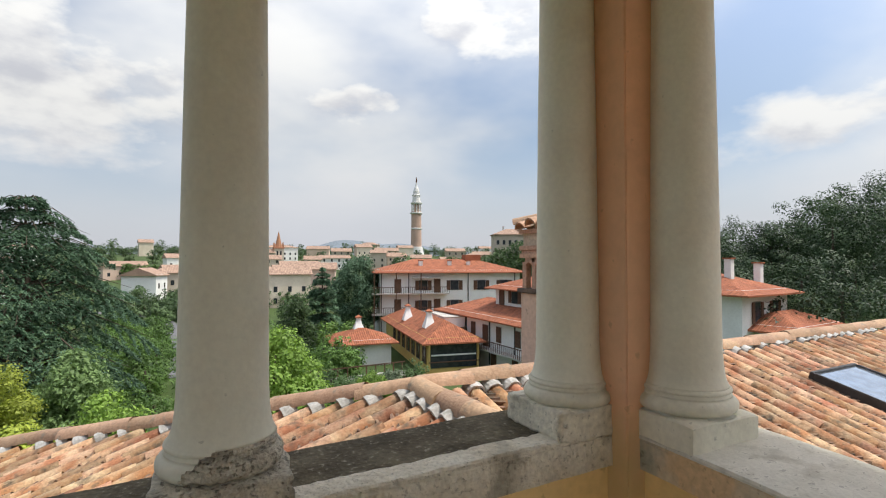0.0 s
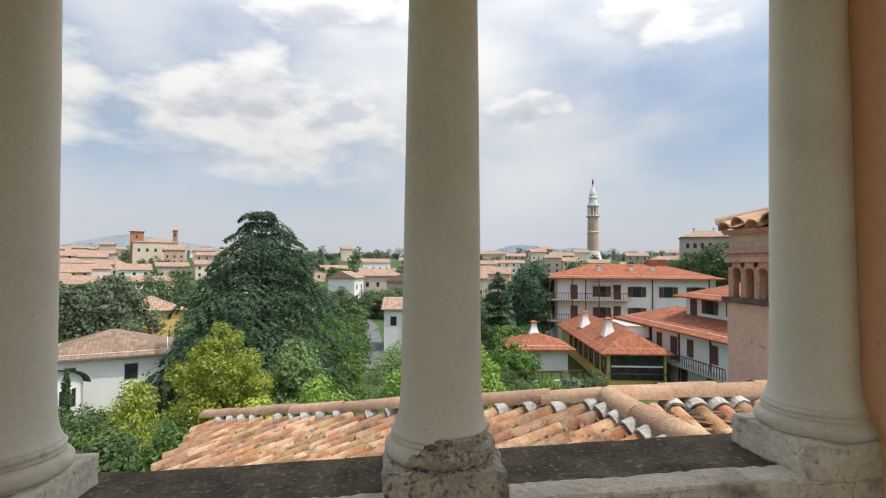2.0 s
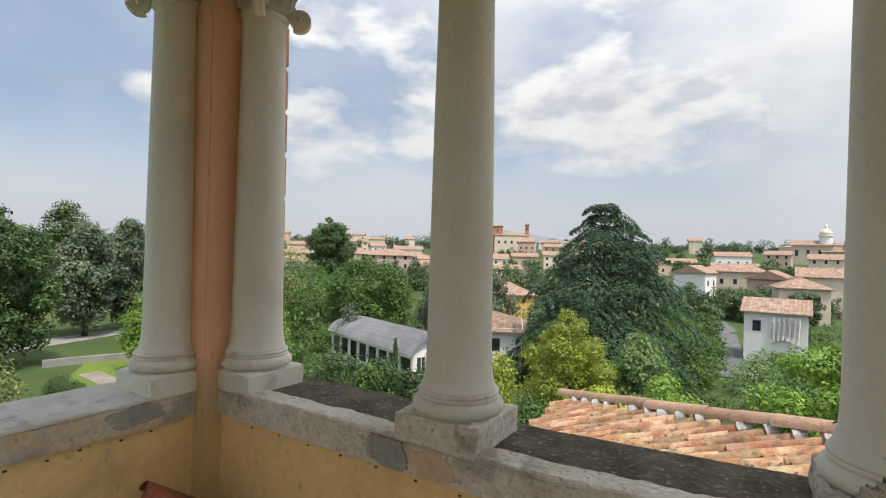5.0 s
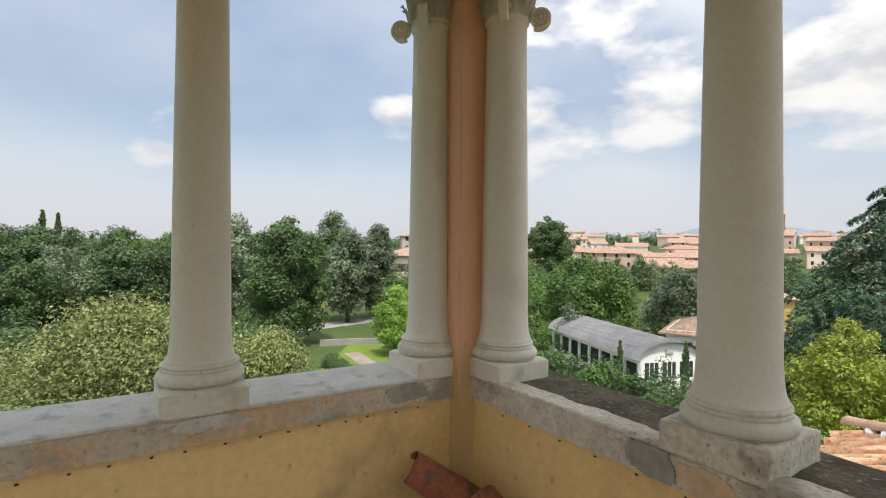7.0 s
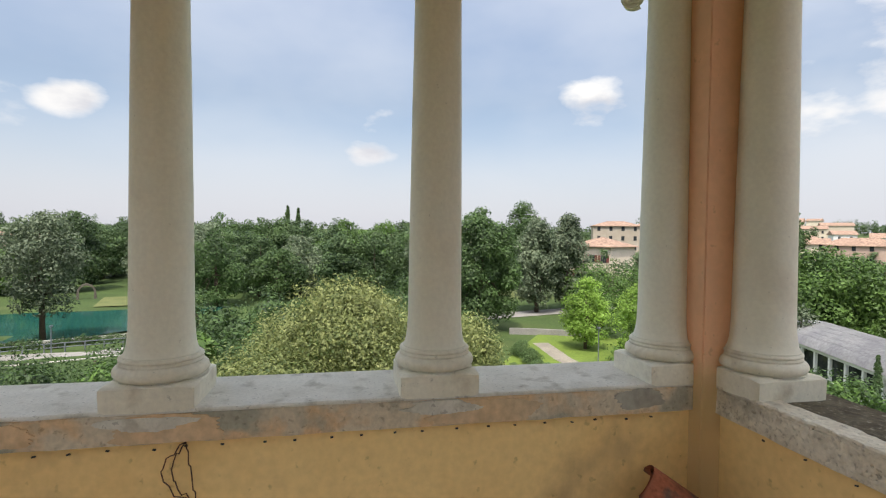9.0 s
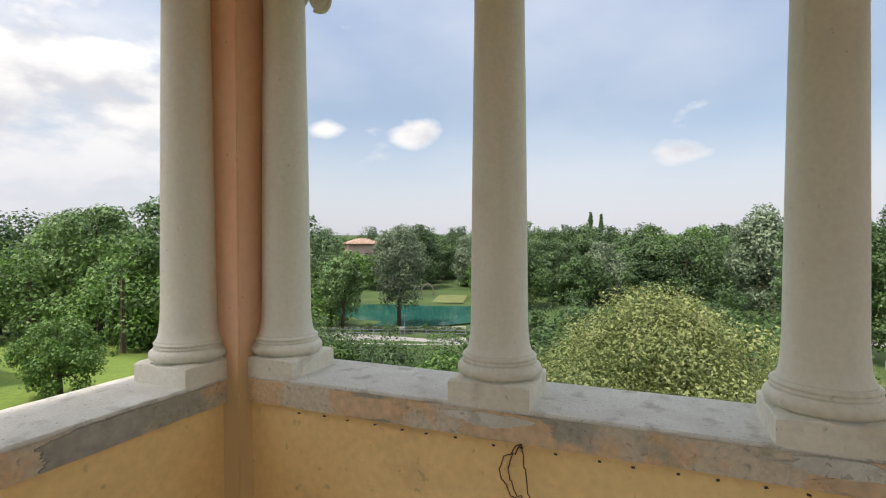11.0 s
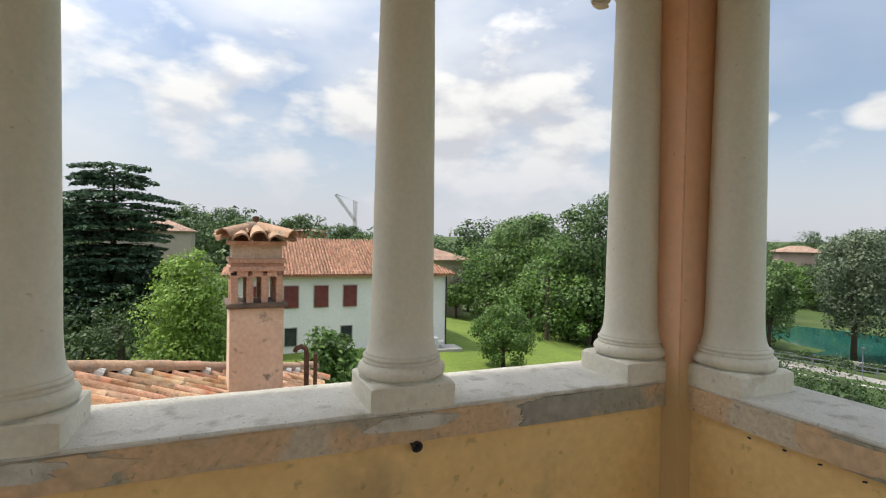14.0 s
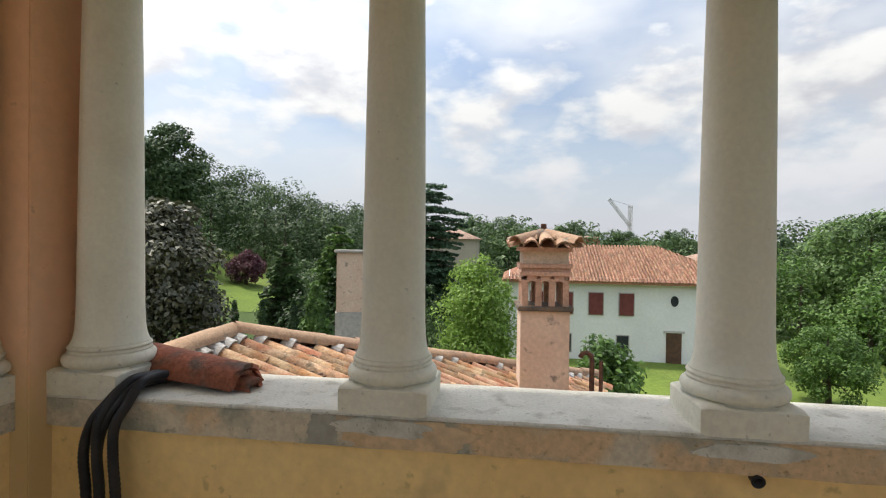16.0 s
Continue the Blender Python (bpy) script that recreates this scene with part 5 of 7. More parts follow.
patch("road", "road along the pond", "road", [flat(205, 88), flat(236, 62), flat(246, 58), flat(256, 62), flat(300, 90)], 4.5, PALE_ROAD)
patch("path", "pale gravel garden path", "path", [flat(304, 36), flat(298.4, 46), flat(295, 50), flat(292.5, 56)], 1.8, GRAVEL, 0.09)


def build_pond():
    x, y, _ = away(241.0, 80)
    z = ground_at(x, y) + 0.14
    bm = bmesh.new()
    rim = []
    for k in range(40):
        a = 2 * math.pi * k / 40
        r = 1 + 0.12 * math.sin(3 * a + 1) + 0.07 * math.sin(5 * a)
        u, v = 21 * r * math.cos(a), 12.5 * r * math.sin(a)
        b = radians(241.0)
        rim.append(bm.verts.new((x + u * math.cos(b) + v * math.sin(b), y - u * math.sin(b) + v * math.cos(b), z)))
    f = bm.faces.new(rim)
    bm.normal_update()
    if f.normal.z < 0:
        f.normal_flip()
    tagged(part("water", bm, WATER), "teal-green pond water", "water", kind="structure")


build_pond()


def build_hills():
    """Far ridges, their blue standing in for distance haze."""
    bm = bmesh.new()
    for dist, height, shift in ((3400, 150, 0.0), (2700, 80, 1.0)):
        prev = None
        for k in range(361):
            a = 2 * math.pi * k / 360
            n = 0.10 + 0.10 * noise.noise(Vector((math.sin(a) * 9 + shift, math.cos(a) * 9, 0.7)))
            for b, wide, tall in ((333, 7, 1.0), (347, 9, 0.55), (13, 3.5, 0.62), (20, 6, 0.75), (4, 5, 0.3), (183, 9, 0.5)):
                off = (k - b - 3 * shift + 180) % 360 - 180
                n += tall * math.exp(-(off / wide) ** 2) * (1 + 0.12 * noise.noise(Vector((k * 0.35, shift, 2.0))))
            cur = [bm.verts.new((dist * math.sin(a), dist * math.cos(a), -10)), bm.verts.new((dist * math.sin(a) * 1.05, dist * math.cos(a) * 1.05, height * n))]
            if prev:
                bm.faces.new((prev[0], prev[1], cur[1], cur[0]))
            prev = cur
    tagged(part("backdrop", bm, HILL, smooth=True), "hills on the horizon with distance haze put into their blue", "hills", kind="structure")


build_hills()


# houses
def roof_mesh(w, d, rise, over, kind, thick=0.14):
    """A roof with metre coordinates on each slope. w along x, d along y, its ridge along x."""
    bm = bmesh.new()
    uv = bm.loops.layers.uv.new("UVMap")
    x, y = w / 2 + over, d / 2 + over
    drop = -over * rise / (d / 2)
    inset = min(x - 0.2, y) if kind == "hip" else 0.0
    a, b = Vector((-x + inset, 0, rise)), Vector((x - inset, 0, rise))
    c = [Vector((-x, -y, drop)), Vector((x, -y, drop)), Vector((x, y, drop)), Vector((-x, y, drop))]
    faces = [(c[0], c[1], b, a), (c[2], c[3], a, b)]
    if kind == "hip":
        faces += [(c[1], c[2], b), (c[3], c[0], a)]
    for pts in faces:
        f = bm.faces.new([bm.verts.new(p) for p in pts])
        u = (pts[1] - pts[0]).normalized()
        n = (pts[1] - pts[0]).cross(pts[2] - pts[1]).normalized()
        v = n.cross(u)
        for loop in f.loops:
            q = loop.vert.co - pts[0]
            loop[uv].uv = (q.dot(u), q.dot(v))
    low = [bm.verts.new(p - Vector((0, 0, thick))) for p in c]
    top = [bm.verts.new(p) for p in c]
    for k in range(4):
        bm.faces.new((low[k], low[(k + 1) % 4], top[(k + 1) % 4], top[k]))
    bm.faces.new(list(reversed(low)))
    if kind != "hip":
        for pts in ((c[1], c[2], b), (c[3], c[0], a)):
            bm.faces.new([bm.verts.new(p) for p in pts])
    return bm


def add_window(parent, face, w, d, u, z, ww=0.9, hh=1.3, shutter=None, frame_mat=None, open_leaves=True):
    """A window set in a wall face (0 south, 1 east, 2 north, 3 west) with frame, sill and shutter leaves."""
    turn, off = ((0, d / 2), (90, w / 2), (180, d / 2), (270, w / 2))[face]
    m = pose(0, 0, 0, 0, 0, turn) @ pose(u, -off, z)
    win = part("window", boxed(-ww / 2 - 0.06, ww / 2 + 0.06, -0.03, 0.05, -0.06, hh + 0.06, m=m), frame_mat or CONCRETE, parent)
    part("pane", boxed(-ww / 2, ww / 2, -0.045, 0.0, 0.0, hh, m=m), GLASS_DARK, win)
    if shutter:
        if open_leaves:
            for s in (-1, 1):
                part("shutter", boxed(s * ww * 0.76 - ww * 0.23, s * ww * 0.76 + ww * 0.23, -0.10, -0.05, 0.0, hh, m=m), shutter, win)
        else:
            for s in (-1, 1):
                part("shutter", boxed(s * ww * 0.25 - ww * 0.245, s * ww * 0.25 + ww * 0.245, -0.10, -0.05, 0.0, hh, m=m), shutter, win)
    return win


def make_house(name, label, x, y, z, turn, w, d, h, rise=1.4, over=0.5, kind="hip", wall=None, roof=None, windows=(), chimneys=(), group="", category="house"):
    t = thing(name, label, category, pose(x, y, z, 0, 0, turn), group)
    part("wall", boxed(-w / 2, w / 2, -d / 2, d / 2, -3.0, h + 0.02), wall or WHITE, t)
    r = part("roof", roof_mesh(w, d, rise, over, kind), roof or ROOF_TOWN, t)
    r.location.z = h
    for spec in windows:
        add_window(t, spec[0], w, d, *spec[1:])
    for cx, cy, ch in chimneys:
        c = part("chimney", boxed(cx - 0.3, cx + 0.3, cy - 0.3, cy + 0.3, h + 0.2, h + rise + ch, bevel=0.02), WHITE, t)
        part("chimney_cap", boxed(cx - 0.4, cx + 0.4, cy - 0.4, cy + 0.4, h + rise + ch, h + rise + ch + 0.12), ROOF_RED, c)
    return t


# the neighbouring houses
def make_white_house():
    w, d, h = 14.2, 8.0, 5.4
    wins = [(2, u, 3.1, 0.85, 1.35, SHUTTER, None, False) for u in (-5.3, -3.5, -1.65, 0.2)]
    wins += [(2, u, 0.7, 0.7, 1.1) for u in (-3.5, 0.0, 5.0)]
    t = make_house("farmhouse", "long white two-storey house with oxblood shutters and barrel-tile roof", -7.25, -37.5, -5.9, 0, w, d, h, 1.95, 0.45, "hip", WHITE, ROOF_OLD, wins)
    m = pose(0, 0, 0, 0, 0, 180) @ pose(3.04, -d / 2, 0)
    part("door", boxed(-0.45, 0.45, -0.05, 0.05, 0, 2.1, m=m), WOODEN, t)
    part("lintel", boxed(-0.6, 0.6, -0.12, 0.05, 2.1, 2.22, m=m), CONCRETE, t)
    part("oval_window", turned([(0.33, 0), (0.33, 0.06)], 20, pose(0, 0, 0, 0, 0, 180) @ pose(3.05, -d / 2 + 0.02, 4.05, 90) @ Matrix.Diagonal((0.7, 1.0, 1, 1))), GLASS_DARK, t)
    part("downpipe", boxed(w / 2 - 0.12, w / 2 - 0.04, -0.1, -0.02, 0.0, h, m=pose(0, 0, 0, 0, 0, 180) @ pose(0, -d / 2, 0)), IRON, t)
    return t


farmhouse = make_white_house()


def tile_farmhouse(w=14.2, d=8.0, h=5.4, rise=1.95, over=0.45):
    """Rows of cover tiles on the north and west slopes of the hip roof."""
    rnd = random.Random(8)
    tile, faces = arc_tile(0.092, 0.070, 0.44, 0.018, 4, 170)
    x, y = w / 2 + over, d / 2 + over
    drop = -over * rise / (d / 2)
    inset = y
    spots = []

    def slope(half, along, down, top_at):
        u = -half + 0.14
        while u < half - 0.1:
            reach = min(1.0, (half - abs(u)) / inset)
            ridge = Vector(top_at) + Vector(along) * u
            low = ridge + Vector(down) * inset + Vector((0, 0, drop - rise))
            high = low.lerp(ridge, reach)
            span = (low - high).length
            way = (low - high).normalized() if span > 0.05 else None
            k = 0
            while way and k * 0.36 < span - 0.2:
                p = low - way * (0.40 + 0.36 * k)
                spots.append(slope_pose(p + Vector((rnd.uniform(-0.012, 0.012), 0, h)), way, 0.03 + rnd.uniform(0, 0.012), rnd.uniform(-3, 3), 3.5))
                k += 1
            u += 0.205

    slope(x, (1, 0, 0), (0, 1, 0), (0, 0, rise))
    slope(y, (0, 1, 0), (-1, 0, 0), (-x + inset, 0, rise))
    tagged(part("roof_tiles", joined_mesh("roof_tiles", tile, faces, spots, FARM_TILE), None, farmhouse), kind="stuff")


tile_farmhouse()


def make_garden_set():
    """White table and two chairs on the paving at the farmhouse's corner."""
    x, y = -12.6, -32.6
    z = ground_at(x, y) + 0.12
    t = thing("garden_table", "white metal garden table on the terrace", "table", pose(x, y, z))
    part("tabletop", boxed(-0.7, 0.7, -0.4, 0.4, 0.70, 0.74, bevel=0.01), WHITE, t)
    for sx in (-0.6, 0.6):
        for sy in (-0.32, 0.32):
            part("leg", boxed(sx - 0.025, sx + 0.025, sy - 0.025, sy + 0.025, 0, 0.70), WHITE, t)
    chair = thing("garden_chair", "white metal garden chair beside the table", "chair", pose(x - 0.95, y, z, 0, 0, 90), "garden chairs")
    part("seat", boxed(-0.22, 0.22, -0.22, 0.22, 0.42, 0.45), WHITE, chair)
    part("backrest", boxed(-0.22, 0.22, 0.19, 0.22, 0.48, 0.85), WHITE, chair)
    for sx in (-0.2, 0.2):
        for sy in (-0.2, 0.2):
            part("leg", boxed(sx - 0.02, sx + 0.02, sy - 0.02, sy + 0.02, 0, 0.42), WHITE, chair)
    copy_thing(chair, pose(x + 0.95, y, z, 0, 0, -90))
    tagged(part("terrace", boxed(-14.9, -11.5, -33.45, -31.9, z - 0.3, z), CONCRETE), "pale paved strip at the farmhouse corner", "terrace", kind="structure")


make_garden_set()
make_house("loggia_house", "ochre house with tiled roof behind the farmhouse", -20.6, -56, -5.8, 12, 7, 7, 5.6, 1.3, 0.8, "hip", CREAM, ROOF_TOWN)


def balcony_on(parent, x0, x1, y0, y1, z, n):
    """A slab with a rail and balusters along its outer edge y0."""
    b = part("balcony", boxed(x0, x1, min(y0, y1), max(y0, y1), z - 0.16, z), CONCRETE, parent)
    part("railing", boxed(x0, x1, y0 - 0.03, y0 + 0.03, z + 0.92, z + 1.0), WOODEN, b)
    for k in range(n):
        x = x0 + (x1 - x0) * k / (n - 1)
        part("baluster", boxed(x - 0.03, x + 0.03, y0 - 0.02, y0 + 0.02, z, z + 0.92), WOODEN, b)


def flared_chimney(parent, x, y, z, tall=1.5):
    m = pose(x, y, z, 0, 0, 45)
    c = part("chimney", turned([(0.95, -0.3), (0.80, 0.1), (0.52, tall * 0.45), (0.38, tall * 0.75), (0.38, tall)], 4, m), WHITE, parent, "white flared plaster chimney")
    part("chimney_cap", turned([(0.55, tall), (0.55, tall + 0.08), (0.10, tall + 0.30)], 4, m), ROOF_RED, c)


def make_apartments():
    """The orange-roofed white apartment houses."""
    g = -10.4
    wins = [(0, u, z, 1.3, 1.5, WOODEN, None, True) for z in (1.4, 4.3, 7.4) for u in (-4.6, 0.4, 4.8, 8.6)]
    wins += [(0, u, z, 1.0, 2.1, WOODEN, None, False) for z in (3.9, 7.0) for u in (-8.6, -2.4)]
    wins += [(3, u, z, 1.0, 1.5, WOODEN, None, True) for z in (4.3, 7.4) for u in (-2.5, 2.0)]
    a = make_house("apartment_house", "white four-storey apartment house with balconies and orange hip roof", 36.1, 75.6, g, -13, 22.6, 12, 10.5, 1.75, 1.1, "hip", WHITE, ROOF_RED, wins, ((-4.6, -3.4, -0.3), (0.2, -3.2, -0.3), (3.4, -3.0, -0.3)))
    part("dormer", boxed(3.4, 6.2, -0.8, 1.2, 11.6, 13.0), ROOF_RED, a)
    for z in (7.0, 3.9):
        balcony_on(a, -12.6, -0.8, -7.5, -6.0, z, 36)
    part("awning", boxed(-6.4, -1.8, -7.2, -6.0, 9.25, 9.35), CONCRETE, a)
    for u in (-11.1, -6.9, 2.6, 10.4):
        part("downpipe", boxed(u - 0.06, u + 0.06, -6.14, -6.0, -1.0, 10.3), IRON, a)
    for u in (-12.3, -9.0, -5.2):
        part("balcony_post", boxed(u - 0.07, u + 0.07, -7.5, -7.36, 0.0, 10.2), WOODEN, a)
    y = make_house("yellow_house", "low yellow house with orange hip roof", 24.8, 57.3, g, 82, 22.6, 5.6, 3.95, 1.55, 0.75, "hip", YELLOW, ROOF_RED, [(2, u, 1.3, 0.8, 1.7, WOODEN, None, True) for u in (10.3, 7.8, 5.4, 3.0, 0.4, -2.2, -5.0)])
    # dark slab on the wall stands in for the veranda's shaded depth
    part("veranda_opening", boxed(-11.42, -11.28, -2.6, 2.5, 0.9, 3.6), GLASS_DARK, y)
    part("veranda_rail", boxed(-11.75, -11.65, -2.8, 2.7, 1.5, 1.6), WOODEN, y)
    part("blind", boxed(-11.55, -11.47, -2.5, 2.4, 2.15, 2.3), WHITE, y)
    for u in (-2.75, 2.6):
        part("veranda_post", boxed(-11.5, -11.35, u - 0.09, u + 0.09, 0.0, 3.9), YELLOW, y)
    flared_chimney(y, -6.6, 1.3, 4.75, 1.5)
    flared_chimney(y, 2.2, 1.7, 4.6, 1.5)
    part("terrace", boxed(-5.5, 1.0, -3.4, -0.9, 4.2, 5.35), WHITE, y, "small walled roof terrace")
    part("terrace_coping", boxed(-5.6, 1.1, -3.5, -0.8, 5.35, 5.45), CONCRETE, y)
    c = make_house("stepped_house", "white house with brown shutters and orange roof", 34.6, 43.0, g, 91, 13.0, 8.0, 9.2, 1.35, 1.0, "hip", WHITE, ROOF_RED, [(2, u, z, 1.2, 1.5, WOODEN, None, True) for z in (7.3,) for u in (4.6, 1.0, -2.6)] + [(2, -5.2, 6.9, 1.0, 2.1, WOODEN, None, False)])
    low = make_house("low_wing", "long white wing with orange roof and wooden balcony", 32.0, 47.4, g, 91, 21.0, 8.6, 6.0, 1.45, 0.9, "hip", WHITE, ROOF_RED, [(2, u, 3.4, 0.9, 1.6, WOODEN, None, False) for u in (6.5, 3.0, -2.4, -5.6)] + [(2, u, 0.5, 1.0, 1.6, WOODEN, None, False) for u in (6.0, 2.0, -2.0, -6.0)] + [(2, 0.3, 2.65, 1.1, 2.3, WOODEN, None, False), (2, -8.4, 2.65, 1.1, 2.3, WOODEN, None, False)])
    balcony_on(low, -9.5, 4.2, 5.5, 4.3, 2.6, 40)
    for u in (4.0, -1.2, -6.0):
        part("downpipe", boxed(u - 0.06, u + 0.06, 4.3, 4.42, -1.0, 5.8), IRON, low)
    fence = thing("garden_wall", "low stone wall with a dark rail below the yellow house", "wall", pose(13.0, 46.0, g, 0, 0, 5))
    part("coping", boxed(-6, 5, -0.2, 0.2, -2.0, 1.0), CONCRETE, fence)
    for k in range(12):
        part("rail_post", boxed(-5.8 + 0.95 * k, -5.7 + 0.95 * k, -0.05, 0.05, 1.0, 1.9), WOODEN, fence)
    part("rail", boxed(-6, 5, -0.04, 0.04, 1.8, 1.9), WOODEN, fence)
    o = make_house("garage", "small white outbuilding with orange roof", 16.4, 57.0, g, -6, 6.0, 6.0, 3.0, 1.1, 0.8, "hip", WHITE, ROOF_RED)
    flared_chimney(o, -0.2, 0.4, 3.9, 1.3)
    h = make_house("hill_house", "white hillside house with orange roofs and tall chimneys", 42.5, 30.0, -6.5, 8, 8.0, 8.0, 5.7, 1.3, 1.0, "hip", WHITE, ROOF_RED, [(0, u, 2.9, 1.0, 1.8, WOODEN, None, True) for u in (-1.5, 1.6)] + [(3, u, 2.9, 1.0, 1.6, WOODEN, None, True) for u in (-2.0, 1.0)], ((-0.4, -1.2, 1.3), (3.2, -2.0, 0.9)))
    make_house("hill_house_wing", "lower wing of the hillside house with orange roof", 45.0, 25.6, -6.5, 8, 8.0, 5.0, 2.9, 1.0, 1.0, "hip", WHITE, ROOF_RED)


make_apartments()
make_house("cottage", "pale blue-white house with brown hip roof among the trees", *away(332.3, 53, -11.6)[:2], -11.6, 24, 8.5, 8.0, 5.9, 1.5, 0.6, "hip", WHITE, ROOF_BROWN, [(0, u, z, 0.9, 1.2) for z in (0.9, 3.7) for u in (-2.6, 1.6)] + [(1, 0.5, 3.7, 0.9, 1.2)])
make_house("sheeted_house", "narrow white house with pale tiled roof and a hanging white sheet", 1.6, 72.0, -9.6, -4, 6.2, 7.0, 5.2, 1.3, 0.4, "gable", WHITE, ROOF_TOWN, [(0, -1.8, 2.8, 0.8, 1.2)])


def make_barn():
    """The long shed with a vaulted sheet roof, open along its side."""
    x, y, z = -30.3, 37.4, -10.4
    t = thing("shed", "long white shed with vaulted grey sheet roof and open bays", "shed", pose(x, y, z + 0.45, 0, 0, -19.7))
    length, wide, eave = 15.0, 5.4, 3.0
    bm = bmesh.new()
    rows = []
    for e in (-length / 2 - 0.4, length / 2 + 0.4):
        rows.append([bm.verts.new((e, -wide / 2 * 1.1 * math.cos(math.pi * k / 12), eave + 1.35 * math.sin(math.pi * k / 12))) for k in range(13)])
    for k in range(12):
        bm.faces.new((rows[0][k], rows[0][k + 1], rows[1][k + 1], rows[1][k]))
    bmesh.ops.solidify(bm, geom=bm.faces[:], thickness=0.12)
    part("roof", bm, SHEET, t, smooth=True)
    part("back_wall", boxed(-length / 2, length / 2, wide / 2 - 0.2, wide / 2, -2.0, eave), WHITE, t)
    part("low_wall", boxed(-length / 2, length / 2, -wide / 2, -wide / 2 + 0.2, -2.0, 0.9), WHITE, t)
    part("fascia", boxed(-length / 2, length / 2, -wide / 2 - 0.05, -wide / 2 + 0.15, eave - 0.3, eave), WHITE, t)
    # dark box stands in for the shade inside the open bays
    part("dark_inside", boxed(-length / 2 + 0.2, length / 2 - 0.3, -wide / 2 + 0.8, wide / 2 - 0.3, -1.0, eave - 0.2), GLASS_DARK, t)
    for k in range(9):
        px = -length / 2 + 0.1 + (length - 0.2) * k / 8
        part("post", boxed(px - 0.1, px + 0.1, -wide / 2, -wide / 2 + 0.2, 0.9, eave - 0.3), WHITE, t)
    bm = bmesh.new()
    pts = [(-wide / 2, -2.0), (wide / 2, -2.0), (wide / 2, eave)] + [(wide / 2 * math.cos(math.pi * k / 12), eave + 1.25 * math.sin(math.pi * k / 12)) for k in range(13)] + [(-wide / 2, eave)]
    a = [bm.verts.new((length / 2, p, q)) for p, q in pts]
    b = [bm.verts.new((length / 2 - 0.2, p, q)) for p, q in pts]
    bm.faces.new(a)
    bm.faces.new(list(reversed(b)))
    for k in range(len(pts)):
        bm.faces.new((a[k], b[k], b[(k + 1) % len(pts)], a[(k + 1) % len(pts)]))
    part("gable", bm, WHITE, t)
    for k in range(3):
        py = -1.55 + 1.55 * k
        part("pane", boxed(length / 2, length / 2 + 0.03, py - 0.58, py + 0.58, 1.5, 2.75), GLASS_DARK, t)
        for u in (-0.2, 0.2):
            part("glazing_bar", boxed(length / 2 + 0.02, length / 2 + 0.06, py + u - 0.03, py + u + 0.03, 1.5, 2.75), WHITE, t)
    part("gable_arch", boxed(length / 2 - 0.02, length / 2 + 0.10, -0.35, 0.35, 3.35, 3.8, bevel=0.05), CONCRETE, t)


make_barn()


def make_hung_sheet():
    t = thing("hanging_sheet", "white cloth sheet hanging on the house wall", "sheet", pose(2.3, 68.2, -7.4, 0, 0, -4))
    bm = bmesh.new()
    prev = None
    for k in range(25):
        x = -1.5 + 3.0 * k / 24
        cur = [bm.verts.new((x * (1 - 0.12 * f), 0.10 * math.sin(k * 1.5 + f * 2) * (0.4 + f), 2.4 - 2.6 * f - 0.3 * abs(x) * f)) for f in (0, 0.25, 0.5, 0.75, 1.0)]
        if prev:
            for j in range(4):
                bm.faces.new((prev[j], cur[j], cur[j + 1], prev[j + 1]))
        prev = cur
    bmesh.ops.solidify(bm, geom=bm.faces[:], thickness=0.02)
    part("cloth", bm, WHITE, t, smooth=True)


make_hung_sheet()


# the far town
def make_round_tower():
    x, y, _ = away(22.1, 450)
    t = thing("bell_tower", "tall round brick bell tower with a domed stone top", "tower", pose(x, y, 0))
    # brick and stone colours are paled to carry the distance haze
    brick = surface("tower_brick", (0.52, 0.36, 0.28), (0.46, 0.32, 0.25), 0.2, 3, 0.9, 0.2, 3)
    stone = surface("tower_stone", (0.68, 0.67, 0.64), (0.60, 0.59, 0.56), 0.2, 3, 0.9, 0.2, 3)
    part("base", turned([(8.5, -6), (7.6, 6), (6.3, 10), (5.8, 13)], 28), stone, t)
    part("shaft", turned([(4.9, 12.5), (4.7, 25), (4.5, 40), (4.4, 46)], 28), brick, t)
    for z, r in ((13.0, 5.6), (30.0, 5.1), (44.0, 5.6), (53.0, 5.2)):
        part("cornice", turned([(r - 0.6, z - 0.8), (r, z), (r, z + 0.7), (r - 0.5, z + 0.9)], 28), stone, t)
    part("belfry", turned([(3.1, 46), (3.1, 53)], 20), brick, t)
    for k in range(10):
        a = 2 * math.pi * k / 10
        part("column", turned([(0.5, 45.0), (0.45, 53.0)], 8, pose(4.2 * math.cos(a), 4.2 * math.sin(a), 0)), stone, t)
    part("drum", turned([(4.0, 53.5), (3.4, 58), (3.3, 60)], 24), stone, t)
    part("cornice", turned([(3.3, 59.5), (3.9, 60.2), (3.4, 61.0)], 24), stone, t)
    part("dome", turned([(3.0, 61), (2.8, 64), (1.8, 67), (0.9, 69), (0.6, 72)], 24), stone, t)
    part("statue", turned([(0.5, 72), (0.8, 73), (0.65, 75), (0.4, 76), (0.3, 77)], 8), RUST, t)


make_round_tower()


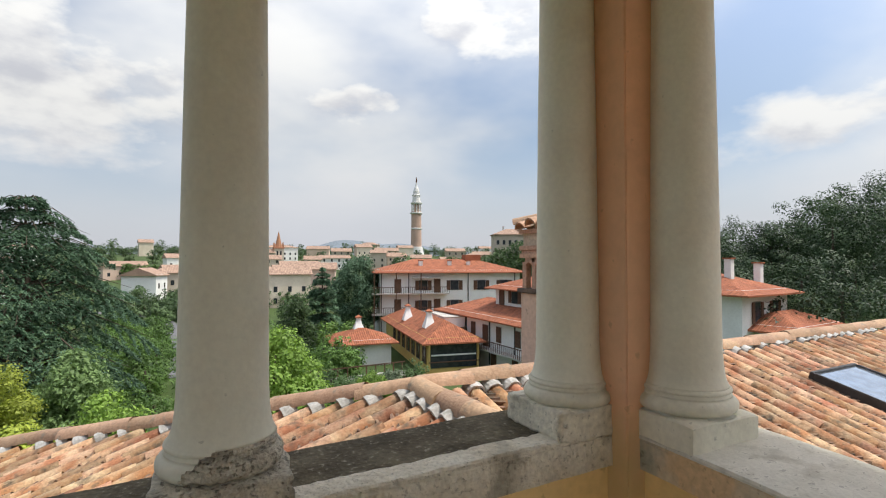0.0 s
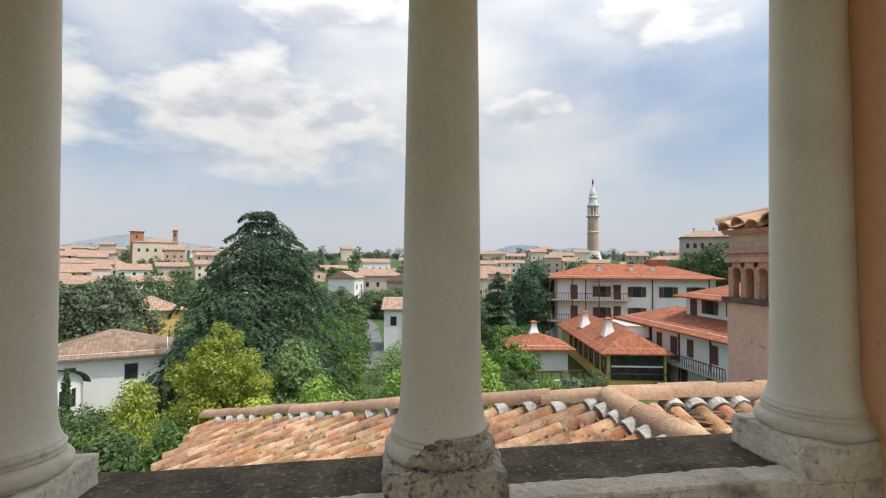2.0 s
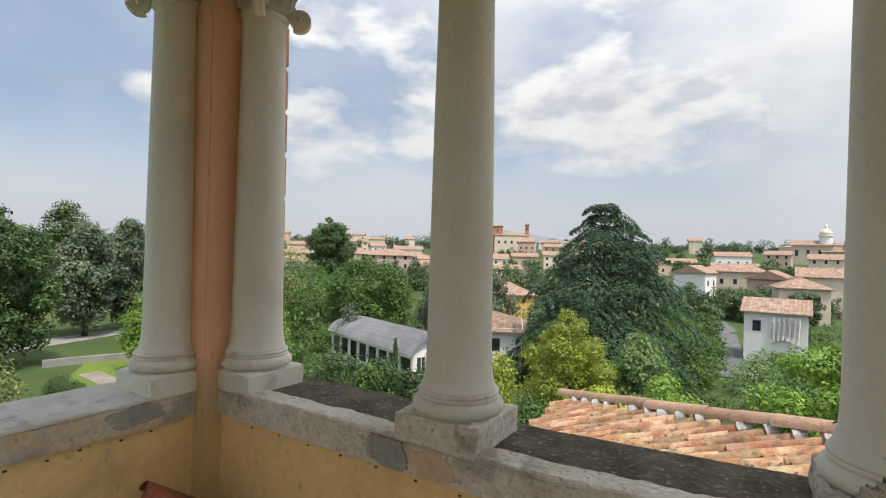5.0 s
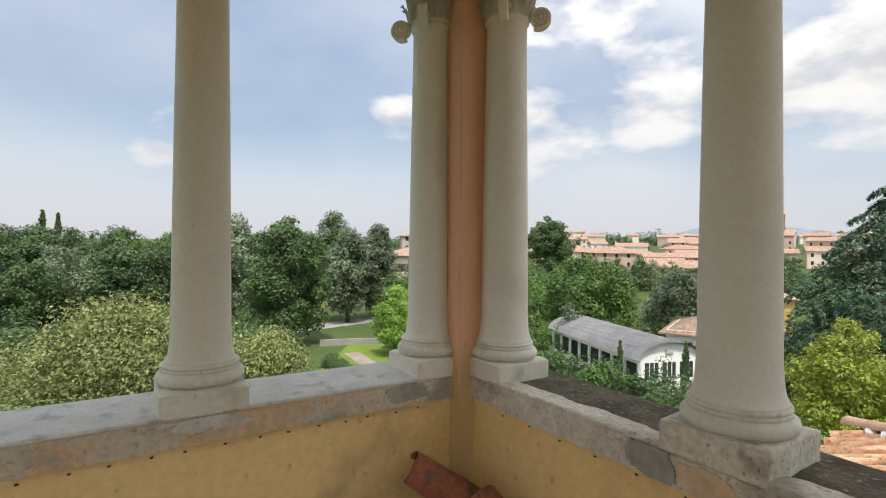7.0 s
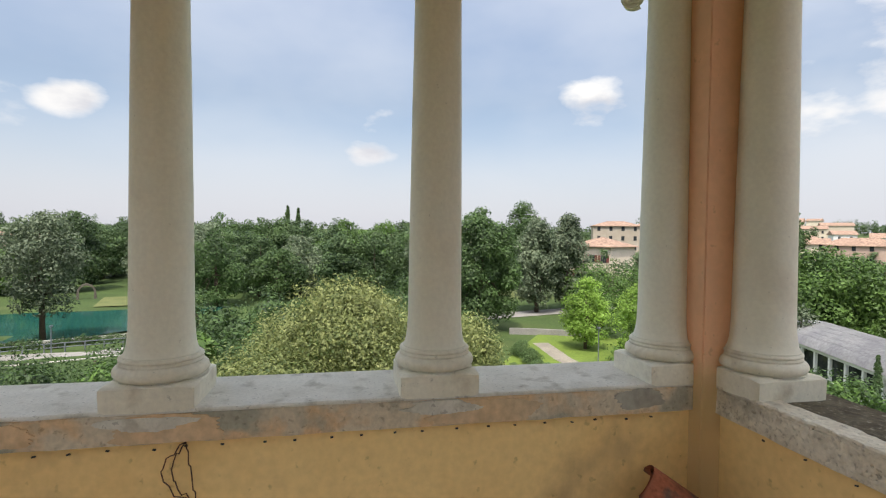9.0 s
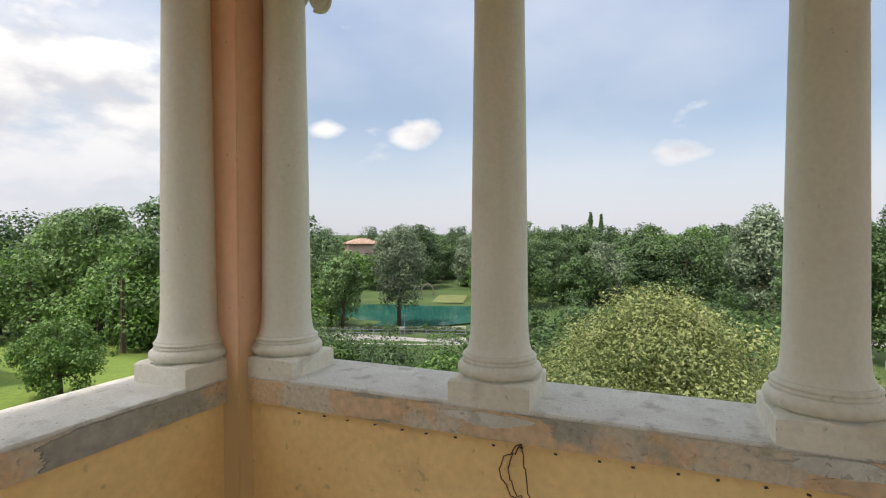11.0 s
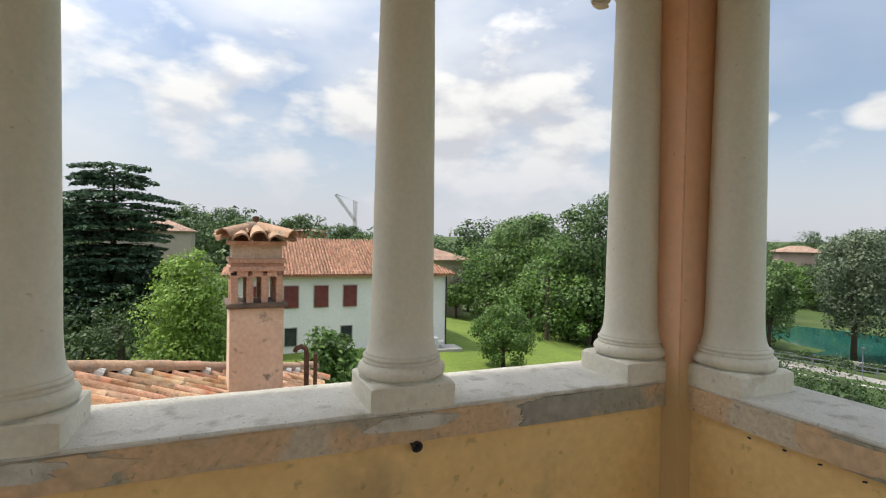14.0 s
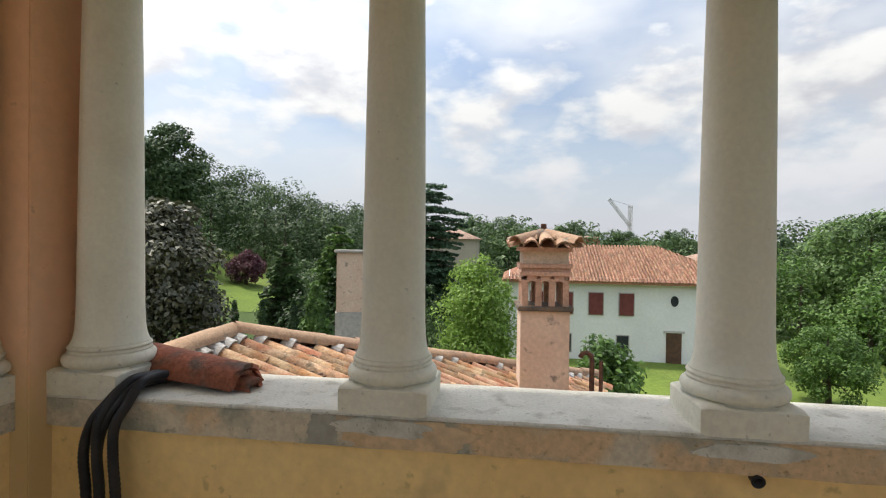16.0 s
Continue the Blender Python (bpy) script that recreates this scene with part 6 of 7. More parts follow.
def make_spire_church():
    x, y, _ = away(6.4, 300)
    t = thing("church", "brick church tower with a pointed spire", "church", pose(x, y, 0))
    part("nave", boxed(-9, 0, -4, 8, -8, 6), CREAM, t)
    r = part("nave_roof", roof_mesh(9, 12, 2.0, 0.5, "gable"), ROOF_TOWN, t)
    r.location = (-4.5, 2, 6)
    part("belfry", boxed(0, 5.4, -2.7, 2.7, -8, 8.5), CREAM, t)
    part("cornice", boxed(-0.3, 5.7, -3.0, 3.0, 8.2, 8.9), BRICK, t)
    for sx, sy in ((0.3, -2.4), (5.1, -2.4), (0.3, 2.4), (5.1, 2.4)):
        part("pinnacle", turned([(0.5, 8.8), (0.35, 10.2), (0.05, 12.0)], 8, pose(sx, sy, 0)), BRICK, t)
    part("spire", turned([(2.1, 8.8), (0.1, 18.0)], 8, pose(2.7, 0, 0)), BRICK, t)
    # dark panels on the solid belfry stand in for its shaded openings
    for dx in (-0.9, 0.9):
        part("opening", boxed(2.7 + dx - 0.45, 2.7 + dx + 0.45, -2.75, -2.6, 3.8, 6.8), GLASS_DARK, t)


make_spire_church()


def town_house(bearing, dist, w, d, h, rise, kind, wall, turn=0.0, storeys=0, z=None, group="far town houses", label="cream rendered town house with faded tile roof"):
    """A plain house of the far town that roughly faces the villa, its windows set in the wall."""
    x, y, g = away(bearing, dist, z)
    t = make_house("town_house", label, x, y, g, turn - bearing, w, d, h, rise, 0.5, kind, wall, ROOF_TOWN, (), (), group)
    n = max(2, int(w / 3.1))
    for level in range(storeys):
        for k in range(n):
            u, v = -w / 2 + (k + 0.5) * w / n, 1.1 + 2.9 * level
            if v + 1.5 < h:
                part("window", boxed(u - 0.45, u + 0.45, -d / 2 - 0.04, -d / 2 + 0.06, v, v + 1.35), GLASS_DARK, t)
    return t


def build_town():
    rnd = random.Random(11)
    walls = (CREAM, CREAM, PINKISH, WHITE, CREAM)
    # close-set rows on the slopes, each row a little higher than the one before it
    for first, last, dists, storeys in ((302, 334, (190, 225, 262, 305, 355, 420), 3), (326, 345, (165, 205, 250, 300, 360, 440), 2), (352, 372, (185, 220, 262, 310, 370), 2), (372, 402, (260, 320, 400), 2)):
        for dist in dists:
            b = first + rnd.uniform(0, 3)
            while b < last:
                w = rnd.choice((8, 10, 12, 15, 19))
                dd = dist * rnd.uniform(0.95, 1.05)
                if rnd.random() < (0.80 if dist < 300 else 0.55):
                    town_house(b, dd, w, rnd.uniform(7, 10), rnd.choice((5.2, 6.0, 6.4, 8.6)), rnd.uniform(1.3, 2.0), rnd.choice(("hip", "gable", "gable")), rnd.choice(walls), rnd.uniform(-16, 16), storeys if dist < 330 else 0)
                b += math.degrees((w + rnd.uniform(1.0, 9.0) * dist / 260) / dist)


build_town()
# the houses along the road behind the cedar
for b, d, w, h, wall, kind, turn in ((354.4, 150, 8, 7.6, WHITE, "gable", 70), (357.8, 160, 16, 7.6, CREAM, "hip", 6), (1.0, 138, 9, 7.4, PINKISH, "gable", 80), (3.2, 118, 8, 7.0, CREAM, "hip", 10), (6.6, 135, 17, 8.6, CREAM, "gable", 4), (10.2, 150, 15, 9.0, PINKISH, "gable", -6)):
    town_house(b, d, w, 8, h, 1.7, kind, wall, turn, 2, None, "houses along the road", "two-storey rendered house with tiled roof by the road")
town_house(334.6, 84, 9, 7, 5.6, 1.6, "hip", YELLOW, 8, 0, None, "houses along the road", "low ochre building with an orange tiled roof")


def make_domed_church():
    """A pale church with a small dome and lantern above the roofs."""
    x, y, z = away(4.2, 300)
    t = thing("church", "pale rendered church with a small dome and lantern", "church", pose(x, y, z, 0, 0, -4))
    part("nave", boxed(-9, 7, -4, 6, -4, 9.5), CREAM, t)
    r = part("nave_roof", roof_mesh(16, 10, 2.2, 0.5, "gable"), ROOF_TOWN, t)
    r.location = (-1, 1, 9.5)
    part("drum", turned([(2.6, 8), (2.6, 13.5), (3.0, 13.6), (3.0, 14.2)], 16, pose(4.4, -1, 0)), WHITE, t)
    part("dome", turned([(2.7, 14.2), (2.4, 15.6), (1.5, 16.8), (0.5, 17.3)], 16, pose(4.4, -1, 0)), CREAM, t, smooth=True)
    part("lantern", turned([(0.5, 17.2), (0.5, 18.4), (0.7, 18.5), (0.05, 19.6)], 10, pose(4.4, -1, 0)), WHITE, t)
    for k in range(3):
        part("window", boxed(-7.5 + 4.5 * k, -6.3 + 4.5 * k, -4.06, -3.9, 4.0, 7.0), GLASS_DARK, t)


make_domed_church()
make_house("hilltop_villa", "large cream villa on the wooded hilltop", *away(33.0, 190, -2.0)[:2], -2.0, -25, 14, 10, 13.5, 2.0, 0.6, "hip", CREAM, ROOF_TOWN, [(0, -5.5 + 2.2 * k, z, 1.0, 1.6) for k in range(6) for z in (5.5, 9.5)], ((-3, 0, 0.8), (3, 0, 0.8)))
make_house("castle", "brick castle with a square tower on the ridge", *away(335.3, 330, 2)[:2], 2, 25, 22, 14, 11.5, 2.0, 0.4, "hip", CREAM, ROOF_TOWN, [(0, -8 + 4 * k, 6.0, 1.2, 1.8) for k in range(5)])
for b, w, h in ((333.7, 6.5, 19.5), (337.0, 2.4, 21.0)):
    make_house("castle_tower", "brick castle tower with a low tiled cap", *away(b, 328, 0)[:2], 0, 25, w, w, h, 1.0, 0.5, "hip", BRICK, ROOF_TOWN, [(0, 0, h - 4, 0.9, 1.6)], (), "castle towers")
make_house("terrace_house", "pink four-storey house with tiled roof", *away(299.0, 105), 30, 9, 9, 10.5, 1.6, 0.6, "hip", CREAM, ROOF_TOWN, [(0, u, z, 1.2, 1.4, SHUTTER) for u in (-2.5, 0.5, 3.0) for z in (4.0, 7.2)])
make_house("distant_villa", "cream villa between far trees", *away(238.1, 150, -6.3), -42, 9, 6, 7.2, 1.2, 0.8, "hip", PINKISH, ROOF_TOWN, [(0, u, 5.5, 1.2, 1.3) for u in (-2.5, 0.5, 3.0)])
make_house("distant_villa", "cream villa between far trees", *away(276.0, 170), -10, 12, 8, 10, 1.5, 0.5, "hip", CREAM, ROOF_TOWN)
make_house("distant_house", "orange-roofed house below the wood", *away(172.5, 95), 0, 12, 8, 8.0, 1.7, 0.5, "hip", CREAM, ROOF_TOWN)
make_house("distant_house", "flat brick house above the trees", *away(187.5, 130), 0, 8, 8, 9.5, 0.4, 0.8, "hip", BRICK, ROOF_TOWN)


def make_crane():
    x, y, z = away(192.6, 230)
    t = thing("tower_crane", "pale lattice tower crane above the trees", "crane", pose(x, y, 0))
    def lattice(p, q, w):
        bm = bmesh.new()
        p, q = Vector(p), Vector(q)
        u = (q - p).normalized()
        a = u.orthogonal().normalized() * w
        b = u.cross(a)
        n = int((q - p).length / (w * 3))
        c = [a + b, a - b, -a - b, b - a]
        for o in c:
            tube(bm, [p + o, q + o], [0.12, 0.12], 4)
        for k in range(n):
            s, e = p.lerp(q, k / n), p.lerp(q, (k + 1) / n)
            for j in range(4):
                tube(bm, [s + c[j], e + c[(j + 1) % 4]], [0.07, 0.07], 3)
        return bm
    part("mast", lattice((0, 0, -5), (0, 0, 19), 0.6), CONCRETE, t)
    part("jib", lattice((0, 0, 10), (9.5, 3, 21.5), 0.45), CONCRETE, t)
    bm = bmesh.new()
    tube(bm, [(0, 0, 19), (9.5, 3, 21.5)], [0.06, 0.06], 4)
    part("cable", bm, IRON, t)


make_crane()

def make_kerb(name, label, spots, material, wide=0.35, high=0.16):
    bm = bmesh.new()
    prev = None
    for b, d in spots:
        x, y, z = away(b, d)
        ux, uy = math.sin(radians(b)) * wide / 2, math.cos(radians(b)) * wide / 2
        cur = [bm.verts.new(q) for q in ((x - ux, y - uy, z - 0.3), (x - ux, y - uy, z + high), (x + ux, y + uy, z + high), (x + ux, y + uy, z - 0.3))]
        if prev:
            for k in range(3):
                bm.faces.new((prev[k], prev[k + 1], cur[k + 1], cur[k]))
        prev = cur
    bmesh.ops.recalc_face_normals(bm, faces=bm.faces)
    tagged(part(name, bm, material), label, "kerb", kind="structure")


def make_street_lamp(b, d, h=2.6):
    x, y, z = away(b, d)
    t = thing("street_lamp", "slim grey lamp post beside the pond road", "lamp", pose(x, y, z))
    bm = bmesh.new()
    tube(bm, [(0, 0, -0.2), (0, 0, h)], [0.06, 0.045], 7)
    part("pole", bm, ZINC, t)
    part("head", boxed(-0.16, 0.16, -0.12, 0.12, h, h + 0.16, bevel=0.02), ZINC, t)


# trees near the villa, to the north and west
weeping_cedar("cedar", "tall dark blue-green cedar with layered drooping boughs", 345.7, 48, 6.7, 7.3, LEAF_CEDAR)
broad_tree("maple", "yellow-green round garden tree", 342.0, 31, -1.7, 2.8, LEAF_YELLOW, 26000, 0.11)
broad_tree("maple", "mid-green garden tree beside the road", 349.3, 33, -2.9, 2.2, LEAF_SOFT, 11900, 0.14)
shrub("thuja", "golden-green thuja bush below the roof", 334.5, 24, -2.6, 1.35, LEAF_YELLOW, 8500, 0.09)
broad_tree("walnut", "light green feathery tree below the roof", 6.6, 24, -1.2, 2.9, LEAF_LIGHT, 20000, 0.12)
shrub("laurel", "pale green bushes below the roof", 352, 23, -3.2, 1.9, LEAF_LIGHT, 8500, 0.11)
shrub("laurel", "pale green bushes below the roof", 346, 21, -3.4, 1.8, LEAF_YELLOW, 8500, 0.11)
shrub("laurel", "dark green shrub below the parapet", 333, 16, -2.6, 1.7, LEAF_DARK, 8500, 0.10)
shrub("laurel", "dark green shrub below the parapet", 338, 18, -3.2, 1.6, LEAF_MID, 8500, 0.10)
broad_tree("poplar", "silvery green tree behind the cottage", 332.6, 62, 0.3, 4.2, LEAF_SILVER, 11900, 0.24)
broad_tree("lime_tree", "broad mid-green tree behind the shed", 319, 66, 1.0, 6.2, LEAF_MID, 17000, 0.26)
broad_tree("acacia", "sparse pale tree with bare limbs", 310, 72, 3.4, 4.8, LEAF_OLIVE, 4420, 0.17, 0.2)
broad_tree("chestnut", "bright green tree at the park edge", 307.5, 52, -1.4, 3.2, LEAF_LIGHT, 10200, 0.17)
broad_tree("holm_oak", "dark round-headed tree on the skyline", 314.6, 150, 11.5, 7.2, LEAF_DARK, 15300, 0.43, 0.4, 4.0)
for b, d, z, r, leaf in ((312, 30, -3.6, 2.4, LEAF_MID), (316.5, 27, -3.4, 2.3, LEAF_DARK), (321, 26, -3.9, 2.1, LEAF_MID), (325, 25, -4.3, 1.9, LEAF_DARK), (329, 23, -4.6, 1.8, LEAF_MID), (313, 22, -4.6, 1.6, LEAF_LIGHT)):
    shrub("hazel_bush", "dense green bush in front of the shed", b, d, z, r, leaf, 8000, 0.12, group="bushes by the shed")
broad_tree("olive", "silvery bush by the shed roof", 317.2, 53, -3.9, 1.6, LEAF_SILVER, 4250, 0.13)
cypress("ivy_post", "ivy-covered post beside the shed", 322.6, 36, -4.6, 0.28, LEAF_DARK, 1500, 0.10)
cypress("ivy_post", "ivy-covered post beside the shed", 329.0, 37, -4.5, 0.35, LEAF_DARK, 1500, 0.10)
broad_tree("olive", "silver-leaved tree beside the cottage", 328.6, 62, 0.0, 4.0, LEAF_SILVER, 11900, 0.23)

# the west garden
broad_tree("loquat", "large golden-tipped loquat with long drooping leaves", 271.0, 13.6, 0.42, 4.3, LEAF_OLIVE, 150000, 0.047, 0.14, 1.6, 120, 0.8, 2.1, level_top=True)
broad_tree("loquat", "golden-tipped loquat with long drooping leaves", 284.0, 14.5, -0.6, 2.9, LEAF_OLIVE, 52000, 0.048, 0.12, 1.2, 54, 0.8, 2.1, level_top=True)
broad_tree("ash", "bright green young tree on the lawn", 297.4, 55, -2.6, 2.6, LEAF_LIGHT, 8500, 0.17)
broad_tree("alder", "large dark green tree in the park", 285.6, 62, 5.4, 5.6, LEAF_DARK, 20400, 0.26, 0.3)
broad_tree("poplar", "tall grey-green poplar in the park", 292.0, 80, 5.4, 4.2, LEAF_SILVER, 13600, 0.29, 0.3)
broad_tree("poplar", "tall grey-green poplar in the park", 295.4, 84, 5.6, 3.4, LEAF_SILVER, 13600, 0.29, 0.3)
broad_tree("poplar", "tall grey-green poplar in the park", 280.0, 84, 6.6, 4.6, LEAF_SILVER, 13600, 0.29, 0.3)
broad_tree("pine", "dark pine on the skyline", 290.3, 120, 10.4, 4.5, LEAF_DARK, 10200, 0.29, 0.35, 6.0)
broad_tree("willow", "grey-green willow by the pond", 242.4, 68, 4.6, 3.9, LEAF_SILVER, 11000, 0.22, 0.25, 3.0)
broad_tree("willow", "green willow on the pond's bank", 236.0, 66, 0.2, 3.2, LEAF_SOFT, 7000, 0.22, 0.2, 3.2)
shrub("palm_bush", "dark green leafy shrub under the parapet", 254.5, 15, -1.0, 1.3, LEAF_MID, 7650, 0.12, long=2.2)
shrub("hedge_bush", "green shrub below the parapet", 247.5, 19, -2.3, 1.9, LEAF_MID, 7650, 0.11)
shrub("hedge_bush", "green shrub below the parapet", 241.5, 22, -2.9, 1.9, LEAF_DARK, 7650, 0.11)
shrub("hedge_bush", "green shrub below the parapet", 259.0, 17, -2.0, 1.4, LEAF_DARK, 7650, 0.11)
shrub("hedge_bush", "green shrub below the parapet", 235.5, 24, -3.0, 1.7, LEAF_MID, 7650, 0.11)
for b, d, r in ((290.4, 50, 1.2), (291.4, 47.5, 1.1), (292.3, 45, 0.8), (293.2, 43.5, 0.9), (291.2, 43.5, 0.7)):
    shrub("box_bush", "clipped round box bush beside the path", b, d, ground_at(*flat(b, d)) + 1.25 * r + 0.3, r, LEAF_SOFT, 4000, 0.07, group="clipped bushes")
broad_tree("ash", "bright green young tree on the lawn", 303.2, 50, -2.0, 2.7, LEAF_LIGHT, 8500, 0.15)
make_kerb("park_wall", "low pale stone wall at the park's edge", [(289 + k, 60.5 + 0.12 * k) for k in range(9)], PALE_ROAD, 0.4, 0.7)
make_street_lamp(298.8, 50, 3.3)

# the south garden
broad_tree("linden", "large green tree at the lawn's edge", 212.6, 58, 5.5, 6.4, LEAF_SOFT, 26000, 0.24, 0.35)
broad_tree("beech", "large dark tree at the lawn's edge", 220.0, 50, 6.2, 6.2, LEAF_DARK, 20400, 0.23, 0.35)
broad_tree("apple_tree", "small green tree on the lawn", 210.0, 31, -1.9, 2.1, LEAF_MID, 12000, 0.10, 0.12, 0.7)
broad_tree("apple_tree", "round orchard tree on the lawn", 204.4, 54, -2.9, 2.0, LEAF_MID, 7000, 0.15, 0.12, 1.7)
shrub("hedge_bush", "low green shrub beside the lawn", 206.0, 17, -3.7, 1.5, LEAF_MID, 6800, 0.09)
shrub("hedge_bush", "low green shrub beside the lawn", 214.5, 22, -3.6, 1.4, LEAF_MID, 6800, 0.09)
broad_tree("fig", "leafy green shrub behind the chimney", 190.5, 17, -1.2, 1.5, LEAF_MID, 9350, 0.12)
broad_tree("lilac", "bright green tree beside the chimney", 176.2, 24, 1.45, 2.1, LEAF_LIGHT, 13000, 0.11)
conifer("lebanon_cedar", "dark flat-topped cedar with level boughs", 169.4, 46, 7.2, 5.2, None, 26, 32000, 0.16, True, 0.24)
broad_tree("magnolia", "large dark magnolia with glossy leaves", 143.2, 22, 3.7, 2.15, LEAF_GLOSS, 18700, 0.14, 0.2, 1.0)
broad_tree("purple_plum", "purple-leaved plum on the slope", 150.6, 62, 0.6, 2.3, LEAF_PURPLE, 5950, 0.17)
conifer("fir", "dense green conifer beside the lawn", 154.6, 34, 1.6, 1.5, LEAF_DARK, 13, 9000, 0.35, False, 0.20)
conifer("fir", "tall light green conifer in the garden", 160.3, 40, 2.9, 2.4, LEAF_MID, 13, 9000, 0.35, False, 0.24)
cypress("ivy_column", "ivy-clad pillar of leaves", 158.0, 24, -0.3, 0.75, LEAF_MID, 4500, 0.13)
for b in (149.6, 152.4, 155.6):
    cypress("cypress", "small dark clipped cypress", b, 29, -1.6, 0.33, LEAF_DARK, 2200, 0.10, "small cypresses")
shrub("hydrangea", "pale flowering bush behind the roof", 168.0, 20, -2.4, 1.3, LEAF_YELLOW, 5950, 0.09)


# undergrowth that closes the gaps between the trees
def thicket(label, seed, bearings, dists, n, height, radius, leaf, per=650, size=0.22):
    return woods("undergrowth", label, scatter(seed, bearings, dists, n, height, radius), leaf, per, size)


# far woods and tree lines
def scatter(seed, bearings, dists, n, height, radius, lift=0.0):
    rnd = random.Random(seed)
    out = []
    for k in range(n):
        b = bearings[0] + (bearings[1] - bearings[0]) * (k + rnd.random()) / n
        d = rnd.uniform(*dists)
        x, y, z = away(b, d)
        out.append((x, y, z + lift, rnd.uniform(*height), rnd.uniform(*radius)))
    return out


woods("wood", "dense wood on the hill", scatter(1, (52, 100), (75, 120), 60, (11, 15), (4, 6)), LEAF_HILL, 6500, 0.24)
woods("wood", "dense wood on the hill", scatter(2, (100, 166), (70, 120), 80, (11, 15), (4, 6)), LEAF_WOOD, 4600, 0.29)
woods("tree_line", "distant line of trees", scatter(3, (160, 205), (110, 190), 45, (11, 15), (4, 7)), LEAF_WOOD, 1260, 0.59)
woods("tree_line", "park trees beyond the pond", scatter(4, (205, 236), (80, 130), 34, (13, 17), (4, 6)), LEAF_WOOD, 1800, 0.46)
woods("tree_line", "trees between the garden and the town", scatter(6, (283, 345), (90, 150), 50, (7.5, 10.5), (3, 5)), LEAF_WOOD, 2400, 0.34)
woods("tree_line", "trees between the houses", scatter(7, (346, 375), (95, 150), 26, (4.5, 7.5), (2.2, 3.6)), LEAF_WOOD, 2200, 0.3)
woods("tree_line", "trees round the hilltop villa", scatter(8, (20, 50), (130, 200), 30, (10, 14), (4, 6)), LEAF_WOOD, 1260, 0.56)
woods("tree_line", "far trees among the town", scatter(9, (300, 400), (150, 560), 200, (5, 9), (2.5, 5)), LEAF_WOOD, 1100, 0.5)
woods("tree_line", "trees on the skyline behind the town", scatter(10, (300, 404), (430, 560), 150, (6, 13), (4, 8)), LEAF_WOOD, 900, 0.6)
woods("tree_line", "far trees beyond the park", scatter(12, (222, 300), (170, 300), 95, (9, 13), (4, 7)), LEAF_WOOD, 1500, 0.45)
for b, d, top, r in ((179.2, 140, 9.4, 7.0), (176.0, 150, 9.6, 7.5), (186.2, 135, 7.4, 6.0), (182.6, 150, 7.2, 6.5), (192.0, 150, 6.4, 6.5), (197.5, 140, 6.0, 6.5)):
    broad_tree("skyline_tree", "dark rounded tree on the southern skyline", b, d, top, r, LEAF_DARK, 12000, 0.30, 0.35, 1.5, group="skyline trees")
town_house(300.3, 165, 14, 9, 8.6, 1.4, "hip", CREAM, 6, 3, -3.4)
thicket("green bushes between the cedar and the road", 43, (351, 356.4), (58, 92), 26, (2.2, 4.6), (1.5, 2.6), LEAF_MID, 1900, 0.17)
thicket("garden bushes below the lawn's edge", 44, (196, 216), (14, 19), 12, (1.6, 2.6), (0.8, 1.4), LEAF_MID, 1700, 0.08)
thicket("small trees round the roadside houses", 45, (352, 364), (98, 132), 24, (4.0, 6.5), (1.8, 2.8), LEAF_WOOD, 2000, 0.22)
thicket("leafy bushes beside the road", 46, (359.6, 365), (42, 66), 20, (2.4, 4.0), (1.4, 2.2), LEAF_SOFT, 1900, 0.14)
woods("tree_row", "clipped row of trees on the far slope", [(*away(351 + 0.42 * k, 230 - 1.2 * k)[:2], away(351 + 0.42 * k, 230 - 1.2 * k)[2], 6.5, 2.4) for k in range(26)], LEAF_MID, 900, 0.42)
broad_tree("tall_oak", "tall tree standing above the wood", 143.4, 70, 16.0, 4.5, LEAF_WOOD, 10200, 0.29, 0.4, 6)
conifer("spruce", "dark spruce beside the houses", 11.8, 70, 0.9, 2.7, LEAF_CEDAR, 12, 6000, 0.4, False, 0.34)
broad_tree("pine", "broad dark pine beside the houses", 15.6, 80, 2.6, 4.8, LEAF_CEDAR, 20400, 0.20, 0.3, 1.5)
broad_tree("round_tree", "dark rounded tree beside the road", 9.2, 60, -2.3, 2.3, LEAF_DARK, 7650, 0.17)
cypress("cypress", "tall thin dark cypress", 263.9, 130, 8.4, 0.9, LEAF_DARK, 1500, 0.4)
cypress("cypress", "tall thin dark cypress", 265.0, 132, 8.0, 0.8, LEAF_DARK, 1500, 0.4)


# undergrowth round the villa
thicket("dense green bushes on the slope below the villa", 21, (300, 352), (17, 30), 34, (2.2, 4.2), (1.2, 2.0), LEAF_MID, 1440, 0.12)
thicket("dense green bushes round the shed and cottage", 22, (302, 356), (46, 75), 46, (2.5, 5.5), (1.8, 3.2), LEAF_MID, 1280, 0.20)
thicket("dark bushes in front of the shed", 23, (308, 332), (24, 34), 26, (3.0, 4.6), (1.2, 2.0), LEAF_DARK, 1600, 0.12)
thicket("green bushes below the west parapet", 24, (226, 262), (19, 42), 64, (3.0, 4.6), (1.4, 2.4), LEAF_DARK, 1700, 0.12)
thicket("dark bushes and low trees behind the loquat", 25, (252, 284), (30, 72), 52, (3.0, 7.0), (2.0, 3.6), LEAF_DARK, 1760, 0.22)
thicket("garden bushes south of the villa", 26, (154, 177), (30, 62), 34, (2.5, 6.0), (1.5, 2.6), LEAF_DARK, 1440, 0.17)
thicket("bushes between the houses", 27, (362, 376), (44, 88), 34, (2.0, 5.0), (1.4, 2.6), LEAF_MID, 1120, 0.20)
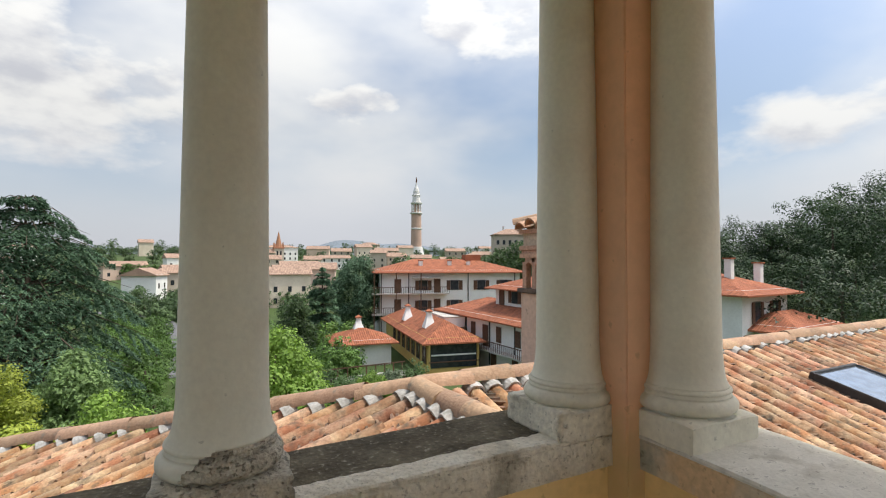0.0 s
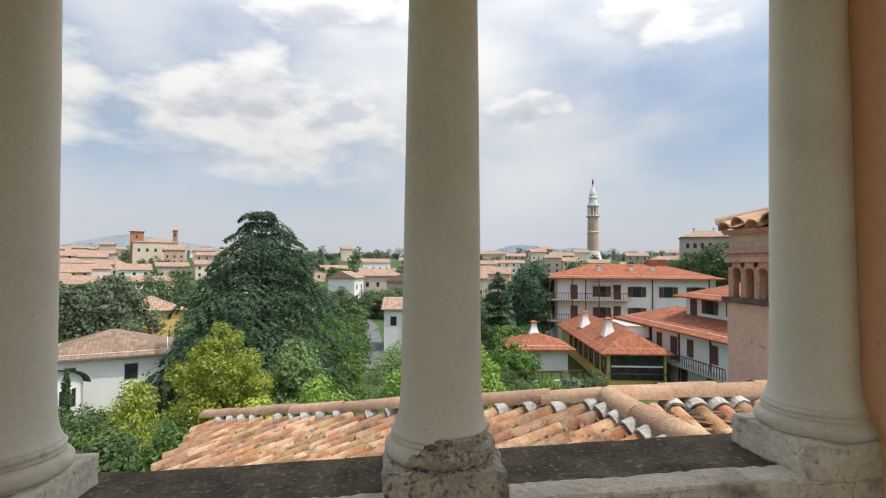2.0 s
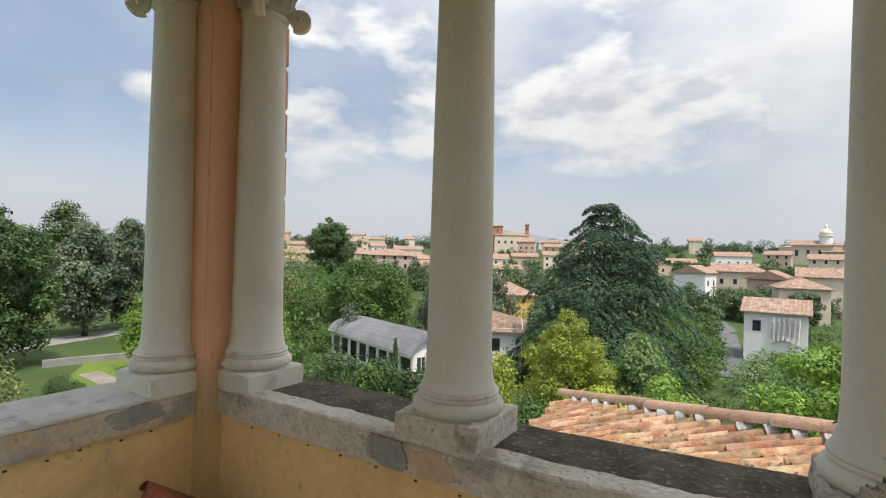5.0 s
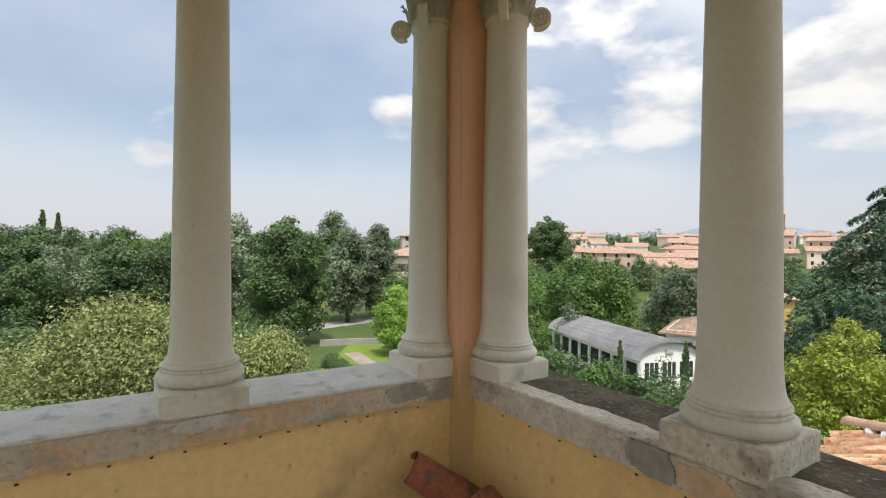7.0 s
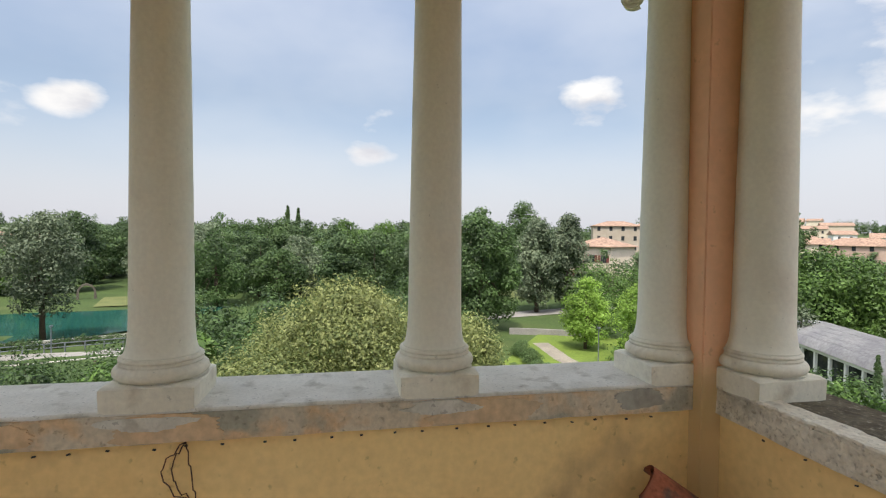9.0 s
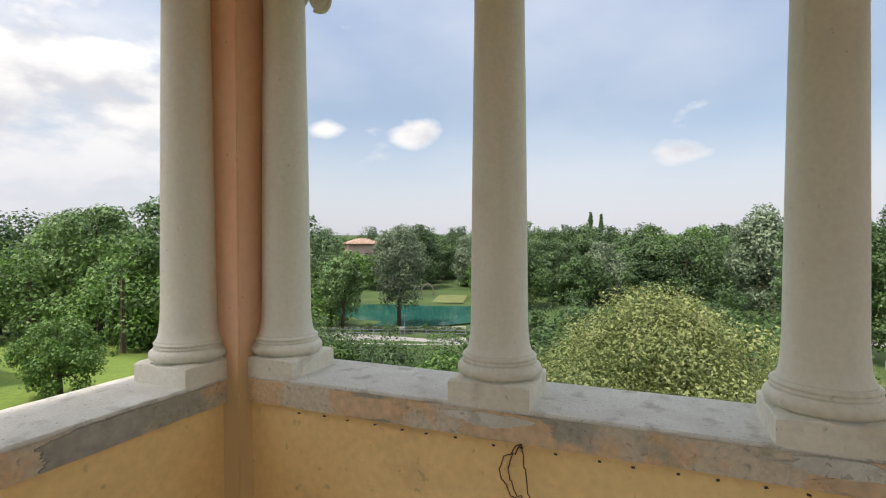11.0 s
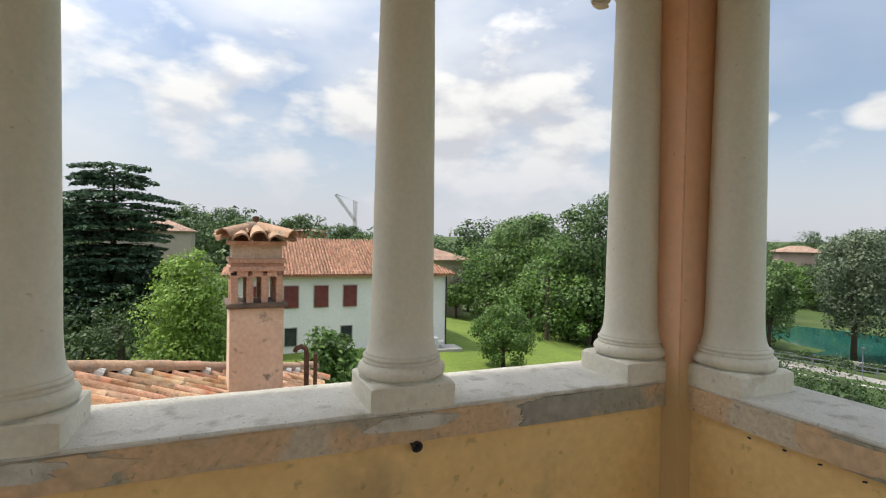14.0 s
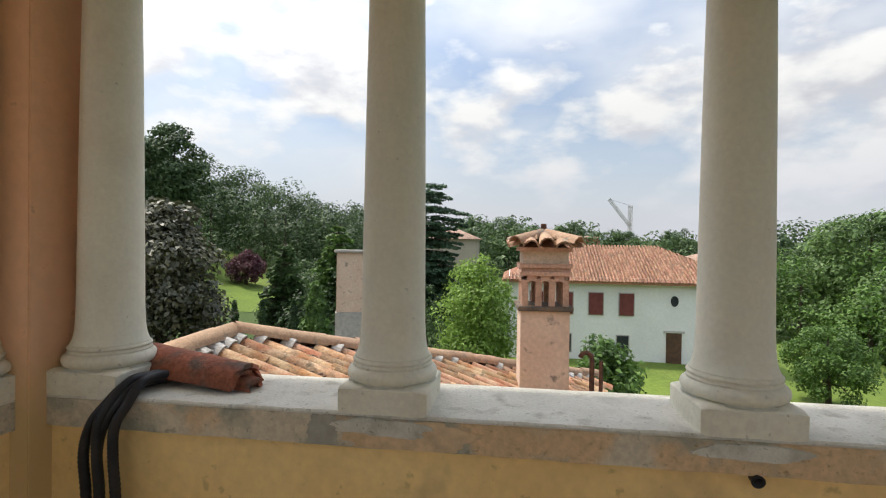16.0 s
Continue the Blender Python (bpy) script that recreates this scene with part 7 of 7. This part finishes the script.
thicket("trees at the foot of the hill", 28, (42, 100), (52, 76), 44, (6.0, 10.0), (2.6, 4.2), LEAF_HILL, 3000, 0.20)
thicket("trees at the foot of the hill", 29, (100, 145), (40, 70), 40, (6.0, 10.0), (2.6, 4.2), LEAF_WOOD, 3000, 0.20)
thicket("green trees beyond the lawn", 30, (204, 236), (62, 82), 22, (6.0, 10.0), (2.6, 4.0), LEAF_MID, 1600, 0.26)
thicket("bushes along the pond road", 31, (228, 262), (63.5, 65.5), 40, (0.6, 1.2), (0.6, 1.1), LEAF_DARK, 672, 0.13)
thicket("large trees closing the lawn", 35, (207, 232), (46, 60), 16, (6.5, 11.0), (3.0, 4.6), LEAF_MID, 2600, 0.24)
thicket("bushes hiding the foot of the shed", 36, (314, 331), (27, 34), 28, (4.0, 5.2), (1.3, 2.1), LEAF_DARK, 2000, 0.11)
thicket("low bushes beside the lawn", 33, (198, 220), (15, 24), 12, (1.4, 2.4), (0.8, 1.4), LEAF_MID, 1440, 0.09)
thicket("park trees in front of the town", 34, (296, 318), (60, 100), 30, (5.0, 9.0), (2.4, 4.0), LEAF_MID, 1600, 0.24)

# small things in and on the loggia
def make_pegs():
    rnd = random.Random(3)
    for wall, spots in ((wall_west, [(XW - 0.022, -2.37 + 0.1145 * k + rnd.uniform(-0.015, 0.015), 0) for k in range(24)]), (wall_north, [(-1.92 + 0.165 * k, YN + 0.022, 1) for k in range(8)])):
        for x, y, k in spots:
            m = pose(x, y, 0.868 + rnd.uniform(-0.006, 0.002), rnd.uniform(-15, 15), 0, 90 * k)
            part("peg", boxed(-0.004, 0.007, -0.005, 0.005, -0.0022, 0.0022, m=m), IRON, wall)


make_pegs()


def make_wire():
    t = thing("wire", "thin rusty wire loop hanging on the ochre wall", "wire", pose(XW - 0.012, -1.46, 0.885))
    for k, (a, b) in enumerate(((-0.075, 0.0), (-0.05, 0.012), (0.0, 0.03))):
        bm = bmesh.new()
        pts = [(0, 0, 0)]
        for j in range(1, 14):
            f = j / 13
            pts.append((0.006 * math.sin(j * 1.3 + k), a * math.sin(math.pi * f) + b * f, -0.20 * f + 0.01 * math.sin(j * 2.1 + k)))
        tube(bm, pts, [0.0022] * len(pts), 5)
        part("strand", bm, RUST, t)


make_wire()


def make_drain_stub():
    t = thing("drain_pipe", "black drain stub under the plaster band", "pipe", pose(-1.05, YS - 0.02, 0.880, -100, 0, 0))
    part("pipe", turned([(0.016, -0.02), (0.016, 0.022), (0.019, 0.023), (0.019, 0.028), (0.013, 0.028), (0.012, 0.0)], 20), RUBBER, t, smooth=True)


make_drain_stub()


def make_ridge_piece():
    """A few broken tiles nested in one another, lying on the sill."""
    t = thing("broken_tile", "stack of broken red terracotta roof tiles lying on the sill", "tile", pose(1.17, -2.985, 1.035, 0, 3.0, 168))
    for k, (name, r, length) in enumerate((("shell", 0.092, 0.58), ("inner_shell", 0.070, 0.56), ("inner_shell", 0.050, 0.60))):
        verts, faces = arc_tile(r - 0.006, r + 0.008, length, 0.017, 14, 170)
        me = bpy.data.meshes.new(name)
        me.from_pydata([tuple(v) for v in verts], [], faces)
        bm = bmesh.new()
        bm.from_mesh(me)
        bmesh.ops.subdivide_edges(bm, edges=[e for e in bm.edges if abs(e.verts[0].co.x - e.verts[1].co.x) > 0.3], cuts=14)
        for v in bm.verts:
            # the broken end is ragged
            if v.co.x > length - 0.06:
                v.co.x += 0.035 * noise.noise(Vector((v.co.y * 38, v.co.z * 38, k * 3.1)))
        wobble(bm, 0.0035, 18, k)
        o = part(name, bm, TERRA, t, smooth=True)
        o.data.set_sharp_from_angle(angle=radians(38))
        o.matrix_basis = pose(0.012 * k, 0.0, -0.002 * k)


make_ridge_piece()


def make_cables():
    t = thing("cable_bundle", "black corrugated cables slung over the sill", "cable")
    runs = ((0.950, 0.995, 1.045, 0.0), (0.935, 0.975, 0.985, 0.012), (0.920, 0.950, 0.995, 0.0), (0.905, 0.912, 0.925, 0.012))
    for k, (x, drop, low, dy) in enumerate(runs):
        rise = 0.016 * (k % 2)
        a = [Vector((0.86, -2.99 + 0.02 * k, 1.018)), Vector((x - 0.01, -2.90 + 0.01 * k, 1.022 + rise)), Vector((x + 0.01, -2.80, 1.03 + rise)), Vector((drop * 0.5 + x * 0.5, -2.72, 1.03 + rise)), Vector((drop, -2.668 + dy, 0.985)), Vector((drop * 0.6 + low * 0.4 + 0.02, -2.648 + dy, 0.92)), Vector((low + 0.012, -2.642 + dy, 0.82)), Vector((low, -2.64 + dy, 0.66)), Vector((low + 0.01, -2.63 + dy, 0.40)), Vector((low + 0.02, -2.60 + dy, 0.10)), Vector((low + 0.03, -2.52 + dy, 0.02))]
        pts = []
        for j in range(len(a) - 1):
            p0, p1, p2, p3 = a[max(j - 1, 0)], a[j], a[j + 1], a[min(j + 2, len(a) - 1)]
            for i in range(18):
                u = i / 18
                pts.append(0.5 * ((2 * p1) + (p2 - p0) * u + (2 * p0 - 5 * p1 + 4 * p2 - p3) * u * u + (3 * p1 - p0 - 3 * p2 + p3) * u ** 3))
        bm = bmesh.new()
        tube(bm, pts, [0.0155 + (0.0018 if i % 2 else 0.0) for i in range(len(pts))], 9)
        part("cable", bm, RUBBER, t, smooth=True)


make_cables()


def make_sherds():
    for x, y, z, rx, ry, rz, label in ((XW + 0.10, YN - 0.36, 0.66, 20, 34, 62, "red roof tile leaning in the corner"), (XW + 0.30, YN - 0.14, 0.56, -20, 30, 8, "dark red roof tile leaning in the corner"), (XW + 0.16, YN - 0.50, 0.46, 10, 20, 70, "brown roof tile lying against the wall")):
        t = thing("leaning_tile", label, "tile", pose(x, y, z, rx, ry, rz), "tiles in the corner")
        verts, faces = arc_tile(0.105, 0.085, 0.42, 0.018, 8, 165)
        part("shell", mesh_of("shell", verts, faces, TERRA), None, t)
    t = thing("wooden_crate", "low wooden crate under the stored tiles", "crate", pose(XW + 0.27, YN - 0.30, 0))
    for z in (0.02, 0.11, 0.20, 0.29):
        part("board", boxed(-0.22, 0.22, -0.22, -0.205, z, z + 0.07), WOODEN, t)
        part("board", boxed(0.205, 0.22, -0.205, 0.22, z, z + 0.07), WOODEN, t)
    part("lid", boxed(-0.22, 0.22, -0.20, 0.22, 0.36, 0.38), WOODEN, t)


make_sherds()


def plaster_patch(wall, axis, u, z, w, h, seed, material, label, proud=0.0055):
    """A thin irregular repair on the band, on the wall plane along axis."""
    rnd = random.Random(seed)
    bm = bmesh.new()
    n = 64
    rim = []
    for k in range(n):
        a = 2 * math.pi * k / n
        r = 1 + 0.34 * noise.noise(Vector((math.cos(a) * 1.3 + seed, math.sin(a) * 1.3, seed * 3.7))) + 0.12 * noise.noise(Vector((math.cos(a) * 6, math.sin(a) * 6, seed))) + rnd.uniform(-0.05, 0.05)
        p, q = u + w / 2 * r * (abs(math.cos(a)) ** 0.7) * (1 if math.cos(a) > 0 else -1), min(0.984 + 0.006 * rnd.random(), max(0.893, z + h / 2 * r * math.sin(a)))
        rim.append((p, q))
    place = {"north": lambda p, q, d: (p, YN - d, q), "south": lambda p, q, d: (p, YS + d, q), "west": lambda p, q, d: (XW + d, p, q)}[axis]
    front = [bm.verts.new(place(p, q, proud)) for p, q in rim]
    back = [bm.verts.new(place(p, q, -0.01)) for p, q in rim]
    bm.faces.new(front)
    for k in range(n):
        bm.faces.new((front[k], back[k], back[(k + 1) % n], front[(k + 1) % n]))
    bmesh.ops.recalc_face_normals(bm, faces=bm.faces)
    part("plaster_patch", bm, material, wall, label)


GREY_PATCH = surface("grey_cement_patch", (0.40, 0.385, 0.325), (0.34, 0.325, 0.27), 4, 30, 0.9, 0.3, 40)
PEACH_PATCH = surface("peach_plaster_patch", (0.69, 0.49, 0.29), (0.63, 0.48, 0.31), 4, 30, 0.9, 0.3, 40)
PALE_PATCH = surface("pale_plaster_patch", (0.74, 0.74, 0.70), (0.66, 0.66, 0.61), 4, 30, 0.9, 0.3, 40)
plaster_patch(wall_south, "south", -1.60, 0.93, 0.34, 0.12, 1, GREY_PATCH, "grey cement patch")
plaster_patch(wall_south, "south", -0.02, 0.935, 0.42, 0.10, 3, PEACH_PATCH, "peach plaster patch")
plaster_patch(wall_south, "south", 0.24, 0.935, 0.10, 0.12, 4, GREY_PATCH, "grey cement patch")
plaster_patch(wall_west, "west", -1.52, 0.935, 0.36, 0.10, 6, PEACH_PATCH, "peach plaster patch")
plaster_patch(wall_west, "west", -0.45, 0.935, 0.42, 0.10, 8, PEACH_PATCH, "peach plaster patch")
plaster_patch(wall_west, "west", 0.20, 0.95, 0.20, 0.08, 9, GREY_PATCH, "grey cement patch")
plaster_patch(wall_west, "west", -2.05, 0.935, 0.30, 0.08, 10, PEACH_PATCH, "peach plaster patch")
plaster_patch(wall_north, "north", -1.20, 0.945, 0.16, 0.12, 11, GREY_PATCH, "dark grey cement patch")
plaster_patch(wall_north, "north", -1.02, 0.93, 0.18, 0.10, 12, PEACH_PATCH, "peach plaster patch")
plaster_patch(wall_north, "north", -0.34, 0.945, 0.36, 0.09, 13, PALE_PATCH, "pale plaster patch")
for x in SOUTH_X:
    plaster_patch(wall_south, "south", x, 0.958, 0.30, 0.05, 20 + x, SILL, "ragged whitewash under the plinth", 0.010)
for y in WEST_Y:
    plaster_patch(wall_west, "west", y, 0.960, 0.27, 0.044, 30 + y, SILL, "ragged whitewash under the plinth", 0.010)


# the pond road: fence, lamp, bank and stone arch
def make_fence():
    line = [away(b, d) for b, d in ((229, 64.5), (232, 63.5), (235, 62.8), (238, 62.2), (241, 61.8), (244, 61.6), (247, 61.6), (250, 61.8), (253, 62.4), (256, 63.2))]
    t = thing("fence", "low grey metal railing along the pond road", "fence", pose(0, 0, 0))
    posts = []
    for a, b in zip(line, line[1:]):
        posts += [Vector(a).lerp(Vector(b), k / 2) for k in range(2)]
    for p in posts:
        part("post", boxed(p.x - 0.05, p.x + 0.05, p.y - 0.05, p.y + 0.05, p.z - 0.2, p.z + 0.95), ZINC, t)
    for h in (0.5, 0.9):
        bm = bmesh.new()
        tube(bm, [p + Vector((0, 0, h)) for p in posts], [0.05] * len(posts), 5)
        part("rail", bm, ZINC, t)


make_fence()


make_kerb("kerb", "pale stone kerb beside the pond road", [(228 + 2 * k, 56.5 + 0.02 * (2 * k - 16) ** 2) for k in range(16)], CONCRETE)
make_kerb("pond_wall", "low stone wall round the pond", [(228 + 2 * k, 66.6 + 0.015 * (2 * k - 14) ** 2) for k in range(12)], CONCRETE, 0.4, 0.35)


make_street_lamp(243.0, 61.2)
make_street_lamp(231.5, 62.5)


def make_stone_arch():
    x, y, z = away(245.6, 106)
    t = thing("stone_arch", "small grey stone arch behind the pond", "arch", pose(x, y, z, 0, 0, -65))
    bm = bmesh.new()
    prev = None
    for k in range(13):
        a = math.pi * k / 12
        cur = [bm.verts.new((r * math.cos(a), yy, 1.0 + 1.2 * r * math.sin(a))) for r, yy in ((1.1, -0.2), (1.4, -0.2), (1.4, 0.2), (1.1, 0.2))]
        if prev:
            for j in range(4):
                bm.faces.new((prev[j], cur[j], cur[(j + 1) % 4], prev[(j + 1) % 4]))
        prev = cur
    part("arch_ring", bm, DARK_STONE, t)
    for s in (-1, 1):
        part("pier", boxed(s * 1.25 - 0.2, s * 1.25 + 0.2, -0.22, 0.22, -0.5, 1.0), DARK_STONE, t)


make_stone_arch()
patch("bank", "pale mown grass bank of the pond", "bank", [flat(247.9, 94), flat(248.6, 106)], 6, surface("dry_grass", (0.15, 0.165, 0.06), (0.12, 0.14, 0.05), 0.4, 5, 0.95, 0.4, 12), 0.12)


def make_garden_pillar():
    """The tall plastered block behind the roof."""
    x, y, _ = away(161.9, 15.5, 0)
    t = thing("garden_chimney", "tall pink plastered chimney block with a pale base", "chimney", pose(x, y, 0, 0, 0, 18))
    part("shaft", boxed(-0.40, 0.40, -0.35, 0.35, -0.55, 1.22, bevel=0.02), CHIM, t)
    part("base", boxed(-0.43, 0.43, -0.38, 0.38, -7.0, -0.55, bevel=0.02), CONCRETE, t, "stained grey lower part")
    part("coping", boxed(-0.48, 0.48, -0.43, 0.43, 1.22, 1.30, bevel=0.02), CONCRETE, t)


make_garden_pillar()

shrub("hedge", "clipped green hedge beside the outbuilding", 14.2, 50, -7.0, 1.9, LEAF_MID, 8000, 0.14)
shrub("rose_bush", "white-flecked garden bush below the houses", 17.6, 38, -6.6, 1.7, LEAF_LIGHT, 8000, 0.10)
shrub("rose_bush", "white-flecked garden bush below the houses", 19.8, 40, -6.9, 1.5, LEAF_SILVER, 8000, 0.10)
for b, d, top, r in ((32.0, 118, 5.0, 5.0), (34.0, 112, 7.0, 5.5), (36.0, 115, 7.5, 5.5), (38.0, 108, 7.0, 5.0), (30.4, 125, 3.4, 4.5), (26.0, 150, 3.0, 5.0), (28.2, 150, 3.6, 5.0)):
    broad_tree("holm_oak", "dark green tree below the hilltop villa", b, d, top, r, LEAF_DARK, 7000, 0.36, 0.3, 1.0, group="hilltop trees")


thicket("dark bushes and hedges in the yard below the houses", 41, (371, 383), (39, 48), 16, (1.6, 3.0), (1.0, 1.7), LEAF_DARK, 1500, 0.14)
thicket("green bushes along the garden road", 42, (349, 356), (36, 60), 18, (1.8, 3.4), (1.2, 2.0), LEAF_MID, 1500, 0.15)

# the park's single trees beyond the pond and the garden
def park_trees():
    rnd = random.Random(77)
    kinds = ((LEAF_DARK, "dark green"), (LEAF_WOOD, "deep green"), (LEAF_MID, "mid-green"), (LEAF_WOOD, "deep green"), (LEAF_SILVER, "grey-green"), (LEAF_DARK, "dark green"))
    for k in range(60):
        b = 225 + 62 * (k + rnd.uniform(-0.4, 0.4)) / 59
        back = k % 2
        d = rnd.uniform(118, 150) if back or 231 < b < 252 else rnd.uniform(84, 112)
        lift = rnd.uniform(0.8, 2.2) if back else rnd.uniform(-1.6, 1.3)
        if 233.5 < b < 241.5:
            lift = rnd.uniform(-2.0, -0.9)
        leaf, tone = kinds[(k * 5 + k // 6) % (5 if back else 6)]
        r = rnd.uniform(4.5, 7.5) * (1.1 if back else 0.85)
        broad_tree("park_tree", tone + " rounded tree in the park", b, d, 1.6 + d * math.tan(radians(lift)), r, leaf, 8500, 0.36 if back else 0.28, 0.3, 0.6, 30, group="park trees")


park_trees()
